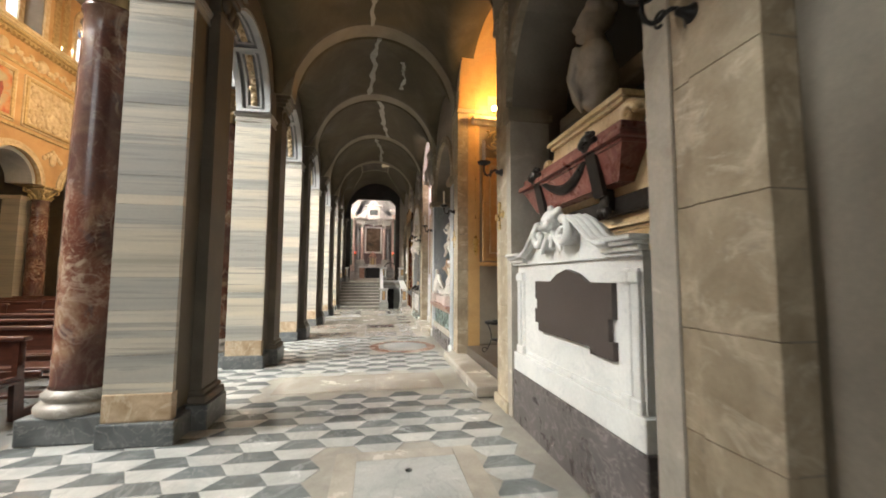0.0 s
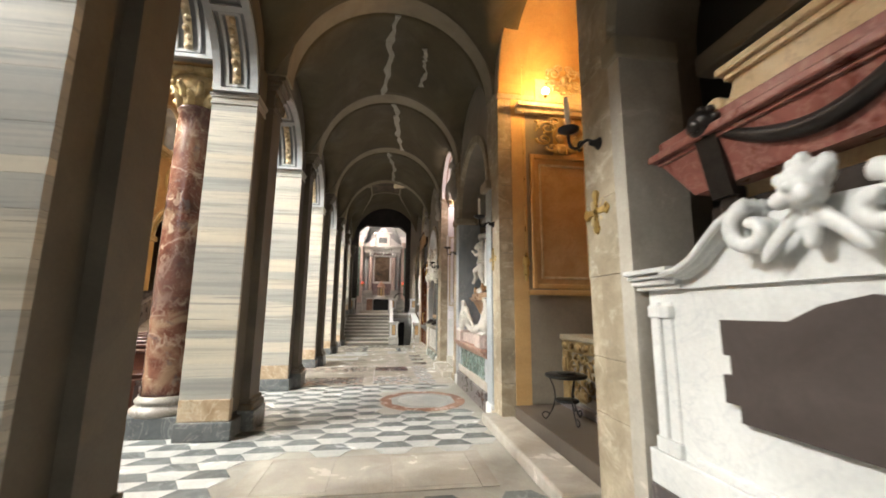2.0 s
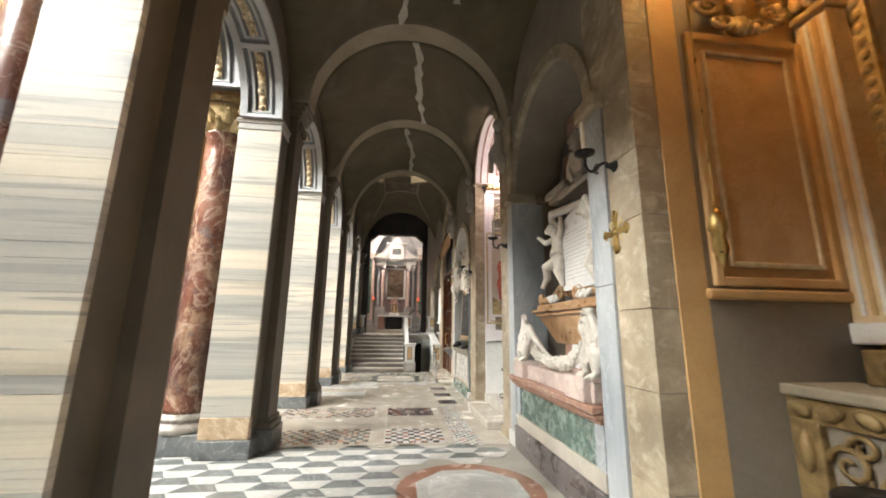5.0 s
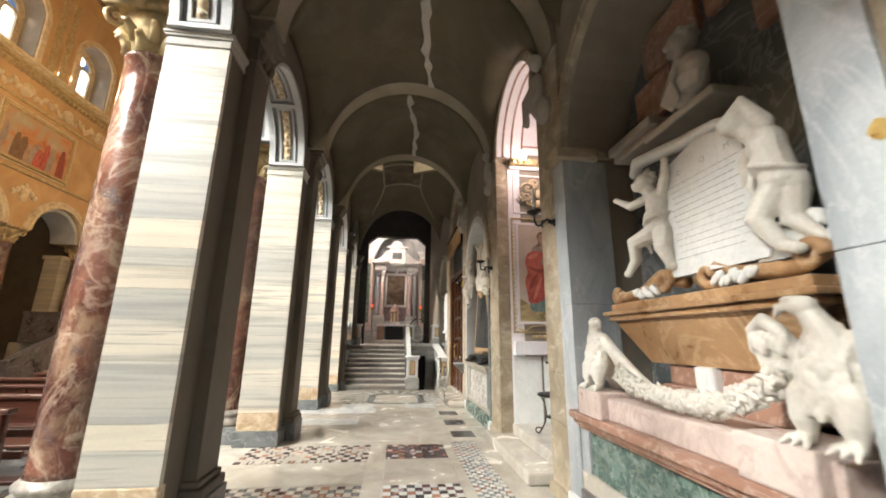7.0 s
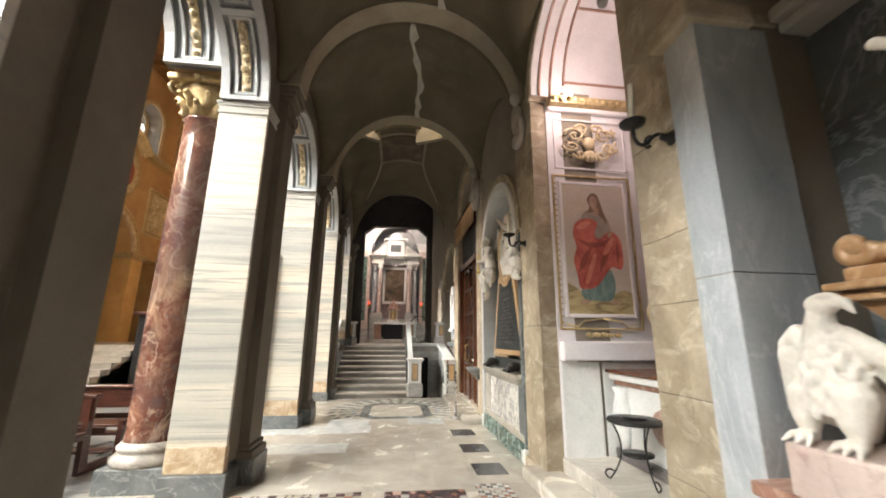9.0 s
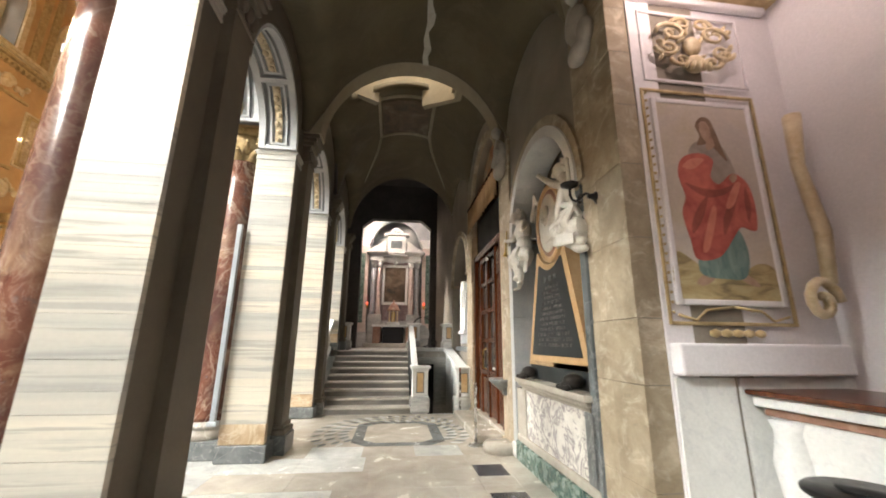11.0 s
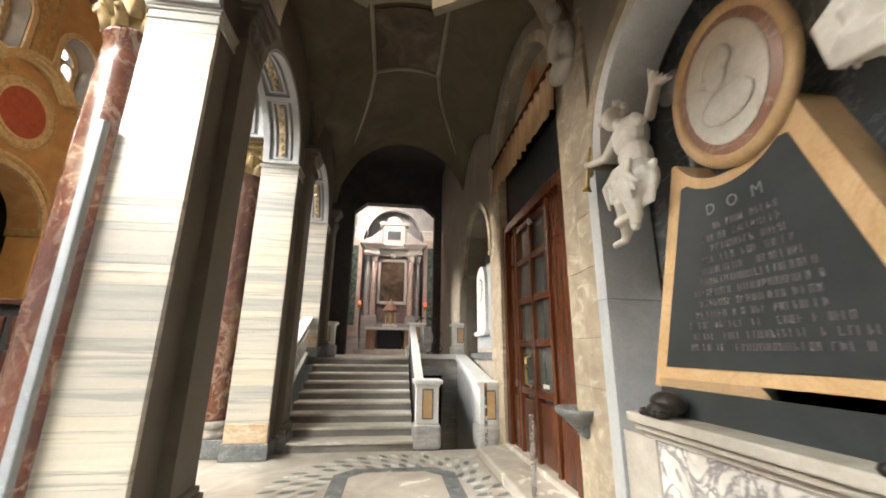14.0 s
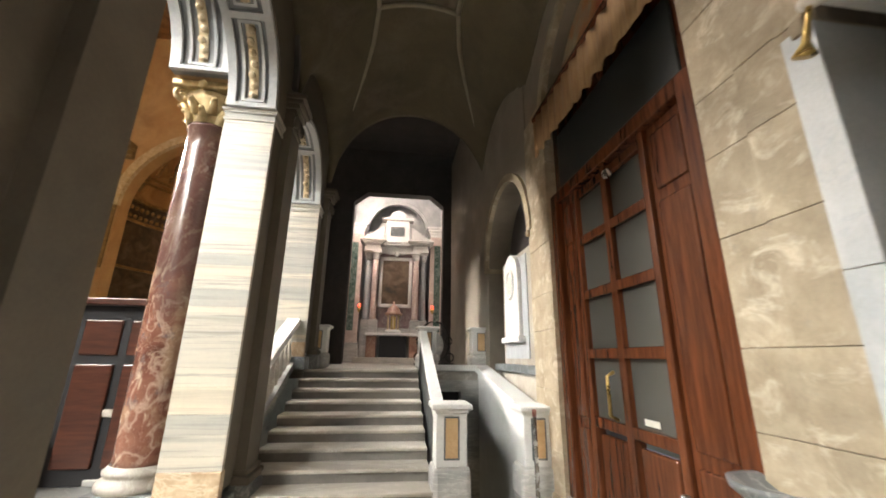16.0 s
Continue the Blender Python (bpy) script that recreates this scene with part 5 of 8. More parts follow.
box(0.3, 1.6, 21.1, 24.6, -2.4, -2.2, _b)
# steps are black by colour, as the pit is unlit
wall_of("crypt_steps", _b, "slate", "dark steps going down to the crypt", "stairs")
# sloping balustrade between the last two piers
t = thing("balustrade", pose(-2.25, 22.0, 0), "pale sloping marble balustrade beside the steps", "balustrade")
part("rail", prism([(0.0, 1.25), (0.0, 1.37), (2.0, 2.35), (2.0, 2.23)], -0.12, 0.12, "x"), "white", t)
part("foot_rail", prism([(-0.2, 0.3), (-0.2, 0.48), (2.0, 1.55), (2.0, 1.4)], -0.1, 0.1, "x"), "grey_band", t)
for _k in range(9):
    _y = 0.12 + 0.22 * _k
    part("baluster", lathe([(0.05, 0.5), (0.035, 0.56), (0.065, 0.72), (0.03, 0.95), (0.03, 1.1), (0.05, 1.27)], (0, _y, _y * 0.48), 10), "step", t)

# ---- the altar at the end ----
AX = -0.28
wall_of("altar_apse", spandrel(-2.6, 2.2, AX, 7.4, 1.75, 10.9, 33.7, 33.9, "y"), "arch", "pale wall above the altar niche")
wall_of("altar_back", box(-2.6, 2.2, 34.6, 34.8, 1.2, 10.9), "arch", "pale plaster back wall of the altar niche")
_b = box(-3.6, -2.3, 30.1, 34.8, 1.2, 10.9)
box(1.8, 3.0, 30.1, 34.8, 1.2, 10.9, _b)
wall_of("wall_altar_chapel", _b, "white", "pale side walls of the altar chapel")
wall_of("ceiling_altar_chapel", box(-3.6, 3.0, 30.1, 34.8, 10.9, 11.1), "arch", "pale plaster ceiling of the altar chapel", "ceiling")
_b = arch_ring(AX, 7.4, 1.5, 1.75, 33.5, 33.75, "y")
arch_ring(AX, 7.4, 1.35, 1.5, 33.55, 33.75, "y", bm=_b)
wall_of("altar_arch", _b, "arch", "moulded pale arch round the altar", "arch")
for _s in (-1, 1):
    t = thing("pilaster", pose(AX + _s * 1.85, 33.2, LANDING), "pale marble pilaster with a dark green inset", "pilaster", "altar pilasters")
    part("shaft", box(-0.34, 0.34, -0.2, 0.4, 0.8, 5.6), "pink", t)
    part("inset", box(-0.14, 0.14, -0.21, -0.19, 1.3, 5.2), "green", t, "dark green marble inset")
    part("plinth", box(-0.42, 0.42, -0.28, 0.4, 0, 0.8, None, 0.03), "grey_band", t)
    b = bmesh.new()
    for _k in range(4):
        box(-0.34 - 0.05 * _k, 0.34 + 0.05 * _k, -0.2 - 0.05 * _k, 0.4, 5.6 + 0.12 * _k, 5.72 + 0.12 * _k, b, 0.02)
    part("capital", b, "white", t)
altar = thing("altarpiece", pose(AX, 33.0, LANDING), "tall marble altarpiece with columns, broken pediment and dark painting", "altarpiece")
part("body", box(-1.3, 1.3, 0.0, 0.6, 0, 5.0), "mauve", altar, "dark mauve marble body")
part("painting", box(-0.58, 0.58, -0.06, 0.02, 2.45, 4.4), "dark_paint", altar, "dark old painting")
_b = box(-0.72, -0.58, -0.1, 0, 2.3, 4.55, None, 0.02)
box(0.58, 0.72, -0.1, 0, 2.3, 4.55, _b, 0.02)
box(-0.72, 0.72, -0.1, 0, 4.4, 4.55, _b, 0.02)
box(-0.72, 0.72, -0.1, 0, 2.3, 2.45, _b, 0.02)
part("picture_frame", _b, "white", altar)
for _x in (-1.2, -0.88, 0.88, 1.2):
    _y = -0.25 if abs(_x) < 1 else -0.05
    part("pedestal", box(_x - 0.2, _x + 0.2, _y - 0.2, 0.1, 0, 1.75, None, 0.02), "grey_band", altar)
    part("column_shaft", lathe([(0.15, 1.75), (0.13, 1.85), (0.13, 3.6), (0.11, 4.35)], (_x, _y, 0), 14), "pink" if abs(_x) < 1 else "blue", altar)
    _b = lathe([(0.12, 4.35), (0.14, 4.45), (0.19, 4.66)], (_x, _y, 0), 12, flute=0.12)
    box(_x - 0.2, _x + 0.2, _y - 0.2, _y + 0.2, 4.66, 4.72, _b)
    part("capital", _b, "white", altar)
_b = bmesh.new()
_z = 4.72
for _h, _p in ((0.12, 0.0), (0.2, -0.03), (0.06, 0.06), (0.07, 0.14), (0.07, 0.2)):
    for _x0, _x1, _f in ((-1.42, -0.68, -0.46), (0.68, 1.42, -0.46), (-0.7, 0.7, -0.15)):
        box(_x0 - _p, _x1 + _p, _f - _p, 0.1, _z, _z + _h, _b, 0.01)
    _z += _h
tagged(part("entablature", _b, "white", altar), kind="stuff")
_b = bmesh.new()
for _k in range(18):
    box(-1.4 + 0.16 * _k, -1.32 + 0.16 * _k, -0.52, 0.0, 5.0, 5.06, _b)
tagged(part("dentil_course", _b, "white", altar), kind="stuff")
for _s in (-1, 1):
    _b = prism([(_s * 1.6, 5.26), (_s * 0.62, 5.26), (_s * 0.62, 5.85), (_s * 0.75, 5.8), (_s * 1.1, 5.5)], -0.5, -0.1, "y")
    for _k in range(6):
        box(_s * (0.7 + 0.15 * _k) - 0.05, _s * (0.7 + 0.15 * _k) + 0.05, -0.54, -0.5, 5.3, 5.78 - 0.09 * _k, _b)
    part("broken_pediment", _b, "white", altar)
part("attic", box(-0.52, 0.52, -0.2, 0.2, 5.24, 6.25, None, 0.02), "white", altar)
part("attic_inset", box(-0.32, 0.32, -0.215, -0.19, 5.5, 5.95), "blue_dark", altar, "dark inset tablet")
_b = box(-0.72, 0.72, -0.3, 0.2, 6.25, 6.38, None, 0.02)
prism(arc(0, 6.38, 0.36, 0, 180, 10), -0.25, 0.2, "y", _b)
ball((0, -0.25, 6.5), (0.2, 0.08, 0.16), _b, 10)
part("crown", _b, "white", altar)
_b = bmesh.new()
for _s in (-1, 1):
    ball((_s * 0.25, -0.15, 4.72), (0.22, 0.06, 0.08), _b, 8)
ball((0, -0.18, 4.68), (0.12, 0.08, 0.14), _b, 10)
part("cherub_relief", _b, "white", altar)
table = thing("altar_table", pose(AX, 31.9, LANDING), "pale marble altar table with a dark recessed front", "altar")
part("step", box(-1.5, 1.5, -0.5, 1.1, 0, 0.22, None, 0.02), "step", table)
part("mensa", box(-1.1, 1.1, -0.08, 0.7, 1.05, 1.16, None, 0.02), "white", table)
# recess shade is put into the front's colour
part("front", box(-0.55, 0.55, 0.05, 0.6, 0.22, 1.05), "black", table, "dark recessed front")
for _s in (-0.85, 0.85):
    part("support", box(_s - 0.2, _s + 0.2, 0, 0.65, 0.22, 1.05, None, 0.02), "rust", table)
part("gradine", box(-1.2, 1.2, 0.7, 1.05, 0.22, 1.4, None, 0.02), "grey_band", table)
tab = thing("tabernacle", pose(AX - 0.02, 32.35, LANDING + 1.16), "small domed marble tabernacle with columns", "tabernacle")
part("base", lathe([(0.34, 0), (0.34, 0.12), (0.28, 0.16)], n=8), "white", tab)
for _k in range(6):
    part("column_shaft", lathe([(0.035, 0.16), (0.03, 0.75)], (0.24 * math.cos(_k * 1.047 + 0.5), 0.24 * math.sin(_k * 1.047 + 0.5), 0), 8), "siena", tab)
part("door", box(-0.1, 0.1, -0.2, 0.2, 0.16, 0.7, None, 0.03), "brass", tab, "gilded door")
part("dome", lathe([(0.36, 0.75), (0.36, 0.84), (0.28, 0.88), (0.25, 1.0), (0.16, 1.12), (0.05, 1.2), (0.04, 1.32)], n=16), "rust", tab)
for _x in (-1.75, 1.35):
    t = thing("votive_lamp", pose(_x, 32.7, LANDING + 2.15), "hanging votive lamp with red glass", "votive lamp", "votive lamps")
    part("bracket", tube([(0, 0.45, 0.3), (0, 0.2, 0.35), (0, 0, 0.22)], 0.015), "brass", t)
    part("bowl", lathe([(0.02, -0.12), (0.08, 0), (0.09, 0.1)], n=10), "brass", t)
    part("glass", lathe([(0.05, 0.1), (0.06, 0.24)], n=10), "red_lamp", t, "glowing red glass")
t = thing("iron_screen", pose(1.0, 28.4, LANDING), "dark wrought-iron scroll screen on the landing", "screen")
_b = bmesh.new()
for _s in (-1, 1):
    _q = [(_s * (0.05 + 0.42 * math.sin(w * 0.5)), 0, 0.1 + 0.62 * (1 - math.cos(w * 0.5))) for w in [i * 0.42 for i in range(16)]]
    tube(_q, 0.025, 6, _b)
    tube([(_s * (0.5 + 0.12 * math.cos(w)), 0, 0.25 + 0.12 * math.sin(w)) for w in [i * 0.5 for i in range(13)]], 0.02, 6, _b)
    tube([(_s * (0.46 + 0.1 * math.cos(w)), 0, 0.75 + 0.12 * math.sin(w)) for w in [i * 0.5 for i in range(13)]], 0.02, 6, _b)
part("scrollwork", _b, "iron", t)
part("shield", ball((0, 0, 0.62), (0.3, 0.03, 0.4), None, 16), "grey_band", t, "pale oval shield")
part("frame", box(-0.62, 0.62, -0.03, 0.03, 0, 0.08, None, 0.01), "iron", t)


# ---- chapels in the outer wall ----
def chapel(y0, y1, x1, name, mat, label, extra):
    c = (y0 + y1) / 2
    b = box(2.1, x1, y1 + 0.02, y1 + 0.22, 0, 8.0)
    box(2.1, x1, y0 - 0.22, y0 - 0.02, 0, 8.0, b)
    box(x1, x1 + 0.2, y0 - 0.3, y1 + 0.3, 0, 8.0, b)
    w = wall_of("wall_" + name, b, mat, label)
    wall_of("ceiling_" + name, arch_ring(c, 5.3, (y1 - y0) / 2 - 0.0, (y1 - y0) / 2 + 0.4, 2.08, x1 + 0.1, "x"), mat, "painted barrel vault of the side chapel", "ceiling")
    # jambs and intrados of the entrance arch, facing into the opening
    b = box(WALL + 0.2, 2.12, y1 - 0.012, y1 + 0.02, 0.1, 5.2)
    box(WALL + 0.2, 2.12, y0 - 0.02, y0 + 0.012, 0.1, 5.2, b)
    arch_ring(c, 5.2, (y1 - y0) / 2 - 0.03, (y1 - y0) / 2 + 0.02, WALL - 0.01, 2.12, "x", bm=b)
    wall_of("jamb_" + name, b, mat, "painted jambs of the chapel arch", "trim")
    wall_of("step_" + name, box(1.43, 1.86, y0 + 0.18, y1 + 0.28, 0, 0.15, None, 0.03), "pale_slab", "worn pale stone step before the chapel", "step")
    wall_of("floor_" + name, box(1.86, x1, y0 - 0.02, y1 + 0.02, 0, 0.3, None, 0.01), extra, "chapel floor one step above the aisle", "floor")
    return w


chapel(5.4, 7.95, 3.6, "lamp_chapel", "ochre_plaster", "ochre painted plaster walls of the lamplit chapel", "dark_floor")
chapel(12.0, 14.15, 3.5, "saint_chapel", "pink_plaster", "pale painted plaster walls of the chapel", "step")


def outline(pts, n=5):
    """A smooth closed outline through the points."""
    out, m = [], len(pts)
    for i in range(m):
        p0, p1, p2, p3 = (Vector(pts[(i + d) % m]) for d in (-1, 0, 1, 2))
        for k in range(n):
            u = k / n
            q = 0.5 * (2 * p1 + (p2 - p0) * u + (2 * p0 - 5 * p1 + 4 * p2 - p3) * u * u + (3 * p1 - p0 - 3 * p2 + p3) * u ** 3)
            out.append((q.x, q.y))
    return out


def cartouche(bm, c, w, h, seed, d=0.07):
    """Scrolls, leaves and a shell, on a wall that faces -y."""
    r = random.Random(seed)
    x, y, z = c
    ball((x, y, z), (w * 0.11, d * 0.8, h * 0.19), bm, 12)
    ball((x, y, z - h * 0.36), (w * 0.14, d, h * 0.16), bm, 10)
    for s in (-1, 1):
        for k, (a, b2, rad, turns) in enumerate(((0.28, 0.2, 0.2, 1.4), (0.36, -0.12, 0.16, -1.3), (0.14, 0.4, 0.13, 1.2), (0.2, -0.34, 0.13, -1.1))):
            q = []
            for i in range(16):
                t = i / 15 * turns * 2 * math.pi
                rr = rad * (1 - 0.8 * i / 15)
                q.append((x + s * (a * w + rr * w * math.cos(t)), y - d * 0.4 - 0.01 * i / 15, z + b2 * h + rr * h * math.sin(t)))
            tube(q, [0.022 * h + 0.01 - 0.0007 * i for i in range(16)], 6, bm)
        for k in range(16):
            ball((x + s * w * r.uniform(0.08, 0.5), y - d * 0.3, z + h * r.uniform(-0.4, 0.42)), (0.02 * w, d * 0.5, 0.075 * h), bm, 7, (0, r.uniform(0, 180), 0))
    for k in range(5):
        ball((x + (k - 2) * w * 0.07, y - d * 0.5, z - h * 0.44), (0.03 * w, d * 0.6, 0.1 * h), bm, 7, (0, 14 * (2 - k), 0))
    return bm


# the lamplit chapel: side panel, cartouche, corner pilaster, altar and picture
t = thing("wall_panel", pose(2.2, 7.96, 2.0), "orange marbled wall panel in a moulded frame", "wall panel")
part("field", box(0.0, 1.08, -0.012, 0.006, 0.02, 2.15), "siena_frame", t)
part("frame", panel_frame(-0.02, 1.1, 0.0, 2.17, 0, 0.07, 0.05), "ochre_plaster", t)
part("inner_frame", panel_frame(0.13, 0.95, 0.15, 2.02, 0, 0.04, 0.035), "stucco_gold", t)
part("rail", box(-0.1, 1.25, -0.06, 0.006, -0.1, -0.02, None, 0.02), "ochre_plaster", t)
part("dado", box(-0.1, 1.3, -0.02, 0.006, -1.68, -0.1), "plain_wall", t, "worn grey-brown plaster dado")
tagged(part("gilt_cartouche", cartouche(bmesh.new(), (2.72, 7.92, 4.5), 0.85, 0.6, 2), "gilt"), "gilded stucco cartouche with scrolls and leaves", "cartouche", "wall cartouches")
_b = box(1.95, 3.5, 7.86, 7.97, 4.86, 4.94, None, 0.02)
box(1.95, 3.5, 7.8, 7.97, 4.94, 5.02, _b, 0.02)
wall_of("cornice_lamp_chapel", _b, "stucco_gold", "moulded cornice in the lamplit chapel", "cornice")
_b = box(2.3, 3.3, 7.93, 7.97, 5.1, 5.9, None, 0.02)
cartouche(_b, (2.8, 7.9, 5.5), 0.6, 0.5, 5, 0.05)
wall_of("stucco_panel", _b, "stucco_gold", "stucco panel above the cornice", "panel")
t = thing("pilaster", pose(3.35, 7.75, 1.75), "fluted ochre and white pilaster beside the altar picture", "pilaster")
part("shaft", box(-0.05, 0.2, -0.06, 0.2, 0, 2.6), "siena", t)
for _k in range(3):
    part("flute_band", box(-0.062, -0.05, -0.05 + 0.07 * _k, -0.02 + 0.07 * _k, 0.05, 2.55), "ochre_plaster" if _k % 2 else "white", t)
part("base", box(-0.1, 0.2, -0.1, 0.2, -0.16, 0.0, None, 0.02), "white", t)
_b = box(-0.1, 0.2, -0.1, 0.2, 2.6, 2.66, None, 0.02)
for _k in range(4):
    ball((-0.08, -0.06 + 0.09 * _k, 2.78), (0.06, 0.05, 0.1), _b, 8)
box(-0.16, 0.2, -0.16, 0.2, 2.9, 3.0, _b, 0.02)
box(-0.24, 0.2, -0.24, 0.2, 3.0, 3.1, _b, 0.02)
part("capital", _b, "gilt", t)
t = thing("altar_picture", EAST(6.85, 3.58, 1.85), "large dim altar painting of a robed figure in a gilt frame", "painting")
part("canvas", box(-0.72, 0.72, -0.03, 0.0, 0.05, 2.62), "dark_paint", t)
for _n, _q, _d, _m in (
        ("painted_robe", [(-0.55, 0.2), (-0.2, 0.12), (0.1, 0.16), (0.16, 0.7), (0.08, 1.2), (0.02, 1.5), (-0.14, 1.76), (-0.3, 1.78), (-0.42, 1.62), (-0.52, 1.2), (-0.58, 0.7)], 0.034, "robe_blue"),
        ("painted_cloak", [(0.2, 0.2), (0.5, 0.15), (0.68, 0.3), (0.68, 0.9), (0.55, 1.1), (0.4, 0.95), (0.28, 0.6)], 0.033, "robe_dark"),
        ("painted_bodice", [(-0.34, 1.5), (-0.2, 1.74), (-0.08, 1.62), (-0.06, 1.35), (-0.2, 1.25)], 0.036, "robe_dark"),
        ("painted_hair", [(-0.36, 1.82), (-0.37, 2.02), (-0.27, 2.16), (-0.14, 2.12), (-0.1, 1.95), (-0.16, 1.8)], 0.034, "hair"),
        ("painted_face", [(-0.26, 1.98), (-0.24, 1.88), (-0.17, 1.82), (-0.11, 1.9), (-0.11, 2.02), (-0.18, 2.07)], 0.037, "skin"),
        ("painted_arm", [(-0.26, 1.4), (-0.1, 1.33), (0.1, 1.44), (0.2, 1.52), (0.14, 1.56), (-0.04, 1.46), (-0.2, 1.5)], 0.038, "skin"),
        ("painted_book", [(0.04, 1.2), (0.3, 1.26), (0.3, 1.34), (0.05, 1.3)], 0.037, "old_gilt"),
        ("painted_cloth", [(0.1, 0.55), (0.24, 0.45), (0.36, 0.8), (0.3, 1.15), (0.16, 1.0)], 0.036, "bodice")):
    part(_n, prism(outline(_q), -_d, -0.028, "y"), _m, t)
_b = panel_frame(-0.86, 0.86, -0.08, 2.76, 0.0, 0.14, 0.08)
for _k in range(22):
    ball((-0.79, -0.08, 0.06 + 0.122 * _k), (0.045, 0.03, 0.05), _b, 6)
part("picture_frame", _b, "gilt", t, "carved gilt frame")
t = thing("side_altar", EAST(6.75, 2.6, 0.3), "white and gilt carved altar with a long mensa", "altar")
# front, mensa and gilding are darkened by material, as this part lies in shade
part("front", box(-1.15, 1.15, 0.06, 0.6, 0.1, 0.88), "plain_wall", t)
part("foot", box(-1.28, 1.28, -0.05, 0.6, 0, 0.1, None, 0.02), "breccia", t)
part("mensa", box(-1.25, 1.25, -0.02, 0.62, 0.94, 1.02, None, 0.02), "rib", t)
_b = box(-1.2, 1.2, 0.02, 0.6, 0.78, 0.94, None, 0.01)
for _k in range(12):
    ball((-1.1 + 0.2 * _k, 0.01, 0.86), (0.085, 0.03, 0.05), _b, 8, (0, 20 * (-1) ** _k, 0))
part("frieze", _b, "old_gilt", t, "gilt scrollwork frieze")
for _k, _x in enumerate((-0.68, 0.0, 0.68)):
    tagged(part("antependium", cartouche(bmesh.new(), (_x, 0.05, 0.45), 0.62, 0.6, 9 + _k, 0.035), "old_gilt", t, "gilt scrolls on the altar front, darkened for shade"), kind="stuff")
for _x in (-1.08, 1.08):
    _b = box(_x - 0.1, _x + 0.1, 0.0, 0.1, 0.1, 0.8, None, 0.02)
    ball((_x, 0.0, 0.6), (0.06, 0.05, 0.14), _b, 8)
    part("corner_pier", _b, "old_gilt", t)
_b = box(-1.0, 1.0, 0.45, 0.9, 1.02, 1.26, None, 0.015)
for _k in range(8):
    ball((-0.8 + 0.23 * _k, 0.44, 1.14), (0.1, 0.025, 0.06), _b, 8, (0, 25 * (-1) ** _k, 0))
part("gradine", _b, "old_gilt", t)
t = thing("reliquary_frame", EAST(6.6, 2.95, 1.58), "dark oval reliquary frame with a pale face, on the altar", "reliquary")
_b = bmesh.new()
tube([(0.21 * math.cos(w), -0.05, 0.33 + 0.25 * math.sin(w)) for w in [2 * math.pi * i / 24 for i in range(25)]], 0.055, 8, _b)
part("ring", _b, "walnut", t)
part("face", ball((0, -0.04, 0.33), (0.17, 0.03, 0.2), None, 20), "clock", t, "pale round face")
part("foot", box(-0.14, 0.14, -0.12, 0.06, 0, 0.07, None, 0.02), "walnut", t)
t = thing("hanging_lamp", pose(1.95, 7.6, 2.3), "brass sanctuary lamp hanging on a thin cord", "lamp")
part("cord", tube([(0, 0, 0.2), (0, 0, 3.2)], 0.006, 5), "brass", t)
part("bowl", lathe([(0.01, -0.22), (0.03, -0.16), (0.05, -0.1), (0.035, -0.02), (0.06, 0.04), (0.05, 0.1), (0.015, 0.2)], n=12), "brass", t)


def bulb_thing(x, y, z, mat, label):
    t = thing("wall_bulb", pose(x, y, z), label, "lamp", "chapel lamps")
    part("glass", ball((0, 0, 0), 0.055, None, 12), mat, t, "glowing glass bulb")
    part("socket", lathe([(0.03, -0.1), (0.03, -0.04)], n=10), "brass", t)
    o = t.children[0]
    o.visible_shadow = False
    return t


bulb_thing(2.35, 7.62, 5.1, "bulb", "bare glowing bulb on the chapel cornice")
bulb_thing(2.12, 13.85, 5.08, "bulb_pink", "bare glowing bulb on the pale chapel's cornice")

# the pale chapel: painted saint, cartouche, mouldings, altar
t = thing("saint_picture", pose(2.5, 14.14, 1.9), "painting of a standing figure in a red robe, gilt-edged frame", "painting")
part("canvas", box(-0.47, 0.47, -0.022, 0.0, 0.1, 1.92), "saint", t)

def stroke(name, pts, y, material, label=""):
    part(name, prism(outline(pts), y, -0.021, "y"), material, t, label)


stroke("painted_ground", [(-0.46, 0.11), (0.0, 0.11), (0.46, 0.11), (0.46, 0.36), (0.3, 0.42), (0.05, 0.3), (-0.2, 0.36), (-0.46, 0.5)], -0.0225, "ground_paint")
stroke("painted_foot", [(-0.3, 0.25), (-0.24, 0.22), (-0.14, 0.27), (-0.13, 0.34), (-0.2, 0.33)], -0.0235, "skin")
stroke("painted_foot", [(0.1, 0.3), (0.16, 0.25), (0.27, 0.22), (0.26, 0.26), (0.16, 0.33)], -0.0235, "skin")
stroke("painted_tunic", [(-0.26, 0.34), (0.0, 0.28), (0.17, 0.31), (0.22, 0.55), (0.1, 0.8), (-0.15, 0.7)], -0.0245, "robe_teal", "painted teal skirt")
stroke("painted_bodice", [(-0.22, 1.3), (-0.17, 1.48), (-0.04, 1.56), (0.08, 1.56), (0.17, 1.46), (0.24, 1.24), (0.26, 1.1), (0.0, 1.06), (-0.18, 1.14)], -0.0255, "bodice", "painted grey-brown bodice")
stroke("painted_robe", [(-0.3, 0.6), (-0.26, 0.44), (-0.05, 0.47), (0.12, 0.66), (0.2, 0.74), (0.34, 0.72), (0.37, 0.95), (0.33, 1.16), (0.2, 1.24), (0.05, 1.13), (-0.02, 1.2), (0.03, 1.36), (-0.1, 1.42), (-0.27, 1.36), (-0.33, 1.2), (-0.29, 1.0), (-0.34, 0.84)], -0.0265, "robe_red", "painted red mantle")
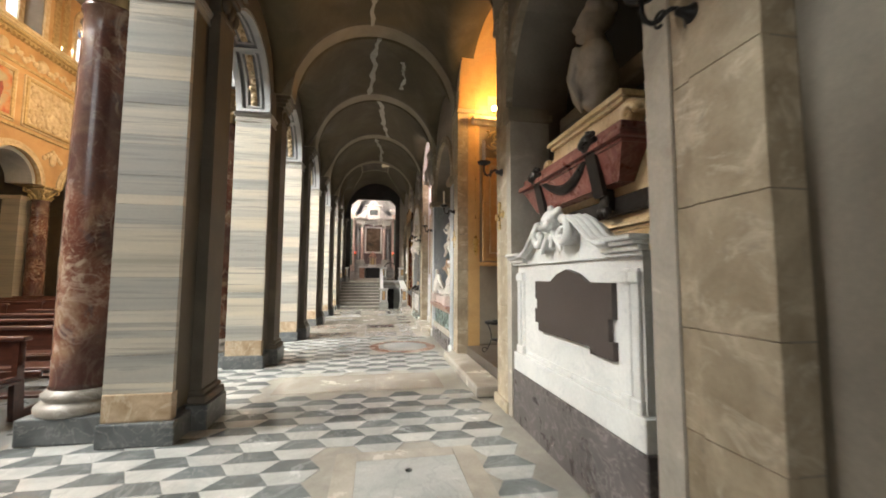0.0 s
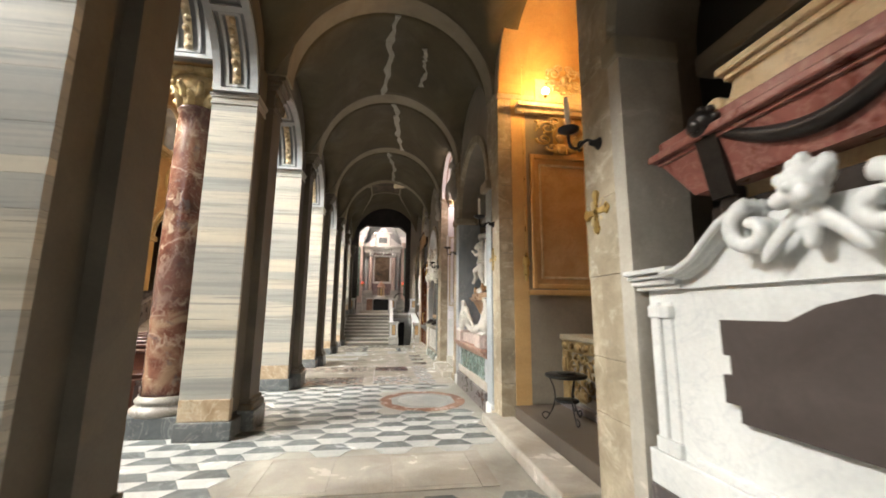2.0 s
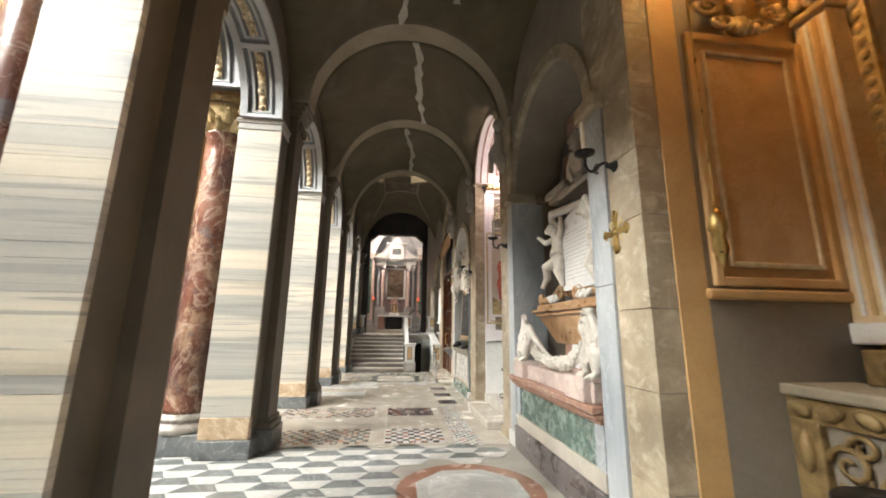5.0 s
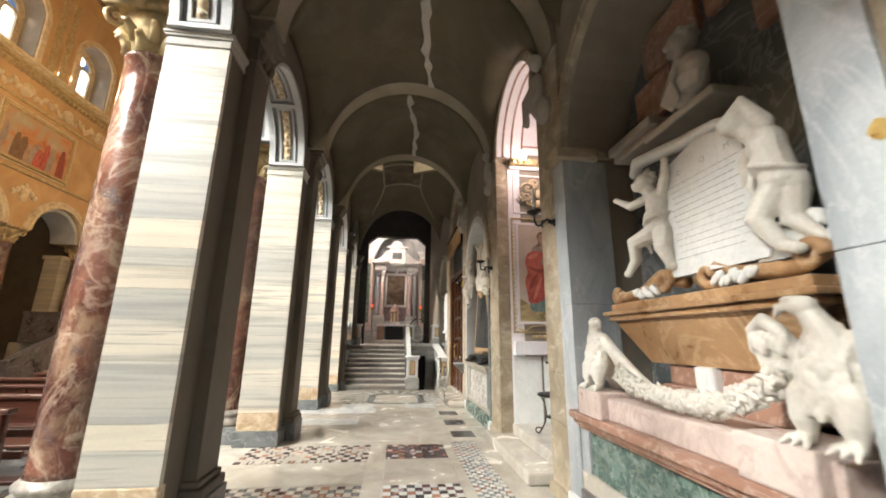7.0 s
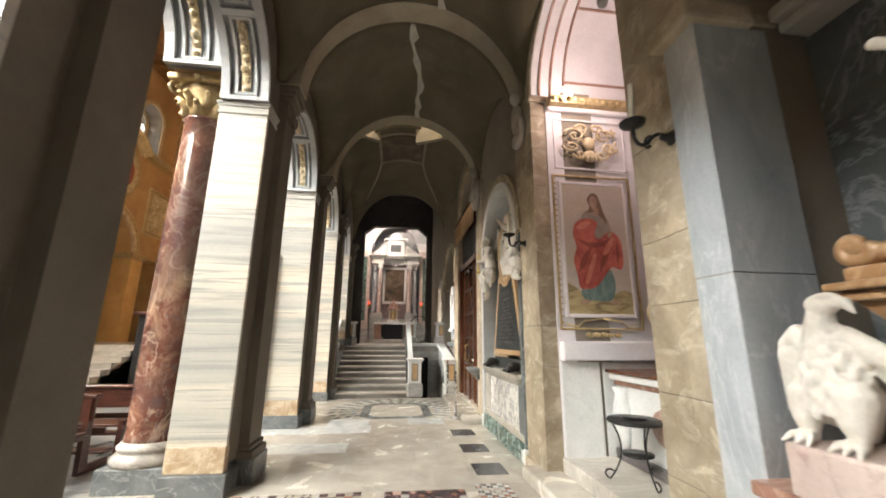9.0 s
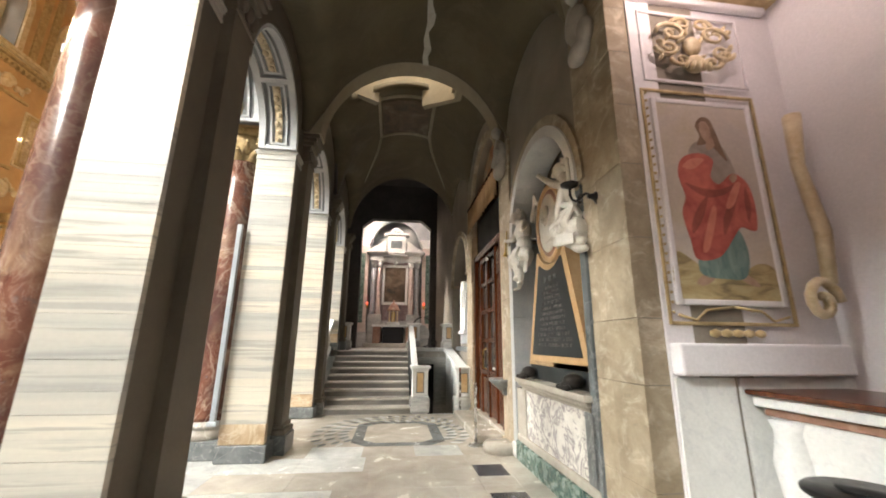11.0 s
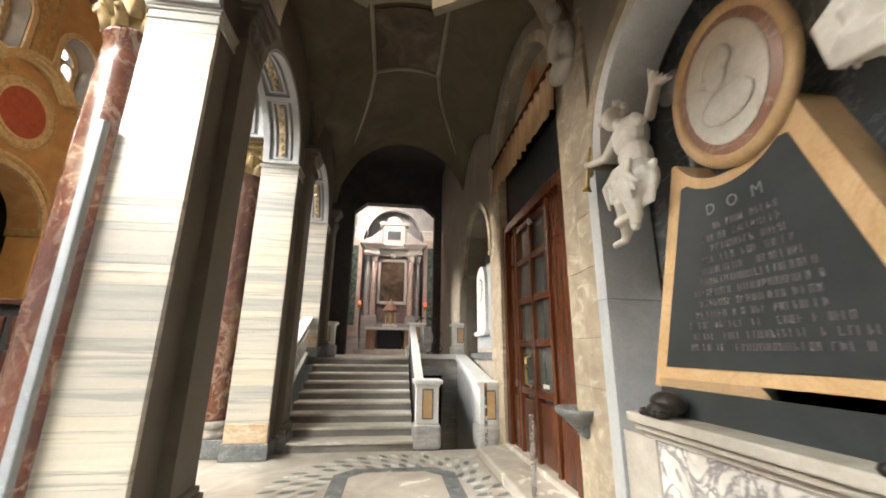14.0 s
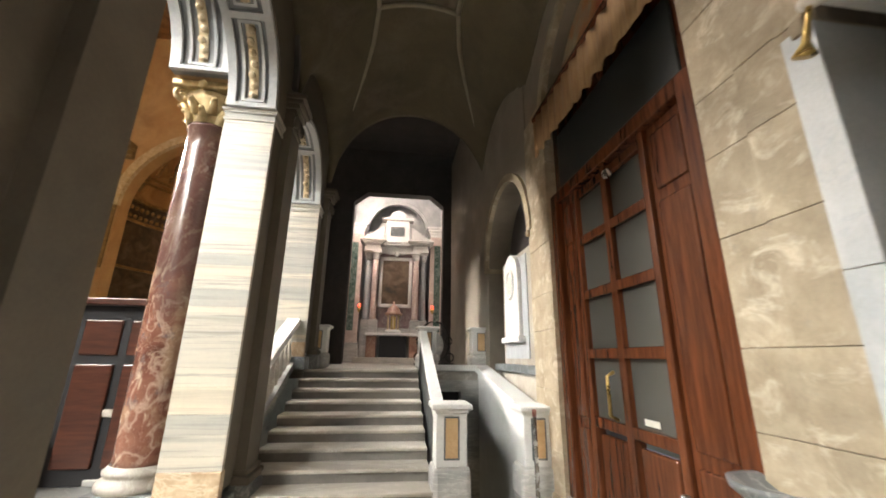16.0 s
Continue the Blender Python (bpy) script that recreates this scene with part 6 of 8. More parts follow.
for _q in ([(-0.28, 1.12), (-0.1, 1.0), (0.1, 1.04), (0.2, 1.14), (0.05, 1.08), (-0.12, 1.08)], [(-0.27, 0.66), (-0.16, 0.8), (-0.08, 1.0), (-0.16, 0.94), (-0.26, 0.78)], [(0.02, 0.66), (0.12, 0.82), (0.22, 1.04), (0.14, 0.98), (0.04, 0.82)], [(0.28, 0.78), (0.33, 0.95), (0.3, 1.12), (0.27, 0.96)]):
    stroke("painted_fold", _q, -0.0275, "robe_dark")
for _q in ([(-0.2, 0.54), (-0.14, 0.54), (-0.02, 0.86), (-0.06, 0.9)], [(-0.28, 1.28), (-0.18, 1.36), (-0.06, 1.36), (-0.18, 1.26)], [(0.08, 0.92), (0.16, 0.94), (0.26, 1.14), (0.2, 1.14)]):
    stroke("painted_fold", _q, -0.0278, "robe_light")
stroke("painted_hair", [(-0.1, 1.5), (-0.06, 1.6), (-0.09, 1.7), (-0.02, 1.79), (0.06, 1.77), (0.1, 1.66), (0.15, 1.46), (0.17, 1.36), (0.08, 1.46), (0.02, 1.52)], -0.0262, "hair")
stroke("painted_face", [(-0.055, 1.66), (-0.035, 1.58), (0.0, 1.545), (0.045, 1.59), (0.05, 1.68), (0.02, 1.74), (-0.035, 1.74)], -0.0272, "skin")
stroke("painted_neck", [(-0.01, 1.46), (0.07, 1.5), (0.06, 1.58), (0.0, 1.57)], -0.0268, "skin")
stroke("painted_palm", [(0.16, 1.2), (0.21, 1.24), (0.24, 1.2), (0.19, 1.15)], -0.0282, "skin")
_b = panel_frame(-0.5, 0.5, 0.06, 1.96, 0.0, 0.05, 0.03)
part("inner_frame", _b, "pink_plaster", t)
_b = panel_frame(-0.58, 0.58, -0.1, 2.06, 0.0, 0.03, 0.016)
for _k in range(26):
    ball((-0.54, -0.02, 0.0 + 0.08 * _k), 0.014, _b, 6)
    ball((0.54, -0.02, 0.0 + 0.08 * _k), 0.014, _b, 6)
part("outer_frame", _b, "gilt", t, "thin gilt outer frame")
_b = bmesh.new()
for _k in range(5):
    ball((-0.2 + 0.1 * _k, -0.02, -0.16), (0.06, 0.02, 0.035), _b, 7)
for _s in (-1, 1):
    tube([(_s * 0.5, -0.02, -0.02), (_s * 0.35, -0.02, -0.06), (_s * 0.25, -0.02, 0.02), (0, -0.02, 0.05)], 0.012, 6, _b)
part("lower_ornament", _b, "gilt", t)
tagged(part("stucco_cartouche", cartouche(bmesh.new(), (2.5, 14.1, 4.45), 0.8, 0.55, 3), "stucco_gold"), "ivory and gold stucco cartouche with a shell", "cartouche", "wall cartouches")
_b = panel_frame(1.98, 3.08, 4.05, 4.85, 14.14, 0.03, 0.014)
box(1.9, 3.4, 14.02, 14.16, 1.42, 1.66, _b, 0.02)
box(1.9, 3.4, 14.08, 14.16, 4.95, 5.02, _b, 0.02)
wall_of("moulding_saint_chapel", _b, "pink_plaster", "pale mouldings round the chapel wall", "moulding")
_b = box(1.9, 3.45, 13.98, 14.16, 5.02, 5.14, None, 0.02)
for _k in range(14):
    ball((1.96 + 0.11 * _k, 13.97, 5.07), (0.045, 0.03, 0.04), _b, 7)
wall_of("cornice_saint_chapel", _b, "gilt", "gilt leaf cornice in the pale chapel", "cornice")
_b = bmesh.new()
for _x in (2.1, 2.18, 3.2, 3.28):
    arch_ring(13.075, 5.3, 1.045, 1.08, _x, _x + 0.025, "x", 6, 174, 24, _b)
for _a in (8, 62, 118, 168):
    arch_ring(13.075, 5.3, 1.045, 1.08, 2.18, 3.28, "x", _a, _a + 1.4, 2, _b)
for _x in (1.78, 1.95):
    arch_ring(13.075, 5.2, 1.025, 1.05, _x, _x + 0.03, "x", 0, 180, 24, _b)
wall_of("vault_panel_saint_chapel", _b, "rust", "gilt and brown painted borders on the chapel vault", "moulding")
_b = box(1.9, 2.4, 14.12, 14.16, 0.3, 1.4)
box(2.45, 3.5, 14.13, 14.16, 0.3, 1.4, _b)
wall_of("dado_saint_chapel", _b, "white", "pale panelled dado in the chapel", "dado")
t = thing("chapel_altar", EAST(13.1, 2.5, 0.3), "white marble altar with a red-brown mensa edge", "altar")
part("front", box(-0.92, 0.92, 0.05, 0.9, 0.12, 0.84), "white", t)
part("inlay", box(-0.95, 0.95, 0.035, 0.5, 0.84, 0.9, None, 0.01), "tile_red", t, "red marble band")
_b = box(-1.0, 1.0, 0.0, 0.9, 0.9, 0.98, None, 0.015)
part("mensa", _b, "white", t)
part("mensa_top", box(-1.03, 1.03, -0.03, 0.9, 0.98, 1.02, None, 0.012), "walnut", t)
part("foot", box(-0.98, 0.98, 0.0, 0.9, 0, 0.12, None, 0.02), "breccia", t)
for _x in (-0.78, 0.78):
    _b = lathe([(0.06, 0.14), (0.09, 0.3), (0.12, 0.55), (0.08, 0.75), (0.11, 0.83)], (_x, 0.03, 0), 12)
    part("console", _b, "white", t)
part("emblem", ball((0, 0.04, 0.5), (0.3, 0.03, 0.2), None, 16), "rust", t)
t = thing("scroll_bracket", pose(3.2, 14.0, 2.0), "ivory and gold scroll bracket beside the chapel altar", "bracket")
_b = bmesh.new()
_q = [(0.0 + (0.16 - 0.009 * i) * math.cos(i * 0.55), 0, 0.0 + (0.2 - 0.011 * i) * math.sin(i * 0.55)) for i in range(16)]
tube(_q, 0.04, 8, _b)
tube([(0.1, 0, 0.15), (0.15, 0, 0.6), (0.05, 0, 1.2), (0.1, 0, 1.7)], [0.05, 0.06, 0.05, 0.07], 8, _b)
part("scroll", _b, "stucco_gold", t)


def stool(x, y, z, r=0.27, h=0.58):
    t = thing("side_table", pose(x, y, z), "small round black metal table with curved legs", "table", "metal tables")
    part("tabletop", lathe([(r * 0.95, h - 0.03), (r, h - 0.02), (r, h), (r * 0.96, h + 0.01)], n=28), "iron", t)
    part("tray", lathe([(r * 0.4, h + 0.01), (r * 0.45, h + 0.02), (r * 0.45, h + 0.03)], n=20), "iron", t)
    part("shelf", lathe([(r * 0.55, h * 0.42), (r * 0.57, h * 0.43), (r * 0.57, h * 0.46)], n=24), "iron", t)
    for k in range(3):
        a = 2.1 * k + 0.5
        q = []
        for i in range(13):
            f = i / 12
            rr = r * (0.92 - 1.25 * f * (1 - f) * 1.35 + 0.1 * f)
            q.append((rr * math.cos(a), rr * math.sin(a), h * (1 - f)))
        q += [((r + 0.05 * math.sin(w)) * math.cos(a), (r + 0.05 * math.sin(w)) * math.sin(a), 0.05 - 0.04 * math.cos(w)) for w in (0.8, 1.6, 2.4, 3.2, 4.0)]
        part("leg", tube(q, 0.009, 6), "iron", t)
    return t


stool(2.28, 13.28, 0.3)
stool(2.25, 7.1, 0.3, 0.26, 0.56)


# ---- small fittings of the wall piers ----
def sconce(y, z=3.05):
    t = thing("candle_sconce", EAST(y, WALL - 0.003, z), "black wrought-iron wall bracket holding a white candle", "candle sconce", "wall sconces")
    b = lathe([(0.0, 0.0), (0.075, 0.0), (0.05, 0.02), (0.03, 0.05), (0.02, 0.1)], n=14)
    b.transform(Matrix.Rotation(radians(90), 4, "X"))
    part("rosette", b, "iron", t)
    q = [(0.0, -0.06, 0.0), (-0.02, -0.08, 0.03), (-0.035, -0.1, 0.04), (-0.05, -0.13, 0.02), (-0.06, -0.16, -0.02), (-0.075, -0.19, -0.03), (-0.09, -0.215, -0.01), (-0.1, -0.23, 0.04), (-0.1, -0.23, 0.12)]
    part("arm", tube(q, 0.014, 8), "iron", t)
    q = [(-0.075 + 0.04 * math.cos(w), -0.14, 0.0 + 0.04 * math.sin(w)) for w in [i * 0.5 for i in range(11)]]
    part("scroll", tube(q, 0.01, 6), "iron", t)
    part("drip_pan", lathe([(0.02, 0.08), (0.085, 0.11), (0.09, 0.13), (0.03, 0.12)], (-0.1, -0.23, 0.03), 18), "iron", t)
    b = lathe([(0.021, 0.0), (0.021, 0.3), (0.012, 0.315)], n=12)
    b.transform(Matrix.Translation((-0.1, -0.23, 0.15)) @ Matrix.Rotation(radians(random.Random(int(y * 10)).uniform(-5, 5)), 4, "Y"))
    part("candle", b, "candle", t, "white wax candle")
    return t


for _y in (2.0, 5.12, 8.25, 11.52, 14.6):
    sconce(_y)


def wall_cross(y, z=2.48):
    t = thing("consecration_cross", EAST(y, WALL - 0.004, z) @ Matrix.Scale(0.88, 4), "gilt flower-shaped consecration cross on the wall", "cross", "wall crosses")
    b = bmesh.new()
    for a in (0, 90, 180, 270):
        e = Matrix.Rotation(radians(a), 4, "Y")
        o = prism([(-0.022, 0.0), (0.022, 0.0), (0.03, 0.13), (0.055, 0.17), (0.03, 0.2), (0.0, 0.215), (-0.03, 0.2), (-0.055, 0.17), (-0.03, 0.13)], -0.035, -0.005, "y")
        o.transform(e)
        join(b, o)
    part("cross_arm", b, "brass", t)
    b = bmesh.new()
    for a in (45, 135, 225, 315):
        o = ball((0, -0.012, 0.095), (0.045, 0.012, 0.07), None, 10)
        o.transform(Matrix.Rotation(radians(a), 4, "Y"))
        join(b, o)
    part("petal_ring", b, "gilt", t)
    part("boss", ball((0, -0.035, 0), (0.028, 0.02, 0.028), None, 10), "brass", t)
    return t


for _y in (5.2, 8.3):
    wall_cross(_y)
# marble strips that flank the second and third tombs
for _y0, _y1, _m, _l in ((8.4, 8.7, "blue", "blue-grey veined marble strip"), (11.2, 11.48, "blue", "blue-grey veined marble strip"), (17.36, 17.52, "arch", "pale blue-grey marble strip"), (14.88, 15.0, "blue_dark", "dark blue-grey marble strip")):
    t = thing("marble_strip", EAST((_y0 + _y1) / 2), _l + " flanking a wall tomb", "pilaster", "tomb strips")
    w = (_y1 - _y0) / 2
    part("lower_slab", box(-w, w, -0.03, 0.5, 0.2, 2.05, None, 0.006), _m, t)
    part("upper_slab", box(-w, w, -0.03, 0.5, 2.053, 3.7 if _y0 < 12 else 3.3, None, 0.006), _m, t)
    part("foot", box(-w - 0.02, w + 0.02, -0.06, 0.4, 0, 0.2, None, 0.02), "white", t)
    if _y0 < 12:
        part("cap", box(-w - 0.05, w + 0.05, -0.12, 0.4, 3.7, 3.86, None, 0.03), "tan", t)
# pale strips beside the first tomb
for _y0, _y1 in ((2.17, 2.37), (4.79, 4.94)):
    t = thing("marble_strip", EAST((_y0 + _y1) / 2), "pale plaster strip flanking the white tomb", "pilaster", "tomb strips")
    w = (_y1 - _y0) / 2
    part("slab", box(-w, w, -0.02, 0.5, 0, 3.62, None, 0.006), "pale_slab", t)
    part("cap", box(-w - 0.03, w + 0.03, -0.06, 0.5, 3.62, 3.8, None, 0.025), "rib", t)


# ---- the wall tombs ----
def curls(bits, c, r, n, size):
    """Locks of hair round a head."""
    for k in range(n):
        a, z = k * 2.4, (k / n) * 1.5 - 0.35
        q = r * math.sqrt(max(1 - z * z * 0.6, 0.05))
        bits.append(((c[0] + q * math.cos(a), c[1] + 0.02 + q * abs(math.sin(a)) * (1 if k % 3 else -0.4), c[2] + z * r), size))


def on_wall(oy, ox, oz):
    """Places world (y, x, z) into the frame of a thing that stands at EAST(oy, ox, oz)."""
    return lambda y, x, z: (oy - y, x - ox, z - oz)


def putto(origin, head, body, hip, limbs, sash, label):
    """A plump marble child: head with curls, torso, buttocks, four limbs and a sash, in world places."""
    p = on_wall(*origin)
    h, b, g = p(*head), p(*body), p(*hip)
    bits = [(h, (0.078, 0.082, 0.09)), ((h[0] - 0.02, h[1] - 0.06, h[2] - 0.03), (0.045, 0.035, 0.04)), ((h[0] - 0.03, h[1] - 0.085, h[2] - 0.01), 0.016),
            ([b, h], [0.07, 0.05]), (b, (0.105, 0.095, 0.13)), ([b, g], [0.095, 0.1]), (g, (0.115, 0.105, 0.1)), ((g[0] + 0.05, g[1] + 0.02, g[2] - 0.04), (0.08, 0.08, 0.085)),
            ((b[0] * 0.4 + g[0] * 0.6 - 0.03, b[1] * 0.5 + g[1] * 0.5 - 0.05, b[2] * 0.45 + g[2] * 0.55), (0.075, 0.06, 0.08))]
    for pts, radii in limbs:
        bits.append(([p(*q) for q in pts], radii))
        e = p(*pts[-1])
        bits.append((e, (radii[-1] * 1.25, radii[-1] * 1.25, radii[-1] * 1.1)))
    m = [(b[i] * 0.35 + g[i] * 0.65) for i in range(3)]
    ring = [(m[0] + 0.118 * math.cos(a), m[1] + 0.112 * math.sin(a), m[2] + sash * math.cos(a)) for a in [i * 0.5236 for i in range(13)]]
    bits.append((ring, 0.018))
    bits.append(([ring[6], (ring[6][0] - 0.03, ring[6][1] - 0.03, ring[6][2] - 0.12), (ring[6][0], ring[6][1] - 0.02, ring[6][2] - 0.22)], [0.022, 0.026, 0.012]))
    curls(bits, (h[0], h[1], h[2] + 0.015), 0.08, 22, 0.023)
    return sculpt("putto", EAST(*origin), bits, "statue", label, "statue", 0.008)


def eagle(origin, f, droop, label):
    """A marble eagle, 0.62 high: chest to the aisle, head in profile, one wing raised or drooping."""
    c = lambda x, y, z: (f * x, y, z)
    bits = [(c(0.03, 0, 0.25), (0.13, 0.125, 0.18), (0, -f * 10, 0)), ([c(0.04, 0, 0.34), c(0.04, -0.02, 0.46), c(0.0, -0.04, 0.57)], [0.11, 0.07, 0.05]),
            (c(-0.02, -0.05, 0.6), (0.07, 0.05, 0.05)), ([c(-0.06, -0.055, 0.605), c(-0.12, -0.06, 0.6), c(-0.145, -0.06, 0.555)], [0.034, 0.026, 0.009]),
            (c(-0.05, -0.06, 0.635), (0.05, 0.04, 0.016)), ([c(0.03, 0.1, 0.2), c(0.06, 0.14, 0.05)], [0.09, 0.05])]
    for s in (-1, 1):
        bits.append(([c(0.02 + s * 0.085, -0.05, 0.2), c(0.02 + s * 0.095, -0.08, 0.1), c(0.02 + s * 0.095, -0.07, 0.03)], [0.085, 0.055, 0.028]))
        for k in range(3):
            bits.append(([c(0.02 + s * 0.095, -0.08, 0.035), c(0.02 + s * 0.095 + (k - 1) * 0.04, -0.13, 0.03), c(0.02 + s * 0.095 + (k - 1) * 0.055, -0.165, 0.0)], [0.024, 0.018, 0.009]))
    # folded far wing
    for k in range(6):
        bits.append(([c(0.16 + 0.02 * k, 0.03, 0.44 - 0.012 * k), c(0.19 + 0.022 * k, 0.06, 0.16 - 0.01 * k)], [0.035, 0.02]))
    bits.append(([c(0.08, 0.0, 0.4), c(0.17, 0.02, 0.47), c(0.26, 0.04, 0.42)], [0.06, 0.055, 0.035]))
    if droop:
        bits.append(([c(-0.03, 0.02, 0.46), c(-0.2, 0.0, 0.36), c(-0.45, 0.02, 0.2), c(-0.68, 0.04, 0.09)], [0.05, 0.05, 0.035, 0.015]))
        for k in range(9):
            u = k / 8
            bits.append(([c(-0.06 - 0.3 * u, 0.03, 0.42 - 0.17 * u), c(-0.2 - 0.48 * u, 0.04, 0.2 - 0.13 * u)], [0.034, 0.014]))
    else:
        bits.append(([c(-0.06, 0.05, 0.34), c(-0.17, 0.06, 0.38), c(-0.26, 0.06, 0.5), c(-0.33, 0.06, 0.55), c(-0.39, 0.06, 0.5), c(-0.4, 0.06, 0.4)], [0.05, 0.045, 0.04, 0.045, 0.04, 0.03]))
        for k in range(8):
            u = k / 7
            bits.append(([c(-0.4 + 0.17 * u, 0.06, 0.5 - 0.08 * u), c(-0.35 + 0.19 * u, 0.07, 0.2 + 0.02 * u)], [0.028, 0.016]))
        for k in range(7):
            bits.append((c(-0.37 + 0.03 * k, 0.02, 0.44 - 0.02 * (k % 3)), (0.02, 0.016, 0.04)))
    for k in range(90):
        a, z = k * 2.4, 0.13 + 0.0041 * k
        w = 0.13 if z < 0.32 else max(0.13 - (z - 0.32) * 0.4, 0.06)
        bits.append((c(0.02 + w * math.cos(a) * 0.95, -abs(w * math.sin(a)) * 0.95, z), (0.022, 0.015, 0.032)))
    return sculpt("eagle", EAST(*origin), bits, "statue", label, "statue", 0.008)


def bust(m, mat, label):
    bits = [((0, 0, 0.14), (0.3, 0.17, 0.2)), ((-0.22, 0, 0.22), (0.13, 0.13, 0.12)), ((0.22, 0, 0.22), (0.13, 0.13, 0.12)), ([(0, 0, 0.3), (0, -0.01, 0.48)], [0.1, 0.085]),
            ((0, -0.03, 0.62), (0.1, 0.125, 0.145)), ((0, 0.03, 0.66), (0.115, 0.12, 0.13)), ((0, -0.15, 0.6), (0.022, 0.035, 0.04)), ((0, -0.1, 0.52), (0.05, 0.06, 0.05)),
            ((0, 0, -0.02), (0.14, 0.12, 0.1))]
    for k in range(7):
        bits.append(([(-0.3 + 0.09 * k, -0.13, 0.28), (-0.2 + 0.06 * k, -0.19, 0.1), (-0.12 + 0.04 * k, -0.13, -0.04)], [0.035, 0.03, 0.02]))
    for k in range(10):
        a = k * 0.63
        bits.append(((0.1 * math.cos(a), 0.03 + 0.1 * math.sin(a), 0.7 + 0.03 * (k % 2)), 0.045))
    return sculpt("bust", m, bits, mat, label, "statue", 0.013)


def volute(bm, x, y, z, r, turn, depth=0.1, start=0.0):
    q = []
    for i in range(20):
        t = start + turn * i / 19 * 2.1 * math.pi
        rr = r * (1 - 0.82 * i / 19)
        q.append((x + rr * math.cos(t), y, z + rr * math.sin(t)))
    tube(q, [0.042 * (1 - 0.3 * i / 19) for i in range(20)], 8, bm)
    return bm


# white tomb with a dark inscription slab, red coffin and bust
tomb = thing("white_wall_tomb", EAST(3.49, 1.7), "white marble wall tomb with a dark slab and red coffin", "tomb")
part("plinth", box(-1.28, 1.02, -0.03, 0.4, 0, 0.58, None, 0.012), "breccia", tomb, "dark veined breccia plinth")
part("body", box(-1.24, 0.96, 0.03, 0.4, 0.58, 1.84), "white", tomb)
part("footing", box(-1.28, 1.0, -0.02, 0.4, 0.58, 0.79, None, 0.01), "white", tomb)
part("footing_fillet", box(-0.92, 0.74, 0.0, 0.4, 0.79, 0.84, None, 0.01), "white", tomb)
# dark marble block fills the gap to give the recess its shade
part("return_block", box(0.97, 1.11, 0.12, 0.5, 0, 1.86), "blue_dark", tomb, "dark block standing for the shade of the recess")
part("return_cap", box(0.97, 1.12, 0.06, 0.5, 1.86, 1.96, None, 0.02), "grey_band", tomb)
for _x in (-1.17, -1.07, 0.8, 0.9):
    _b = box(_x - 0.04, _x + 0.04, 0.0 if _x in (-1.17, 0.9) else 0.012, 0.2, 0.79, 1.72, None, 0.012)
    part("pilaster", _b, "white", tomb)
    part("pilaster_base", box(_x - 0.05, _x + 0.05, -0.012, 0.2, 0.79, 0.88, None, 0.012), "white", tomb)
    part("pilaster_cap", box(_x - 0.05, _x + 0.05, -0.012, 0.2, 1.62, 1.7, None, 0.012), "white", tomb)
_slab = [(-0.66, 1.2), (-0.58, 1.2), (-0.58, 1.12), (0.38, 1.12), (0.38, 1.07), (0.68, 1.07), (0.68, 1.2), (0.63, 1.2), (0.63, 1.36), (0.68, 1.36), (0.68, 1.62), (0.34, 1.62), (0.2, 1.69), (0.02, 1.73), (-0.16, 1.69), (-0.3, 1.62), (-0.65, 1.62), (-0.65, 1.44), (-0.61, 1.44), (-0.61, 1.34), (-0.66, 1.34)]
part("inscription_slab", prism(_slab, -0.012, 0.06, "y"), "bronze_slab", tomb, "dark brown stepped inscription slab")
for _x0, _x1 in ((-1.32, -0.9), (0.6, 1.02)):
    part("cornice", moulding([(0.03, 0.02), (0.04, 0.05), (0.03, 0.08), (0.035, 0.11)], _x0, _x1, 0.0, 1.8), "white", tomb)
_pcx = -0.1
part("pediment_field", prism([(_pcx - 0.85, 1.8), (_pcx - 0.85, 1.88), (_pcx - 0.6, 1.94), (_pcx - 0.35, 2.12), (_pcx, 2.14), (_pcx + 0.35, 2.12), (_pcx + 0.6, 1.94), (_pcx + 0.8, 1.88), (_pcx + 0.8, 1.8)], 0.0, 0.2, "y"), "white", tomb)
for _s in (-1, 1):
    _b = bmesh.new()
    _q = [(_pcx + _s * 0.86, 0, 1.92), (_pcx + _s * 0.74, 0, 1.93), (_pcx + _s * 0.62, 0, 1.98), (_pcx + _s * 0.52, 0, 2.06), (_pcx + _s * 0.42, 0, 2.14), (_pcx + _s * 0.33, 0, 2.18), (_pcx + _s * 0.24, 0, 2.17)]
    for _d, _r in ((-0.09, 0.022), (-0.05, 0.034), (0.0, 0.045), (0.06, 0.045)):
        tube([(x, _d, z - 0.03) for x, y, z in _q], _r, 8, _b)
    for _d in (-0.1, -0.05, 0.0):
        volute(_b, _pcx + _s * 0.24, _d, 2.04, 0.12, -_s, start=math.pi / 2)
    part("scroll", _b, "white", tomb, "white marble volute of the broken pediment")
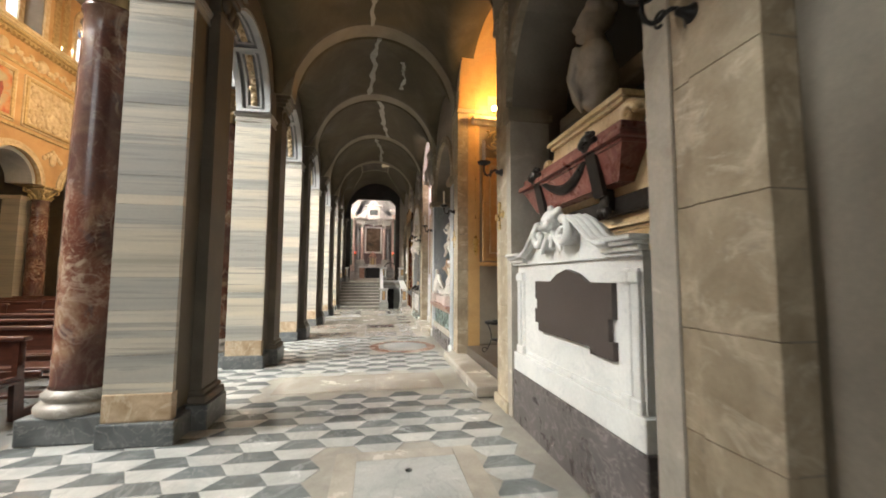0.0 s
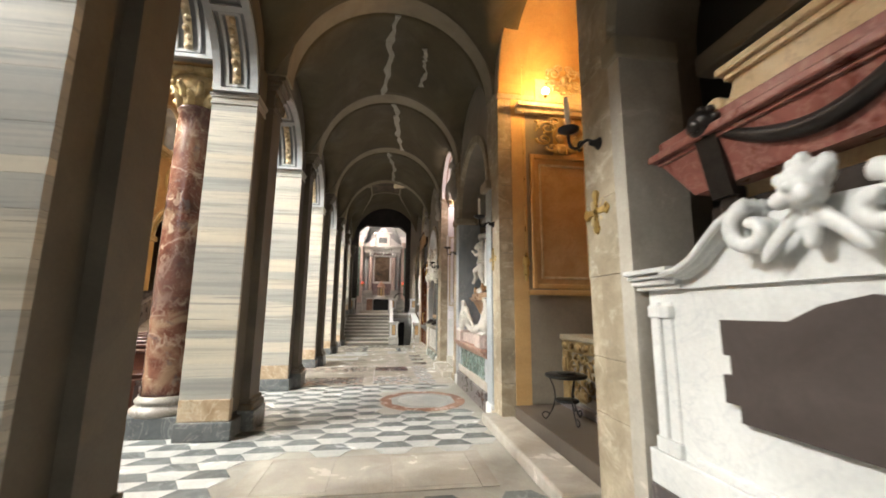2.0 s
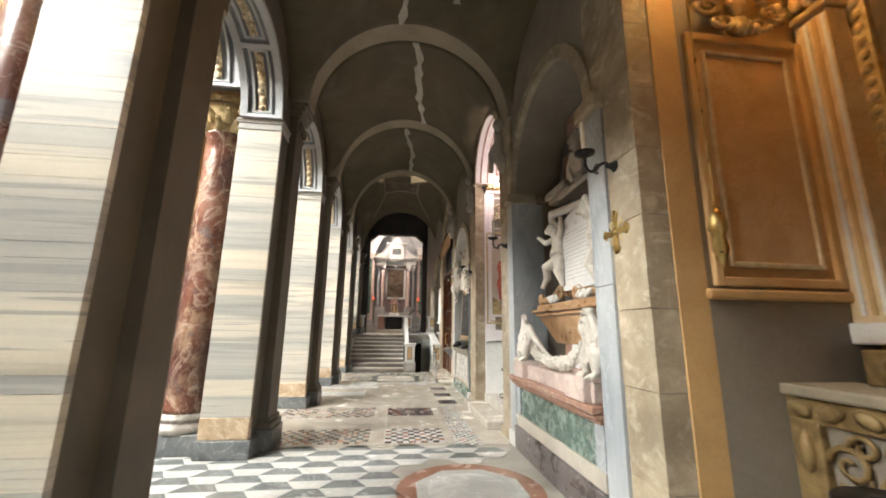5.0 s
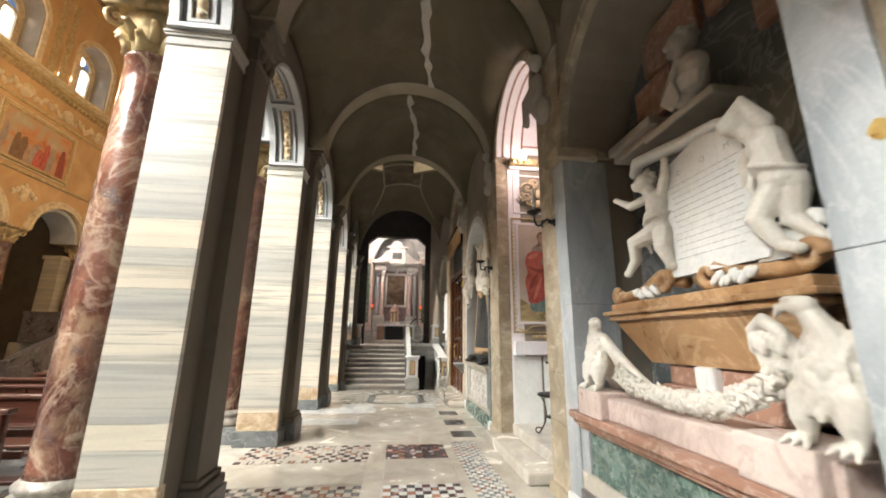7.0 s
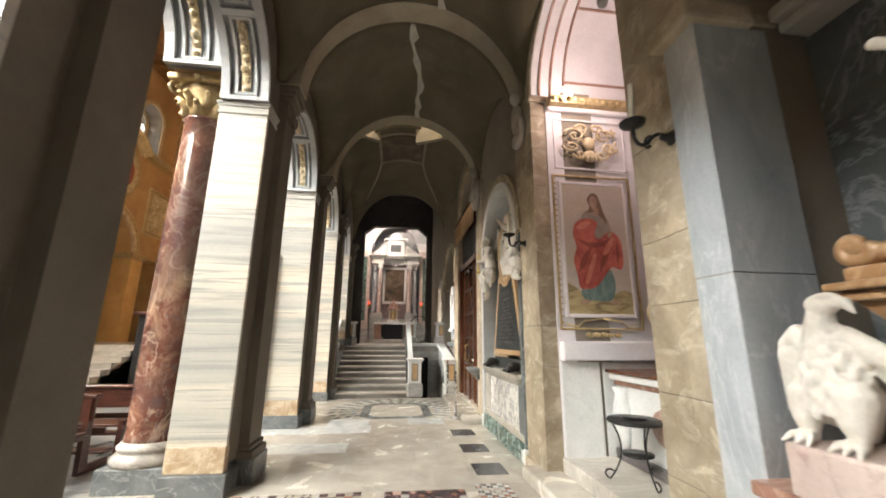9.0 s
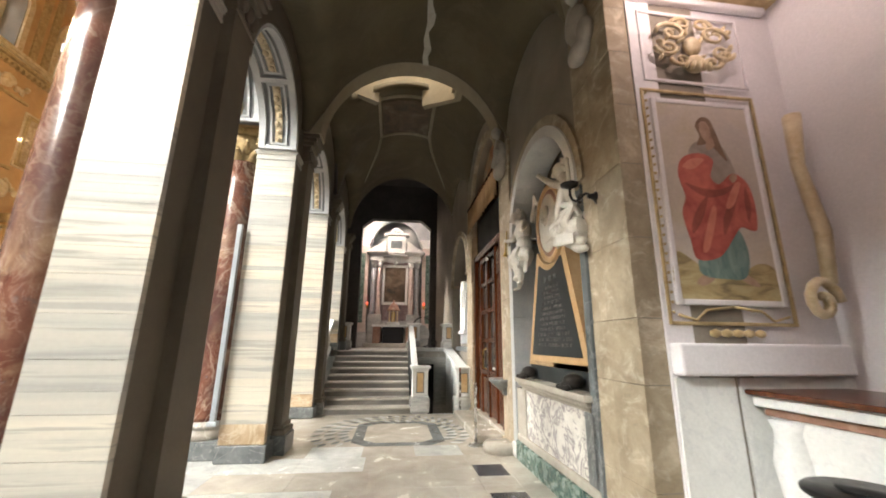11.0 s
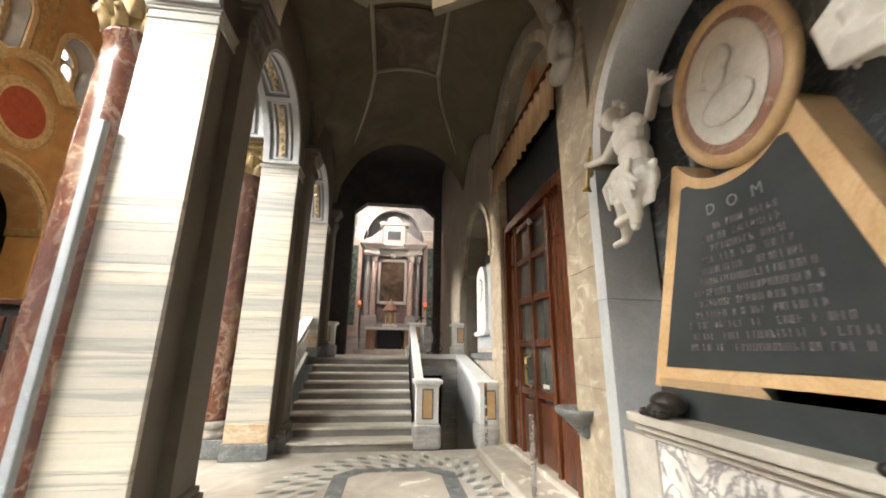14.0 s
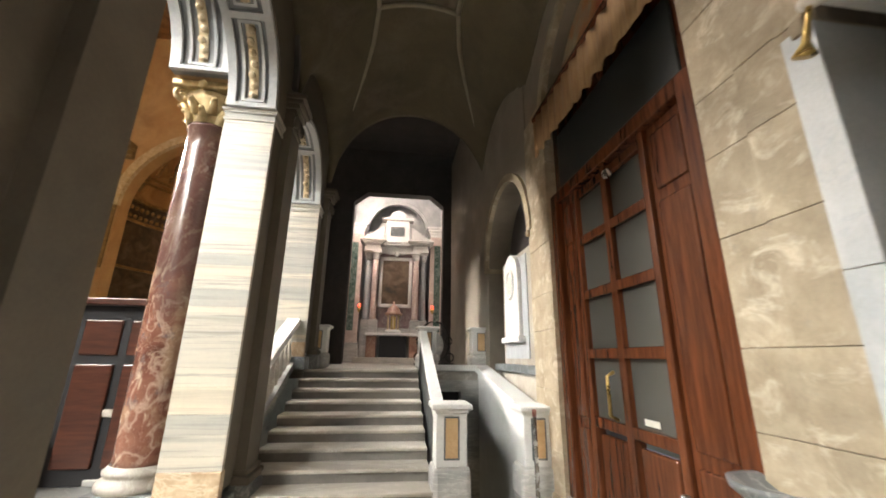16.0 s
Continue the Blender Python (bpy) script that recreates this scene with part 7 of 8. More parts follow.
sculpt("cherub_head", tomb.matrix_world @ Matrix.Translation((_pcx, 0, -0.03)), [((0, -0.09, 2.2), (0.085, 0.09, 0.1)), ((0, -0.05, 2.25), (0.09, 0.08, 0.07)), ((0, -0.18, 2.19), 0.018), ((-0.05, -0.15, 2.15), 0.04), ((0.05, -0.15, 2.15), 0.04)]
       + [((0.085 * math.cos(k * 0.7), -0.07 + 0.03 * math.sin(k * 2.1), 2.27 + 0.045 * math.sin(k * 0.7)), 0.032) for k in range(9)]
       + [((_s * (0.06 + 0.03 * k), -0.09, 2.07 - 0.03 * k), (0.03, 0.025, 0.09), (0, _s * -35, 0)) for _s in (-1, 1) for k in range(4)]
       + [((0, -0.08, 1.98 + 0.03 * k), (0.03 + 0.01 * k, 0.03, 0.04)) for k in range(3)], "white", "small white marble cherub head on the tomb's pediment", "statue", 0.008)
part("backing", box(-0.82, 0.8, 0.25, 0.6, 1.86, 2.8), "siena", tomb, "yellow Siena marble backing")
part("backing_moulding", moulding([(0.03, 0.02), (0.03, 0.05)], -0.82, 0.8, 0.25, 2.02), "siena", tomb)
part("dark_band", box(-0.84, 0.82, 0.19, 0.4, 2.15, 2.29, None, 0.01), "bronze", tomb, "black marble band")
# the coffin
_k0 = -0.13
_b = bmesh.new()
grow(_b, [(_k0 - 0.74, 0.12, 2.38), (_k0 + 0.74, 0.12, 2.38), (_k0 + 0.74, 0.5, 2.38), (_k0 - 0.74, 0.5, 2.38), (_k0 - 0.9, 0.04, 2.62), (_k0 + 0.9, 0.04, 2.62), (_k0 + 0.9, 0.55, 2.62), (_k0 - 0.9, 0.55, 2.62)],
     [(3, 2, 1, 0), (4, 5, 6, 7), (0, 1, 5, 4), (1, 2, 6, 5), (2, 3, 7, 6), (3, 0, 4, 7)])
_cof = part("coffin", _b, "porphyry", tomb, "red porphyry coffin")
for _h0, _h1, _p in ((2.62, 2.65, 0.02), (2.65, 2.7, 0.06), (2.7, 2.78, 0.01)):
    part("rim", box(_k0 - 0.9 - _p, _k0 + 0.9 + _p, 0.04 - _p, 0.55, _h0, _h1, None, 0.012), "porphyry", _cof)
for _x in (_k0 - 0.52, _k0 + 0.52):
    _b = bmesh.new()
    prism([(0.13, 2.3), (0.045, 2.66), (0.01, 2.66), (0.09, 2.3)], _x - 0.07, _x + 0.07, "x", _b)
    ball((_x, 0.0, 2.73), (0.09, 0.06, 0.08), _b, 12)
    ball((_x, -0.05, 2.71), (0.045, 0.03, 0.04), _b, 10)
    for k in range(8):
        ball((_x + 0.085 * math.cos(k * 0.8), 0.01, 2.74 + 0.075 * math.sin(k * 0.8)), 0.028, _b, 7)
    for k in range(3):
        ball((_x - 0.05 + 0.05 * k, 0.13, 2.17), (0.03, 0.04, 0.05), _b, 8)
    box(_x - 0.06, _x + 0.06, 0.12, 0.2, 2.18, 2.36, _b, 0.02)
    part("strap", _b, "bronze", _cof, "black bronze lion-headed strap")
_b = bmesh.new()
tube([(_k0 - 0.46 + 0.92 * f / 14, 0.05 + 0.03 * math.sin(math.pi * f / 14), 2.66 - 0.17 * math.sin(math.pi * f / 14)) for f in range(15)], [0.03 + 0.018 * math.sin(math.pi * f / 14) for f in range(15)], 8, _b)
part("garland", _b, "bronze", _cof, "black bronze garland")
_b = prism([(-0.7, 2.78), (0.62, 2.78), (0.62, 2.86), (0.56, 2.96), (0.54, 3.02), (-0.62, 3.02), (-0.64, 2.96), (-0.7, 2.86)], 0.22, 0.55, "y")
part("upper_block", _b, "siena", tomb, "yellow marble block")
part("upper_fillet", box(-0.66, 0.58, 0.19, 0.55, 3.02, 3.06, None, 0.01), "siena", tomb)
part("upper_cornice", box(-0.69, 0.61, 0.16, 0.55, 3.06, 3.11, None, 0.012), "siena", tomb)
for _s, _x in ((-1, -0.72), (1, 0.64)):
    part("scrolled_end", volute(volute(bmesh.new(), _x, 0.2, 2.88, 0.1, _s), _x, 0.26, 2.88, 0.1, _s), "siena", tomb)
part("niche_band", box(-1.3, 1.13, 0.62, 0.82, 3.5, 3.68, None, 0.03), "plain_wall", tomb, "grey plaster band across the niche")
# bust is dark by material to match the unlit niche
bust(EAST(3.46, 2.03, 3.32) @ Matrix.Rotation(radians(-35), 4, "Z") @ Matrix.Scale(1.16, 4), "dark_statue", "marble portrait bust above the white tomb, darkened for shade")

# tomb with eagles, putti and an inscribed sheet
tomb = thing("eagle_wall_tomb", EAST(9.95), "many-coloured marble wall tomb with a brown sarcophagus", "tomb")
part("plinth", box(-1.24, 1.22, -0.06, 0.4, 0, 0.32, None, 0.012), "breccia", tomb, "dark breccia plinth")
part("lower_band", box(-1.24, 1.22, -0.03, 0.4, 0.32, 0.48, None, 0.012), "pale_slab", tomb)
part("green_panel", box(-1.08, 1.06, 0.0, 0.4, 0.48, 0.86), "green", tomb, "green marble panel")
for _x0, _x1 in ((-1.24, -1.08), (1.06, 1.22)):
    part("panel_side", box(_x0, _x1, -0.02, 0.4, 0.48, 0.86), "blue", tomb)
for _h0, _h1, _d in ((0.86, 0.9, -0.05), (0.9, 0.95, -0.09), (0.95, 1.02, -0.13)):
    part("ledge", box(-1.24 + 0.2 * (_d + 0.05), 1.22 - 0.2 * (_d + 0.05), _d, 0.4, _h0, _h1, None, 0.015), "rust", tomb, "red-brown moulded marble ledge")
part("base_slab", box(-1.1, 1.12, -0.04, 0.5, 1.02, 1.2, None, 0.015), "pink", tomb, "mottled pinkish marble slab")
for _s in (-0.85, 0.88):
    part("eagle_block", box(_s - 0.2, _s + 0.2, -0.12, 0.3, 1.02, 1.24, None, 0.015), "pink", tomb)
eagle((10.84, 1.74, 1.24), -1, True, "white marble eagle perched at the tomb's corner with a drooping wing")
eagle((8.87, 1.72, 1.24), 1, False, "white marble eagle perched with a raised wing, head in profile")
_rg = random.Random(3)
_line = [(10.5, 1.42), (10.28, 1.33), (9.85, 1.29), (9.47, 1.32), (9.25, 1.4), (9.08, 1.5)]
_b = tube([(9.95 - y, 0.03, z) for y, z in _line], [0.035, 0.055, 0.065, 0.065, 0.055, 0.03], 10)
for _k in range(260):
    f = _k / 259 * 4.999
    i, u = int(f), f % 1
    y, z = (_line[i][d] * (1 - u) + _line[i + 1][d] * u for d in (0, 1))
    a = _rg.uniform(0, 6.28)
    ball((9.95 - y + _rg.uniform(-0.02, 0.02), 0.03 - abs(0.062 * math.cos(a)), z + 0.062 * math.sin(a)), (0.034, 0.013, 0.017), _b, 6, (_rg.uniform(-50, 50), _rg.uniform(0, 180), 0))
tagged(part("garland", _b, "statue", tomb, "carved white marble garland of leaves and fruit"), kind="stuff")
_b = bmesh.new()
grow(_b, [(-0.62, 0.02, 1.5), (0.64, 0.02, 1.5), (0.64, 0.5, 1.5), (-0.62, 0.5, 1.5), (-0.9, -0.12, 1.86), (0.92, -0.12, 1.86), (0.92, 0.5, 1.86), (-0.9, 0.5, 1.86)],
     [(3, 2, 1, 0), (4, 5, 6, 7), (0, 1, 5, 4), (1, 2, 6, 5), (2, 3, 7, 6), (3, 0, 4, 7)])
part("sarcophagus", _b, "alabaster", tomb, "brown alabaster sarcophagus")
for _h0, _h1, _d, _e in ((1.86, 1.91, -0.16, 0.0), (1.91, 1.95, -0.2, 0.04), (1.95, 2.02, -0.14, -0.02)):
    part("lid", box(-0.94 - _e, 0.96 + _e, _d, 0.5, _h0, _h1, None, 0.012), "alabaster", tomb)
_b = box(-0.5, 0.52, 0.0, 0.5, 1.2, 1.34, None, 0.015)
box(-0.45, 0.47, 0.05, 0.5, 1.34, 1.5, _b, 0.02)
part("foot", _b, "rust", tomb)
part("foot_block", box(-0.1, 0.08, -0.02, 0.3, 1.22, 1.5, None, 0.02), "white", tomb)
_b = bmesh.new()
for _s in (-1, 1):
    tube([(_s * 0.06, 0.02, 2.12), (_s * 0.3, 0.0, 2.2), (_s * 0.55, 0.0, 2.1), (_s * 0.82, -0.02, 2.08), (_s * 0.95, -0.02, 2.14)], [0.05, 0.065, 0.055, 0.05, 0.05], 8, _b)
    volute(_b, _s * 0.22, -0.04, 2.13, 0.1, -_s)
    volute(_b, _s * 0.9, -0.04, 2.12, 0.085, _s)
part("scrollwork", _b, "alabaster", tomb, "brown marble scrolls")
_b = bmesh.new()
for _s in (-1, 1):
    for _k in range(9):
        ball((_s * (0.3 + 0.035 * _k), -0.07, 2.08 + 0.025 * math.sin(_k * 1.9)), (0.03, 0.03, 0.05), _b, 7, (0, 40 * _s, 0))
tagged(part("leaf_spray", _b, "white", tomb), kind="stuff")
_sheet = [(-0.36, 2.16), (0.44, 2.16), (0.5, 2.28), (0.45, 2.4), (0.4, 2.92), (0.34, 3.06), (0.05, 3.14), (-0.24, 3.06), (-0.34, 2.94)]
part("inscribed_sheet", prism(_sheet, 0.16, 0.22, "y"), "white", tomb, "white marble sheet with fine lettering")
_b = bmesh.new()
for _k in range(13):
    _x = -0.27 + 0.012 * (_k % 4)
    while _x < 0.32:
        w = 0.03 + 0.05 * ((_k * 7 + int(_x * 100)) % 5) / 5
        box(_x, min(_x + w, 0.36), 0.157, 0.162, 2.86 - 0.048 * _k, 2.867 - 0.048 * _k, _b)
        _x += w + 0.014
tagged(part("lettering", _b, "grey_band", tomb, "rows of small worn dark lettering"), kind="stuff")
for _x, _c in ((-0.2, "D"), (0.03, "O"), (0.24, "M")):
    _f = bpy.data.curves.new("letter", "FONT")
    _f.body, _f.size, _f.extrude, _f.align_x = _c, 0.062, 0.001, "CENTER"
    _f.materials.append(M["grey_band"])
    _o = new("letter", _f)
    _o.matrix_world = tomb.matrix_world @ pose(_x + 0.3, 0.277, 2.93, 90, 0, 0)
    _o.parent, _o.matrix_parent_inverse = tomb, tomb.matrix_world.inverted()
part("sheet_scroll", tube([(-0.52, 0.34, 3.2), (-0.4, 0.3, 3.27), (-0.2, 0.3, 3.24), (0.1, 0.32, 3.2), (0.42, 0.34, 3.17), (0.6, 0.36, 3.12)], [0.05, 0.06, 0.055, 0.055, 0.05, 0.035], 10), "white", tomb, "rolled upper edge of the marble sheet")
part("sheet_curl", volute(volute(bmesh.new(), 0.92, 0.34, 2.3, 0.13, -1), 0.92, 0.4, 2.3, 0.13, -1), "white", tomb, "curled lower corner of the marble sheet")
part("sheet_corner", prism([(0.6, 2.14), (0.95, 2.14), (0.98, 2.22), (0.8, 2.3), (0.64, 2.4)], 0.3, 0.36, "y"), "white", tomb)
part("bust_shelf", box(-0.5, 0.34, 0.45, 0.84, 3.52, 3.6, None, 0.03), "dark_statue", tomb, "grey stone shelf under the bust")
for _h0, _h1, _d in ((3.68, 3.76, 0.6), (3.76, 3.86, 0.54)):
    part("upper_moulding", box(-1.25, -0.5, _d, 0.84, _h0, _h1, None, 0.02), "dark_statue", tomb)
# this bust takes the darkened marble as well
bust(EAST(9.92, 2.22, 3.68) @ Matrix.Rotation(radians(-25), 4, "Z") @ Matrix.Scale(0.86, 4), "dark_statue", "marble portrait bust above the inscribed sheet, darkened for shade")
for _o in tomb.children:
    _k = _o.name.split(".")[0]
    if _k in ("sarcophagus", "lid", "foot", "foot_block"):
        _o.location.y += 0.36
    if _k in ("scrollwork", "leaf_spray"):
        _o.location.y += 0.34
    if _k in ("inscribed_sheet", "lettering", "letter"):
        _o.location += Vector((0.25, 0.12, 0.0)) if _o.type == "MESH" else Vector((0, 0, 0))
for _z0, _z1, _x0, _x1 in ((3.95, 4.4, -0.95, -0.4), (4.45, 4.95, -0.75, 0.0), (3.95, 4.4, 0.5, 1.0), (4.45, 4.95, 0.1, 0.8)):
    part("niche_panel", box(_x0, _x1, 0.74, 0.82, _z0, _z1, None, 0.02), "rust", tomb, "dim red-brown marble panel")
putto((10.12, 1.95, 2.2), (10.19, 1.9, 3.0), (10.11, 1.95, 2.78), (10.13, 1.96, 2.58), [
    ([(10.04, 1.94, 2.87), (9.95, 1.92, 2.97), (9.91, 1.9, 3.09)], [0.045, 0.04, 0.024]),
    ([(10.19, 1.93, 2.87), (10.37, 1.88, 2.85), (10.5, 1.83, 2.95)], [0.045, 0.04, 0.024]),
    ([(10.18, 1.93, 2.55), (10.33, 1.85, 2.5), (10.37, 1.88, 2.36), (10.44, 1.84, 2.25)], [0.088, 0.068, 0.05, 0.03]),
    ([(10.08, 1.95, 2.54), (10.05, 1.9, 2.4), (10.03, 1.94, 2.25)], [0.088, 0.065, 0.035])], 0.03, "white marble putto striding, holding up the inscribed sheet")
putto((9.12, 1.95, 2.2), (9.25, 1.88, 3.0), (9.14, 1.95, 2.8), (9.11, 1.96, 2.58), [
    ([(9.1, 1.92, 2.93), (9.17, 1.86, 3.1), (9.33, 1.86, 3.03)], [0.05, 0.044, 0.026]),
    ([(9.2, 1.96, 2.86), (9.31, 1.97, 2.78), (9.33, 1.97, 2.65)], [0.048, 0.042, 0.026]),
    ([(9.14, 1.95, 2.52), (9.22, 1.89, 2.36), (9.14, 1.93, 2.2), (9.05, 1.92, 2.16)], [0.092, 0.07, 0.046, 0.03]),
    ([(9.08, 1.99, 2.5), (9.1, 1.99, 2.34), (8.99, 2.0, 2.21)], [0.09, 0.066, 0.034])], -0.05, "white marble putto bending over the inscribed sheet")

# tomb with a dark pyramid tablet, medallion and angels
tomb = thing("pyramid_wall_tomb", EAST(16.12), "marble wall tomb with a dark pyramid tablet in a golden frame", "tomb")
part("plinth", box(-1.2, 1.2, -0.06, 0.5, 0, 0.26, None, 0.012), "green", tomb, "green marble plinth")
part("lower_moulding", box(-1.2, 1.2, -0.04, 0.5, 0.26, 0.36, None, 0.02), "pale_slab", tomb)
part("breccia_panel", box(-0.82, 0.98, 0.0, 0.5, 0.36, 1.0), "flower", tomb, "white and violet breccia panel")
_b = box(-1.2, -0.82, -0.02, 0.5, 0.36, 1.0)
part("side_block", _b, "pale_slab", tomb)
part("dark_side", box(0.98, 1.2, -0.03, 0.5, 0.36, 1.0), "plinth", tomb)
for _h0, _h1, _d in ((1.0, 1.05, 0.03), (1.05, 1.1, 0.08), (1.1, 1.17, 0.12)):
    part("ledge", box(-0.92 - _d * 0.6, 1.07 + _d * 0.8, -_d, 0.5, _h0, _h1, None, 0.014), "pale_slab", tomb, "moulded pale marble ledge")
# black block stands in for the shade between ledge and tablet
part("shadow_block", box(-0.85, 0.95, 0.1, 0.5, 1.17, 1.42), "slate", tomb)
for _x in (-0.66, 0.72):
    _b = ball((_x, 0.0, 1.26), (0.13, 0.11, 0.08), None, 14)
    ball((_x, -0.06, 1.22), (0.1, 0.09, 0.05), _b, 12)
    for k in range(4):
        ball((_x - 0.09 + 0.06 * k, -0.12, 1.2), (0.03, 0.05, 0.03), _b, 8)
    part("lion_foot", _b, "bronze", tomb, "black marble lion foot")
_pc, _pr = 3.14, 0.42


def tablet(half_b, half_t, z0, z1, r):
    pts = [(-half_b + 0.02, z0), (half_b + 0.02, z0), (half_t + 0.02, z1)]
    a = math.degrees(math.asin(min(max((z1 - _pc) / r, -1), 0)))
    pts += [(0.02 + p[0], p[1]) for p in arc(0, _pc, r, a, -180 - a, 14)]
    return pts + [(-half_t + 0.02, z1)]


part("golden_frame", prism(tablet(0.93, 0.44, 1.36, 2.92, 0.46), -0.02, 0.25, "y"), "siena_frame", tomb, "golden Siena marble frame")
part("slate_tablet", prism([(-0.75, 1.5), (0.78, 1.5), (0.4, 2.72)] + [(0.02 + p[0], p[1]) for p in arc(0, _pc, 0.53, -52, -128, 12)] + [(-0.36, 2.72)], -0.028, 0.02, "y"), "slate", tomb, "black slate tablet with incised lettering")
_words = [(0.05, 2.52, "D   O   M", 0.1)]
for _x, _z, _c, _s in _words:
    _f = bpy.data.curves.new("letters", "FONT")
    _f.body, _f.size, _f.extrude, _f.align_x = _c, _s, 0.001, "CENTER"
    _f.materials.append(M["arch_dark"])
    _o = new("letters", _f)
    _o.matrix_world = tomb.matrix_world @ pose(0.02, 0.089, 2.46, 90, 0, 0)
    _o.parent, _o.matrix_parent_inverse = tomb, tomb.matrix_world.inverted()
_b, _rg = bmesh.new(), random.Random(8)
for _k in range(12):
    z = 2.36 - 0.068 * _k
    half = (0.3 + 0.27 * _k / 11) * _rg.uniform(0.75, 1.0)
    x = -half
    while x < half:
        w = _rg.uniform(0.018, 0.034)
        if _rg.random() > 0.14:
            box(0.02 + x, 0.02 + x + 0.007, -0.031, -0.027, z, z + 0.042, _b)
            if _rg.random() > 0.4:
                box(0.02 + x, 0.02 + x + w * 0.75, -0.031, -0.027, z + _rg.choice((0, 0.018, 0.035)), z + 0.007 + _rg.choice((0, 0.018, 0.035)), _b)
            if _rg.random() > 0.5:
                box(0.02 + x + w * 0.6, 0.02 + x + w * 0.6 + 0.007, -0.031, -0.027, z, z + 0.042, _b)
        x += w + 0.008
tagged(part("lettering", _b, "breccia", tomb, "rows of worn incised lettering"), kind="stuff")
_b = bmesh.new()
_o = ball((0, 0, 0), (0.4, 0.06, 0.5), None, 28)
_o.transform(Matrix.Translation((0.02, -0.02, _pc)))
join(_b, _o)
part("medallion_frame", _b, "rust", tomb, "brown marble oval medallion frame")
_b = bmesh.new()
tube([(0.02 + 0.4 * math.cos(w), -0.03, _pc + 0.5 * math.sin(w)) for w in [2 * math.pi * i / 30 for i in range(31)]], 0.045, 8, _b)
part("medallion_rim", _b, "siena_frame", tomb)
_b = ball((0.02, -0.06, _pc), (0.3, 0.03, 0.4), None, 24)
for c, r in (((0.0, -0.09, _pc + 0.08), (0.09, 0.025, 0.12)), ((0.04, -0.085, _pc - 0.16), (0.19, 0.022, 0.12)), ((0.05, -0.1, _pc + 0.14), (0.09, 0.03, 0.09)), ((-0.08, -0.1, _pc + 0.05), (0.03, 0.02, 0.03))):
    part("portrait_relief", ball(c, r, None, 14), "statue", tomb)
part("portrait_relief", _b, "statue", tomb, "white marble oval relief")
_b = arch_ring(0.0, 3.35, 1.06, 1.2, -0.06, 0.4, "y")
part("niche_arch", _b, "white", tomb, "pale marble arch round the tomb")
_b = bmesh.new()
for _x, _z in ((-0.75, 3.9), (0.05, 4.22), (0.8, 3.85)):
    ball((_x, 0.48, _z), (0.16, 0.03, 0.16), _b, 16)
part("niche_rosette", _b, "blue", tomb)
for _o in tomb.children:
    if _o.name.split(".")[0] in ("golden_frame", "slate_tablet", "lettering", "medallion_frame", "medallion_rim", "portrait_relief"):
        _o.location.y += 0.12
    if _o.name.split(".")[0] in ("medallion_frame", "medallion_rim", "portrait_relief"):
        _o.location += Vector((0.12, 0, 0.08))
# the angel with the trumpet, hovering beside the medallion
_o = (16.85, 1.72, 2.5)
_p = on_wall(*_o)
_bits = [(_p(16.97, 1.64, 3.6), (0.095, 0.105, 0.11)), (_p(17.02, 1.55, 3.57), (0.03, 0.03, 0.03)), ([_p(16.88, 1.68, 3.46), _p(16.95, 1.66, 3.56)], [0.08, 0.065]),
         (_p(16.83, 1.69, 3.34), (0.18, 0.13, 0.19), (0, 12, 0)), (_p(16.8, 1.69, 3.13), (0.15, 0.125, 0.15)), (_p(16.77, 1.67, 2.95), (0.17, 0.15, 0.15)),
         ([_p(16.94, 1.67, 3.44), _p(17.1, 1.62, 3.28), _p(17.28, 1.56, 3.3)], [0.058, 0.048, 0.03]), (_p(17.3, 1.55, 3.31), 0.036),
         ([_p(16.74, 1.68, 3.46), _p(16.62, 1.62, 3.36), _p(16.54, 1.58, 3.3)], [0.055, 0.045, 0.032]), (_p(16.53, 1.57, 3.29), 0.04),
         ([_p(16.76, 1.66, 2.96), _p(16.74, 1.54, 2.84), _p(16.76, 1.6, 2.62), _p(16.78, 1.6, 2.53), _p(16.7, 1.54, 2.5)], [0.1, 0.08, 0.055, 0.035, 0.028]),
         ([_p(16.84, 1.68, 2.94), _p(16.9, 1.6, 2.76), _p(16.98, 1.66, 2.56), _p(17.02, 1.66, 2.49), _p(17.06, 1.6, 2.46)], [0.1, 0.075, 0.05, 0.033, 0.027]),
         (_p(16.72, 1.64, 2.88), (0.17, 0.13, 0.14), (0, -20, 0)), (_p(16.86, 1.64, 2.84), (0.1, 0.1, 0.1))]
for _k in range(9):
    _u = _k / 8
    _bits.append(([_p(16.92 - 0.22 * _u, 1.56, 3.06), _p(16.95 - 0.3 * _u, 1.49 + 0.03 * (_k % 2), 2.9 - 0.03 * (_k % 2)), _p(16.98 - 0.4 * _u, 1.53, 2.74 + 0.04 * (_k % 3))], [0.018, 0.03, 0.016]))
for _k in range(5):
    _bits.append(([_p(16.6 - 0.01 * _k, 1.66, 2.98), _p(16.56 + 0.015 * _k, 1.64, 2.84), _p(16.6 + 0.03 * _k, 1.64, 2.68)], [0.025, 0.03, 0.012]))
_bits.append(([_p(17.04, 1.64, 2.66), _p(16.96, 1.58, 2.62), _p(16.86, 1.6, 2.64)], [0.03, 0.04, 0.03]))
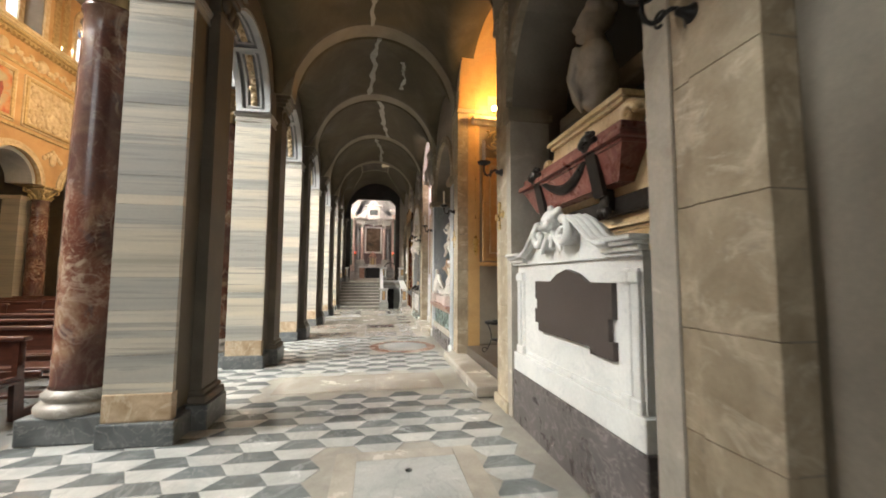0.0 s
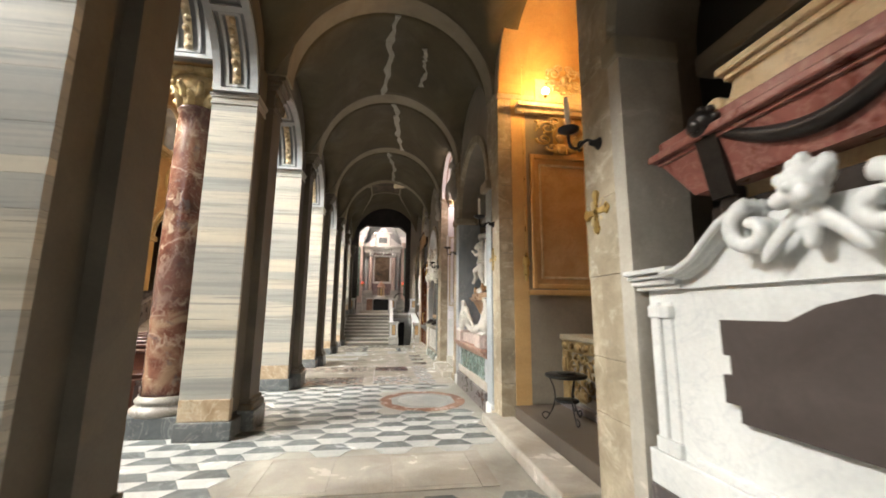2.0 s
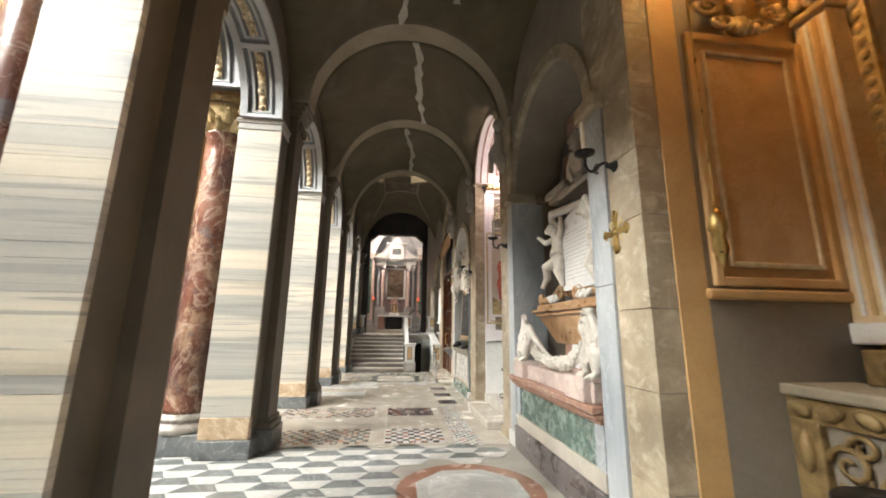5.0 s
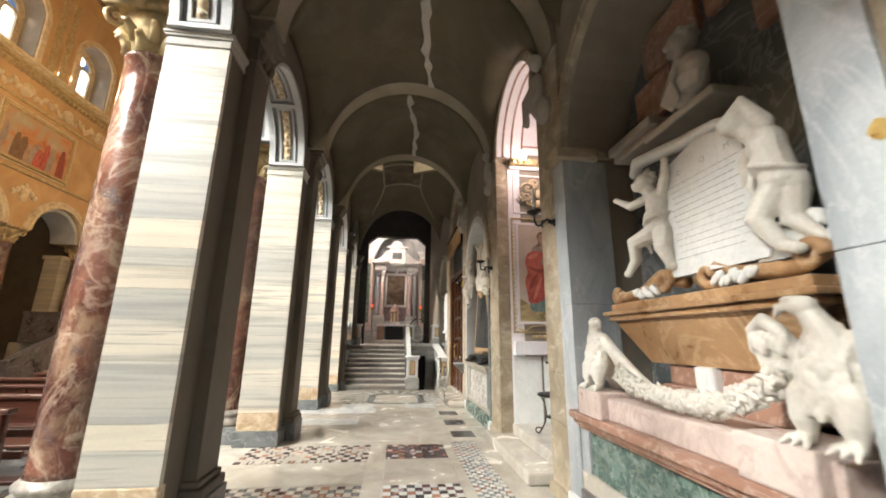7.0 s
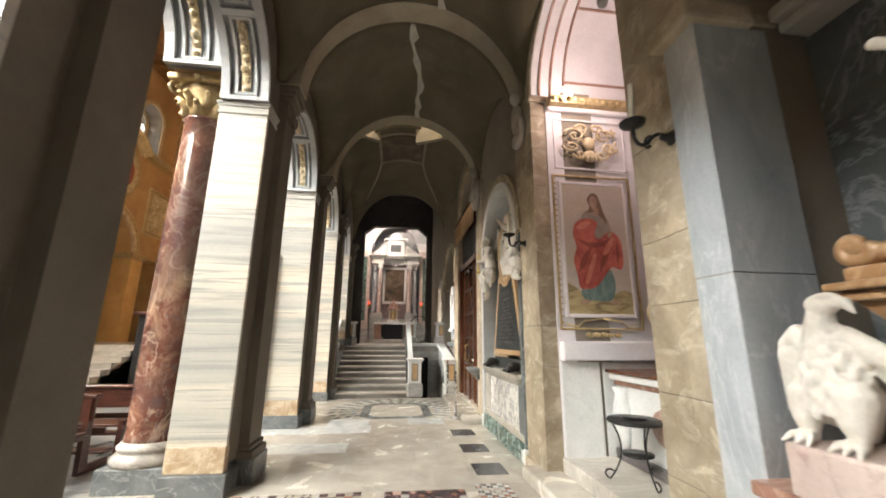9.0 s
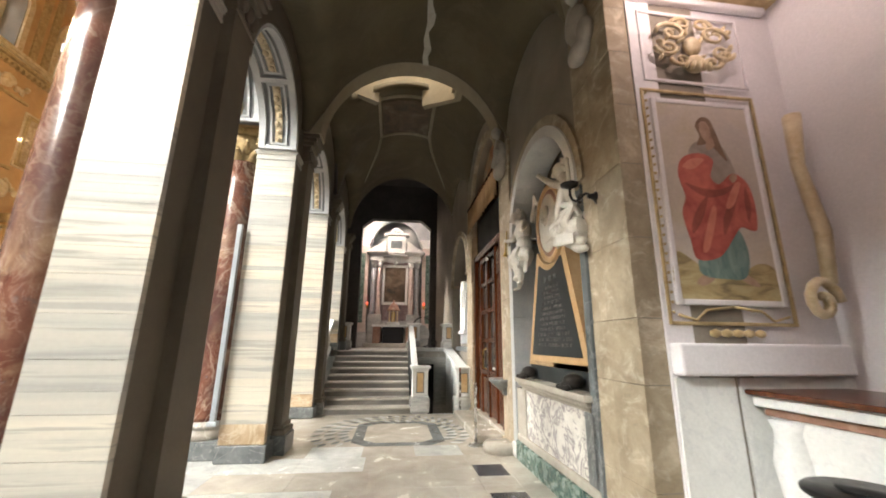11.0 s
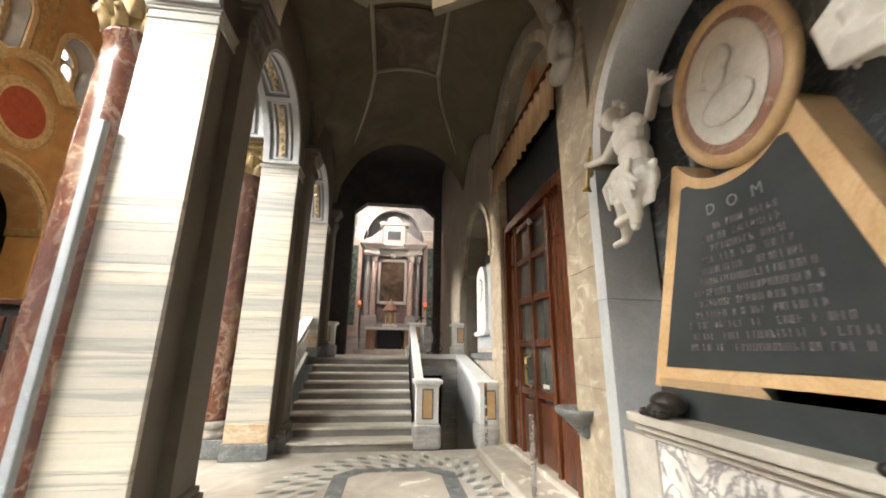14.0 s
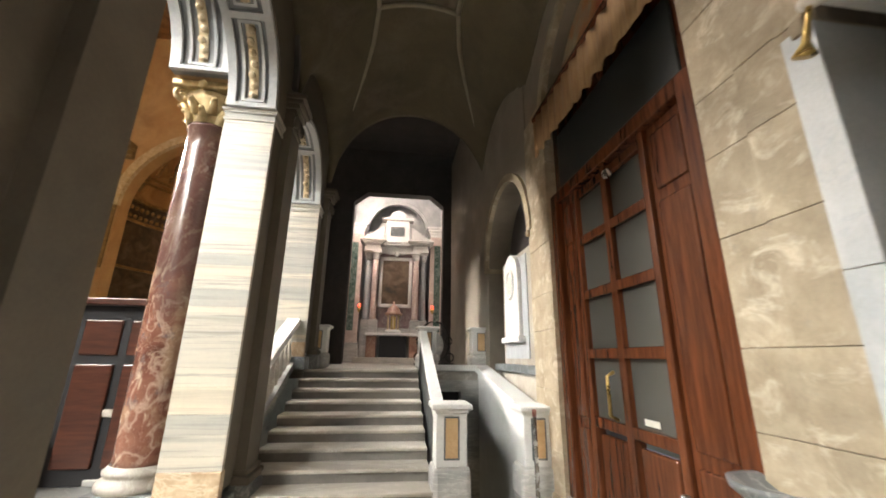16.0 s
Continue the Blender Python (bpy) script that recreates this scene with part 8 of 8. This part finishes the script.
for _k in range(6):
    _bits.append(([_p(16.74, 1.82, 3.5), _p(16.68 - 0.01 * _k, 1.84, 3.72), _p(16.7 - 0.045 * _k, 1.84, 3.92 - 0.05 * _k)], [0.045, 0.035, 0.015]))
    _bits.append(([_p(16.98, 1.8, 3.44), _p(17.1, 1.8, 3.46 - 0.01 * _k), _p(17.2 - 0.012 * _k, 1.79, 3.5 - 0.1 * _k)], [0.045, 0.035, 0.015]))
curls(_bits, _p(16.96, 1.65, 3.63), 0.1, 26, 0.028)
sculpt("angel", EAST(*_o), _bits, "statue", "white marble winged angel blowing a trumpet beside the medallion", "statue", 0.009)
_b = lathe([(0.012, 0), (0.014, 0.26), (0.02, 0.36), (0.05, 0.42)], n=12)
_b.transform(Matrix.Rotation(radians(198), 4, "Y"))
tagged(part("trumpet", _b, "brass", at=EAST(17.23, 1.55, 3.46)), "slim brass trumpet held by the marble angel", "trumpet")
# the larger angel seated above the frame's shoulder
_o = (15.1, 1.72, 2.6)
_p = on_wall(*_o)
_bits = [(_p(15.33, 1.66, 3.66), (0.09, 0.1, 0.11)), (_p(15.4, 1.6, 3.63), (0.03, 0.03, 0.03)), ([_p(15.2, 1.68, 3.46), _p(15.31, 1.67, 3.6)], [0.075, 0.06]),
         (_p(15.13, 1.7, 3.34), (0.15, 0.12, 0.17), (0, 16, 0)), (_p(15.07, 1.7, 3.14), (0.125, 0.11, 0.14)), (_p(15.03, 1.68, 2.96), (0.16, 0.14, 0.14)),
         ([_p(15.26, 1.66, 3.44), _p(15.48, 1.6, 3.56), _p(15.7, 1.56, 3.74)], [0.058, 0.046, 0.028]), (_p(15.73, 1.55, 3.77), 0.036),
         ([_p(15.16, 1.6, 3.36), _p(15.2, 1.54, 3.1), _p(15.22, 1.54, 2.86), _p(15.22, 1.54, 2.76)], [0.058, 0.05, 0.036, 0.03]),
         ([_p(15.06, 1.64, 2.9), _p(15.2, 1.54, 2.78), _p(14.98, 1.56, 2.68), _p(14.8, 1.6, 2.66)], [0.13, 0.1, 0.06, 0.04]),
         ([_p(15.0, 1.68, 2.88), _p(15.1, 1.6, 2.72), _p(14.9, 1.6, 2.6), _p(14.76, 1.6, 2.57)], [0.12, 0.09, 0.055, 0.035]),
         (_p(15.08, 1.6, 2.86), (0.2, 0.14, 0.15), (0, 14, 0)), (_p(14.98, 1.62, 2.8), (0.16, 0.14, 0.16))]
for _k in range(12):
    _u = _k / 11
    _bits.append(([_p(15.18 - 0.3 * _u, 1.56, 3.08 - 0.03 * (_k % 2)), _p(15.28 - 0.34 * _u, 1.47 + 0.02 * (_k % 3), 2.9), _p(15.3 - 0.42 * _u, 1.52, 2.74 - 0.03 * (_k % 3))], [0.014, 0.026, 0.014]))
for _k in range(6):
    _bits.append(([_p(15.28, 1.5, 2.78 - 0.012 * _k), _p(15.08, 1.46, 2.76 - 0.018 * _k), _p(14.84, 1.52, 2.74 - 0.02 * _k)], [0.012, 0.022, 0.012]))
_bits.append(([_p(15.24, 1.6, 3.26), _p(15.1, 1.56, 3.14), _p(14.94, 1.58, 3.1), _p(14.86, 1.6, 2.96)], [0.02, 0.035, 0.04, 0.025]))
for _k in range(7):
    _bits.append(([_p(15.06, 1.82, 3.42), _p(15.02 - 0.02 * _k, 1.84, 3.62), _p(15.06 - 0.05 * _k, 1.84, 3.86 - 0.06 * _k)], [0.05, 0.04, 0.016]))
curls(_bits, _p(15.32, 1.67, 3.69), 0.1, 26, 0.03)
sculpt("angel", EAST(*_o), _bits, "statue", "white marble winged angel reaching over the medallion", "statue", 0.009)
sculpt("stucco_figure", EAST(17.8, 1.62, 4.75), [((0, 0, 0.4), (0.2, 0.12, 0.3)), ((0, -0.05, 0.85), (0.1, 0.1, 0.12)), ((-0.18, 0, 0.5), (0.1, 0.07, 0.28), (0, 25, 0)), ((0.2, 0, 0.3), (0.12, 0.1, 0.25)), ([(0.1, -0.06, 0.6), (0.25, -0.12, 0.35), (0.1, -0.15, 0.1)], 0.05), ((0, 0, 0.05), (0.25, 0.12, 0.15))], "dark_statue", "weathered stucco figure on the wall above the pier", "statue", 0.018)
sculpt("stucco_figure", EAST(11.75, 1.62, 4.4), [((0, 0, 0.5), (0.16, 0.12, 0.35)), ((0.1, -0.05, 0.95), (0.1, 0.1, 0.12)), ((-0.15, 0, 0.9), (0.07, 0.06, 0.35), (0, 12, 0)), ((0.15, 0, 0.2), (0.15, 0.1, 0.2)), ([(0.05, -0.05, 0.65), (-0.1, -0.15, 0.45), (-0.15, -0.12, 0.15)], 0.05)], "dark_statue", "weathered stucco winged figure above the pier", "statue", 0.018)
sculpt("stucco_figure", EAST(14.6, 1.62, 4.75), [((0, 0, 0.3), (0.18, 0.1, 0.25)), ((0.05, -0.05, 0.65), (0.09, 0.09, 0.1)), ((-0.14, 0, 0.45), (0.08, 0.06, 0.22), (0, 20, 0)), ((0.16, 0, 0.1), (0.12, 0.08, 0.16)), ((0, 0, -0.05), (0.2, 0.1, 0.12))], "dark_statue", "weathered stucco cherub and cartouche above the pier", "statue", 0.018)

# ---- the door ----
door = thing("door_1", EAST(19.42, 1.8), "tall brown polished wooden door with eight glazed panes, closed", "door", kind="structure")
_b = box(-1.26, -1.1, -0.1, 0.1, 0.0, 3.75, None, 0.012)
box(1.1, 1.26, -0.1, 0.1, 0.0, 3.75, _b, 0.012)
box(-1.1, 1.1, -0.1, 0.1, 3.6, 3.75, _b, 0.012)
part("frame", _b, "walnut", door)
part("transom", box(-1.26, 1.26, 0.0, 0.1, 3.75, 5.02), "walnut", door, "dark wooden transom panel")
part("transom_field", box(-1.1, 1.1, -0.02, 0.02, 3.82, 4.6, None, 0.02), "slate", door)
for _x0, _x1 in ((-1.1, -0.74), (0.62, 1.1)):
    part("side_leaf", box(_x0, _x1, -0.02, 0.06, 0, 3.6, None, 0.008), "walnut", door)
    for _z0, _z1 in ((0.12, 0.95), (1.05, 2.9), (3.0, 3.5)):
        _b = box(_x0 + 0.07, _x1 - 0.07, -0.045, 0.0, _z0, _z1, None, 0.02)
        part("raised_panel", _b, "walnut", door)
_b = box(-0.74, -0.64, -0.06, 0.06, 0, 3.6, None, 0.01)
box(0.54, 0.62, -0.06, 0.06, 0, 3.6, _b, 0.01)
box(-0.1, 0.0, -0.06, 0.06, 0, 3.6, _b, 0.01)
for _z in (0.0, 1.0, 1.66, 2.28, 2.9, 3.46):
    box(-0.64, 0.54, -0.055, 0.055, _z, _z + (0.1 if _z > 0.5 else 0.16), _b, 0.01)
part("leaf_frame", _b, "walnut", door)
for _x0, _x1 in ((-0.64, -0.1), (0.0, 0.54)):
    part("lower_panel", box(_x0 + 0.05, _x1 - 0.05, -0.04, 0.03, 0.22, 0.95, None, 0.025), "walnut", door)
    for _z0, _z1 in ((1.1, 1.66), (1.76, 2.28), (2.38, 2.9), (3.0, 3.46)):
        part("pane", box(_x0, _x1, -0.005, 0.008, _z0, _z1), "glass", door, "dim reflecting glass pane")
part("handle", tube([(-0.2, -0.06, 1.12), (-0.2, -0.13, 1.16), (-0.2, -0.13, 1.5), (-0.2, -0.06, 1.54)], 0.016, 8), "brass", door, "brass pull handle")
part("closer", box(0.02, 0.12, -0.1, -0.05, 3.42, 3.5, None, 0.01), "steel", door)
part("notice", box(0.12, 0.3, -0.014, -0.005, 1.13, 1.18), "candle", door, "small white label")
wall_of("wall_door_lunette", box(1.92, 2.1, 18.15, 20.7, 5.0, 6.4), "fresco", "dim painted lunette above the door", "painting")
_b, _n = bmesh.new(), 66
_v, _f = [], []
for _i in range(_n + 1):
    _x = -1.4 + 2.8 * _i / _n
    _d = 0.018 * math.sin(_i * 1.25)
    _lo = 4.42 + 0.05 * abs(math.sin(_i * math.pi / 6))
    _v += [(_x, -0.22 + _d, _lo), (_x, -0.22 + _d, 5.0), (_x, -0.205 + _d, 5.0), (_x, -0.205 + _d, _lo)]
for _i in range(_n):
    _a = 4 * _i
    _f += [(_a + k, _a + (k + 1) % 4, _a + 4 + (k + 1) % 4, _a + 4 + k) for k in range(4)]
grow(_b, _v, _f, True)
val = thing("valance", EAST(19.42, 1.8), "faded brown brocade valance with a scalloped edge over the door", "valance")
part("cloth", _b, "curtain", val)
part("rod", box(-1.42, 1.42, -0.24, 0.1, 5.0, 5.08, None, 0.02), "walnut", val)
wall_of("step_door", box(1.2, 1.72, 18.2, 20.75, 0, 0.14, None, 0.03), "pale_slab", "worn pale stone doorstep", "step")
wall_of("threshold", box(1.66, 1.95, 18.16, 20.69, 0, 0.2, None, 0.02), "pale_slab", "pale stone threshold under the door", "step")
t = thing("holy_water_basin", pose(1.62, 18.0, 0.98), "dark grey marble holy-water basin on the wall", "basin")
part("bowl", lathe([(0.03, -0.12), (0.07, -0.08), (0.14, -0.02), (0.22, 0.05), (0.23, 0.09), (0.2, 0.085), (0.1, 0.03)], n=28), "plinth", t)
part("bracket", box(0.0, 0.2, -0.08, 0.08, -0.18, -0.02, None, 0.03), "plinth", t)
t = thing("font_foot", pose(1.5, 17.75, 0), "low rounded stone kerb at the foot of the pier", "kerb")
part("block", lathe([(0.28, 0), (0.28, 0.1), (0.25, 0.14)], n=18), "pale_slab", t)
for _x, _y, _h in ((1.18, 18.12, 0.98), (1.36, 20.75, 1.0)):
    t = thing("stanchion", pose(_x, _y, 0), "slim brushed-steel barrier post on a round foot", "barrier post", "barrier posts")
    part("foot", lathe([(0.13, 0), (0.13, 0.012), (0.03, 0.03)], n=24), "steel", t)
    part("post", lathe([(0.024, 0.012), (0.024, _h), (0.02, _h + 0.01)], n=16), "steel", t)
    if _y > 20:
        part("cap", lathe([(0.026, _h), (0.026, _h + 0.08)], n=14), "porphyry", t, "dark red cap")

# monument in the last bay
t = thing("bust_monument", EAST(22.85), "pale marble wall monument with an oval portrait", "monument")
part("frame", box(-0.8, 0.8, 0.2, 0.5, 1.55, 3.5, None, 0.02), "pale_slab", t)
part("grey_field", box(-0.65, 0.65, 0.18, 0.3, 1.65, 3.4), "blue", t)
_b = box(-0.4, 0.4, 0.1, 0.25, 2.0, 3.1, None, 0.03)
prism(arc(0, 3.1, 0.4, 0, 180, 14), 0.1, 0.25, "y", _b)
box(-0.5, 0.5, 0.05, 0.25, 1.92, 2.02, _b, 0.02)
part("tablet", _b, "white", t)
_b = bmesh.new()
tube([(0.2 * math.cos(w), 0.09, 2.95 + 0.25 * math.sin(w)) for w in [2 * math.pi * i / 20 for i in range(21)]], 0.03, 8, _b)
part("oval_rim", _b, "white", t)
part("relief", ball((0, 0.1, 2.93), (0.13, 0.05, 0.18), None, 14), "statue", t)
part("ledge", box(-1.2, 1.2, 0.1, 0.5, 1.42, 1.55, None, 0.02), "blue_dark", t)
part("base", box(-1.25, 1.25, 0.2, 0.5, 0.0, 1.42), "pale_slab", t)


# ---- the inlaid floor: pieces last ----
def tile_mesh(pts, name, mat, h=0.006):
    b = prism(pts, -h, 0.0, "z")
    me = bpy.data.meshes.new(name)
    b.to_mesh(me)
    b.free()
    me.materials.append(M[mat])
    return me


def lay(me, x, y, rz=0.0, parent=floor):
    o = bpy.data.objects.new(me.name, me)
    scene.collection.objects.link(o)
    o.matrix_world = pose(x, y, 0, 0, 0, rz)
    o.parent = parent
    return o


S = 0.25
HX, HY = 1.5 * S, math.sqrt(3) * S
_g = 0.0015
_far = [(-S + _g, _g), (S - _g, _g), (S / 2 - _g, HY / 2 - _g), (-S / 2 + _g, HY / 2 - _g)]
_near = [(-S / 2 + _g, -HY / 2 + _g), (S / 2 - _g, -HY / 2 + _g), (S - _g, -_g), (-S + _g, -_g)]
_grey, _white = tile_mesh(_far, "hexagon_tile", "tile_grey"), tile_mesh(_near, "hexagon_tile", "tile_white")
INLAYS = [(-0.31, 1.02, 2.55, 4.18), (-1.42, 1.11, 6.16, 7.16), (-0.12, 1.52, 9.0, 10.62)]


def clear(x, y):
    return all(not (a - 0.12 < x < b + 0.12 and c - 0.1 < y < d + 0.1) for a, b, c, d in INLAYS) and x < 1.62 - 0.1


_single, _rest = 0, {"tile_grey": bmesh.new(), "tile_white": bmesh.new()}
for _i in range(-9, 5):
    for _j in range(-4, 28):
        _x, _y = _i * HX + 0.1, _j * HY + (HY / 2 if _i % 2 else 0)
        if not clear(_x, _y) or _y > 11.3 or (_x < -3.45):
            continue
        if -1.8 < _x and 3.0 < _y < 9.4 and _single < 296:
            lay(_grey, _x, _y)
            lay(_white, _x, _y)
            _single += 2
        else:
            for _m, _p in (("tile_grey", _far), ("tile_white", _near)):
                prism([(_x + a, _y + b) for a, b in _p], -0.006, 0.0, "z", _rest[_m])
for _m, _b in _rest.items():
    tagged(part("hexagon_tiles", _b, _m, floor), kind="stuff")


def slab(x0, x1, y0, y1, mat, z=0.0):
    return part("floor_slab", box(x0 + 0.002, x1 - 0.002, y0 + 0.002, y1 - 0.002, -0.02, z), mat, floor)


# grave slab with its pale border
for _a in ((-0.29, -0.1, 2.57, 4.16), (0.8, 1.0, 2.57, 4.16), (-0.1, 0.8, 3.98, 4.16), (-0.1, 0.8, 2.57, 2.75)):
    slab(*_a, "pale_slab", 0.001)
slab(-0.1, 0.8, 2.75, 3.98, "tile_white", 0.001)
part("ring_handle", lathe([(0.03, 0), (0.03, 0.006), (0.01, 0.008)], (0.35, 3.75, 0.0), 14), "iron", floor)
# pair of cream slabs
for _a in ((-1.4, -1.22, 6.18, 7.14), (-1.22, -0.55, 6.26, 7.06), (-0.55, 0.06, 6.18, 7.14), (0.06, 0.92, 6.26, 7.06), (0.92, 1.09, 6.18, 7.14), (-1.22, -0.55, 6.18, 6.26), (-1.22, -0.55, 7.06, 7.14), (0.06, 0.92, 6.18, 6.26), (0.06, 0.92, 7.06, 7.14)):
    slab(*_a, "pale_slab", 0.001)


# round inlay with an eight-sided white ring
def ring(cx, cy, r0, r1, n, mat, z, turn=0.0):
    for k in range(n):
        a, b2 = 2 * math.pi * k / n + turn, 2 * math.pi * (k + 1) / n + turn
        q = [(cx + r0 * math.cos(a), cy + r0 * math.sin(a)), (cx + r1 * math.cos(a), cy + r1 * math.sin(a)), (cx + r1 * math.cos(b2), cy + r1 * math.sin(b2)), (cx + r0 * math.cos(b2), cy + r0 * math.sin(b2))]
        part("inlay_piece", prism(q, -0.02, z, "z"), mat, floor)


_q = arc(0.7, 9.8, 0.79, 0, 348.75, 31)
part("inlay_disc", prism(_q, -0.02, 0.0, "z"), "tile_red", floor)
ring(0.7, 9.8, 0.44, 0.62, 8, "tile_white", 0.003, math.pi / 8)
part("inlay_disc", prism(arc(0.7, 9.8, 0.46, 0, 348.75, 31), -0.02, 0.0045, "z"), "grey_band", floor)

# border slabs and mosaic panels
for _a in ((-3.4, -2.3, 11.4, 14.5), (-0.5, -0.27, 11.4, 14.2), (-0.27, 0.68, 11.38, 11.55), (-0.25, 0.66, 12.39, 13.4), (0.66, 0.8, 11.4, 14.3), (1.2, 1.62, 11.4, 14.3), (-2.3, -0.5, 12.42, 13.3), (-2.3, -0.5, 11.38, 11.55), (-2.3, -0.5, 14.2, 14.5), (-0.5, 1.62, 14.3, 14.5), (-0.27, 0.66, 14.17, 14.3)):
    slab(*_a, "pale_slab", 0.0)
slab(-0.2, 0.5, 12.5, 13.25, "pale_slab", 0.0012)


def mosaic(x0, x1, y0, y1, nx, ny, colors, single, seed):
    rng, w, h = random.Random(seed), (x1 - x0) / nx, (y1 - y0) / ny
    slab(x0, x1, y0, y1, "tile_purple", -0.003)
    q = [(-w / 2 + 0.002, -h / 2 + 0.002), (w / 2 - 0.002, -h / 2 + 0.002), (w / 2 - 0.002, h / 2 - 0.002), (-w / 2 + 0.002, h / 2 - 0.002)]
    d = [(0, -h / 2 + 0.006), (w / 2 - 0.006, 0), (0, h / 2 - 0.006), (-w / 2 + 0.006, 0)]
    sets = {c: (tile_mesh(q, "mosaic_tile", c, 0.005), tile_mesh(d, "mosaic_tile", c, 0.005)) for c in colors}
    join_b = {c: bmesh.new() for c in colors}
    for i in range(nx):
        for j in range(ny):
            c = colors[0] if (i + j) % 2 else rng.choice(colors[1:])
            x, y = x0 + (i + 0.5) * w, y0 + (j + 0.5) * h
            if single:
                lay(sets[c][(i + j) % 2 == 0 and rng.random() < 0.6], x, y)
            else:
                p = d if (i + j) % 2 == 0 and rng.random() < 0.6 else q
                prism([(x + a, y + b) for a, b in p], -0.005, 0.0, "z", join_b[c])
    for c, b in join_b.items():
        if len(b.verts):
            tagged(part("mosaic_tiles", b, c, floor), kind="stuff")
        else:
            b.free()


mosaic(-0.25, 0.66, 11.56, 12.38, 10, 8, ["tile_white", "tile_purple", "tile_black", "tile_purple", "tile_red"], True, 1)
mosaic(-0.25, 0.66, 13.41, 14.16, 10, 8, ["tile_purple", "tile_white", "tile_black", "tile_red"], True, 2)
mosaic(-2.3, -0.5, 11.56, 12.4, 20, 8, ["pale_slab", "tile_purple", "tile_grey", "tile_red"], False, 3)
mosaic(-2.3, -0.5, 13.32, 14.18, 20, 8, ["pale_slab", "tile_purple", "pale_slab", "tile_red"], False, 4)
mosaic(0.8, 1.2, 11.4, 14.3, 6, 42, ["tile_white", "tile_red", "tile_grey", "pale_slab"], False, 5)
# the plain stretch with three black slabs
_rg = random.Random(12)
for _j, (_y0, _y1) in enumerate(((14.5, 15.15), (15.15, 15.75), (15.75, 16.3), (16.3, 16.95), (16.95, 17.6), (17.6, 18.2))):
    _x = -3.4
    for _w in (0.9, 1.0, 0.8, 0.75, 0.8):
        _w *= _rg.uniform(0.85, 1.15)
        slab(_x, min(_x + _w, 0.88), _y0, _y1, _rg.choice(("pale_slab", "pale_slab", "tile_white")))
        _x += _w
        if _x > 0.86:
            break
    if _x < 0.86:
        slab(_x, 0.88, _y0, _y1, "pale_slab")
    slab(1.34, 1.62, _y0, _y1, "pale_slab")
    slab(0.88, 1.34, _y0, _y1, "pale_slab")
for _y in (14.58, 15.58, 16.62):
    slab(0.9, 1.32, _y, _y + 0.47, "tile_black", 0.0025)
# eight-sided slab in a grey frame, with leaf-shaped inlay round it
slab(-3.4, 1.62, 18.2, 21.1, "pale_slab", -0.003)


def octagon(c, a, b2, k):
    return [(c[0] - a + k, c[1] - b2), (c[0] + a - k, c[1] - b2), (c[0] + a, c[1] - b2 + k), (c[0] + a, c[1] + b2 - k), (c[0] + a - k, c[1] + b2), (c[0] - a + k, c[1] + b2), (c[0] - a, c[1] + b2 - k), (c[0] - a, c[1] - b2 + k)]


part("inlay_piece", prism(octagon((-0.09, 19.2), 0.8, 0.98, 0.26), -0.02, 0.003, "z"), "tile_grey", floor)
part("inlay_piece", prism(octagon((-0.09, 19.2), 0.6, 0.78, 0.2), -0.02, 0.006, "z"), "pale_slab", floor)
_b = {"tile_grey": [], "tile_white": []}
for _k in range(56):
    a = 2 * math.pi * _k / 56
    c, s = math.cos(a), math.sin(a)
    for r in (1.12, 1.38, 1.64):
        rx, ry = r * 0.92, r * 0.98
        x, y = -0.09 + rx * c * 0.98, 19.2 + ry * s
        if not (-1.9 < x < 1.15 and 18.25 < y < 21.05):
            continue
        if abs(x + 0.09) < 0.84 and abs(y - 19.2) < 1.0:
            continue
        q = [(-0.11, 0), (-0.03, -0.042), (0.06, -0.036), (0.12, 0), (0.06, 0.036), (-0.03, 0.042)]
        e = a + 0.5
        pts = [(x + u * math.cos(e) - v * math.sin(e), y + u * math.sin(e) + v * math.cos(e)) for u, v in q]
        part("leaf_inlay", prism(pts, -0.008, 0.0015, "z"), "tile_grey" if _k % 2 else "tile_white", floor)
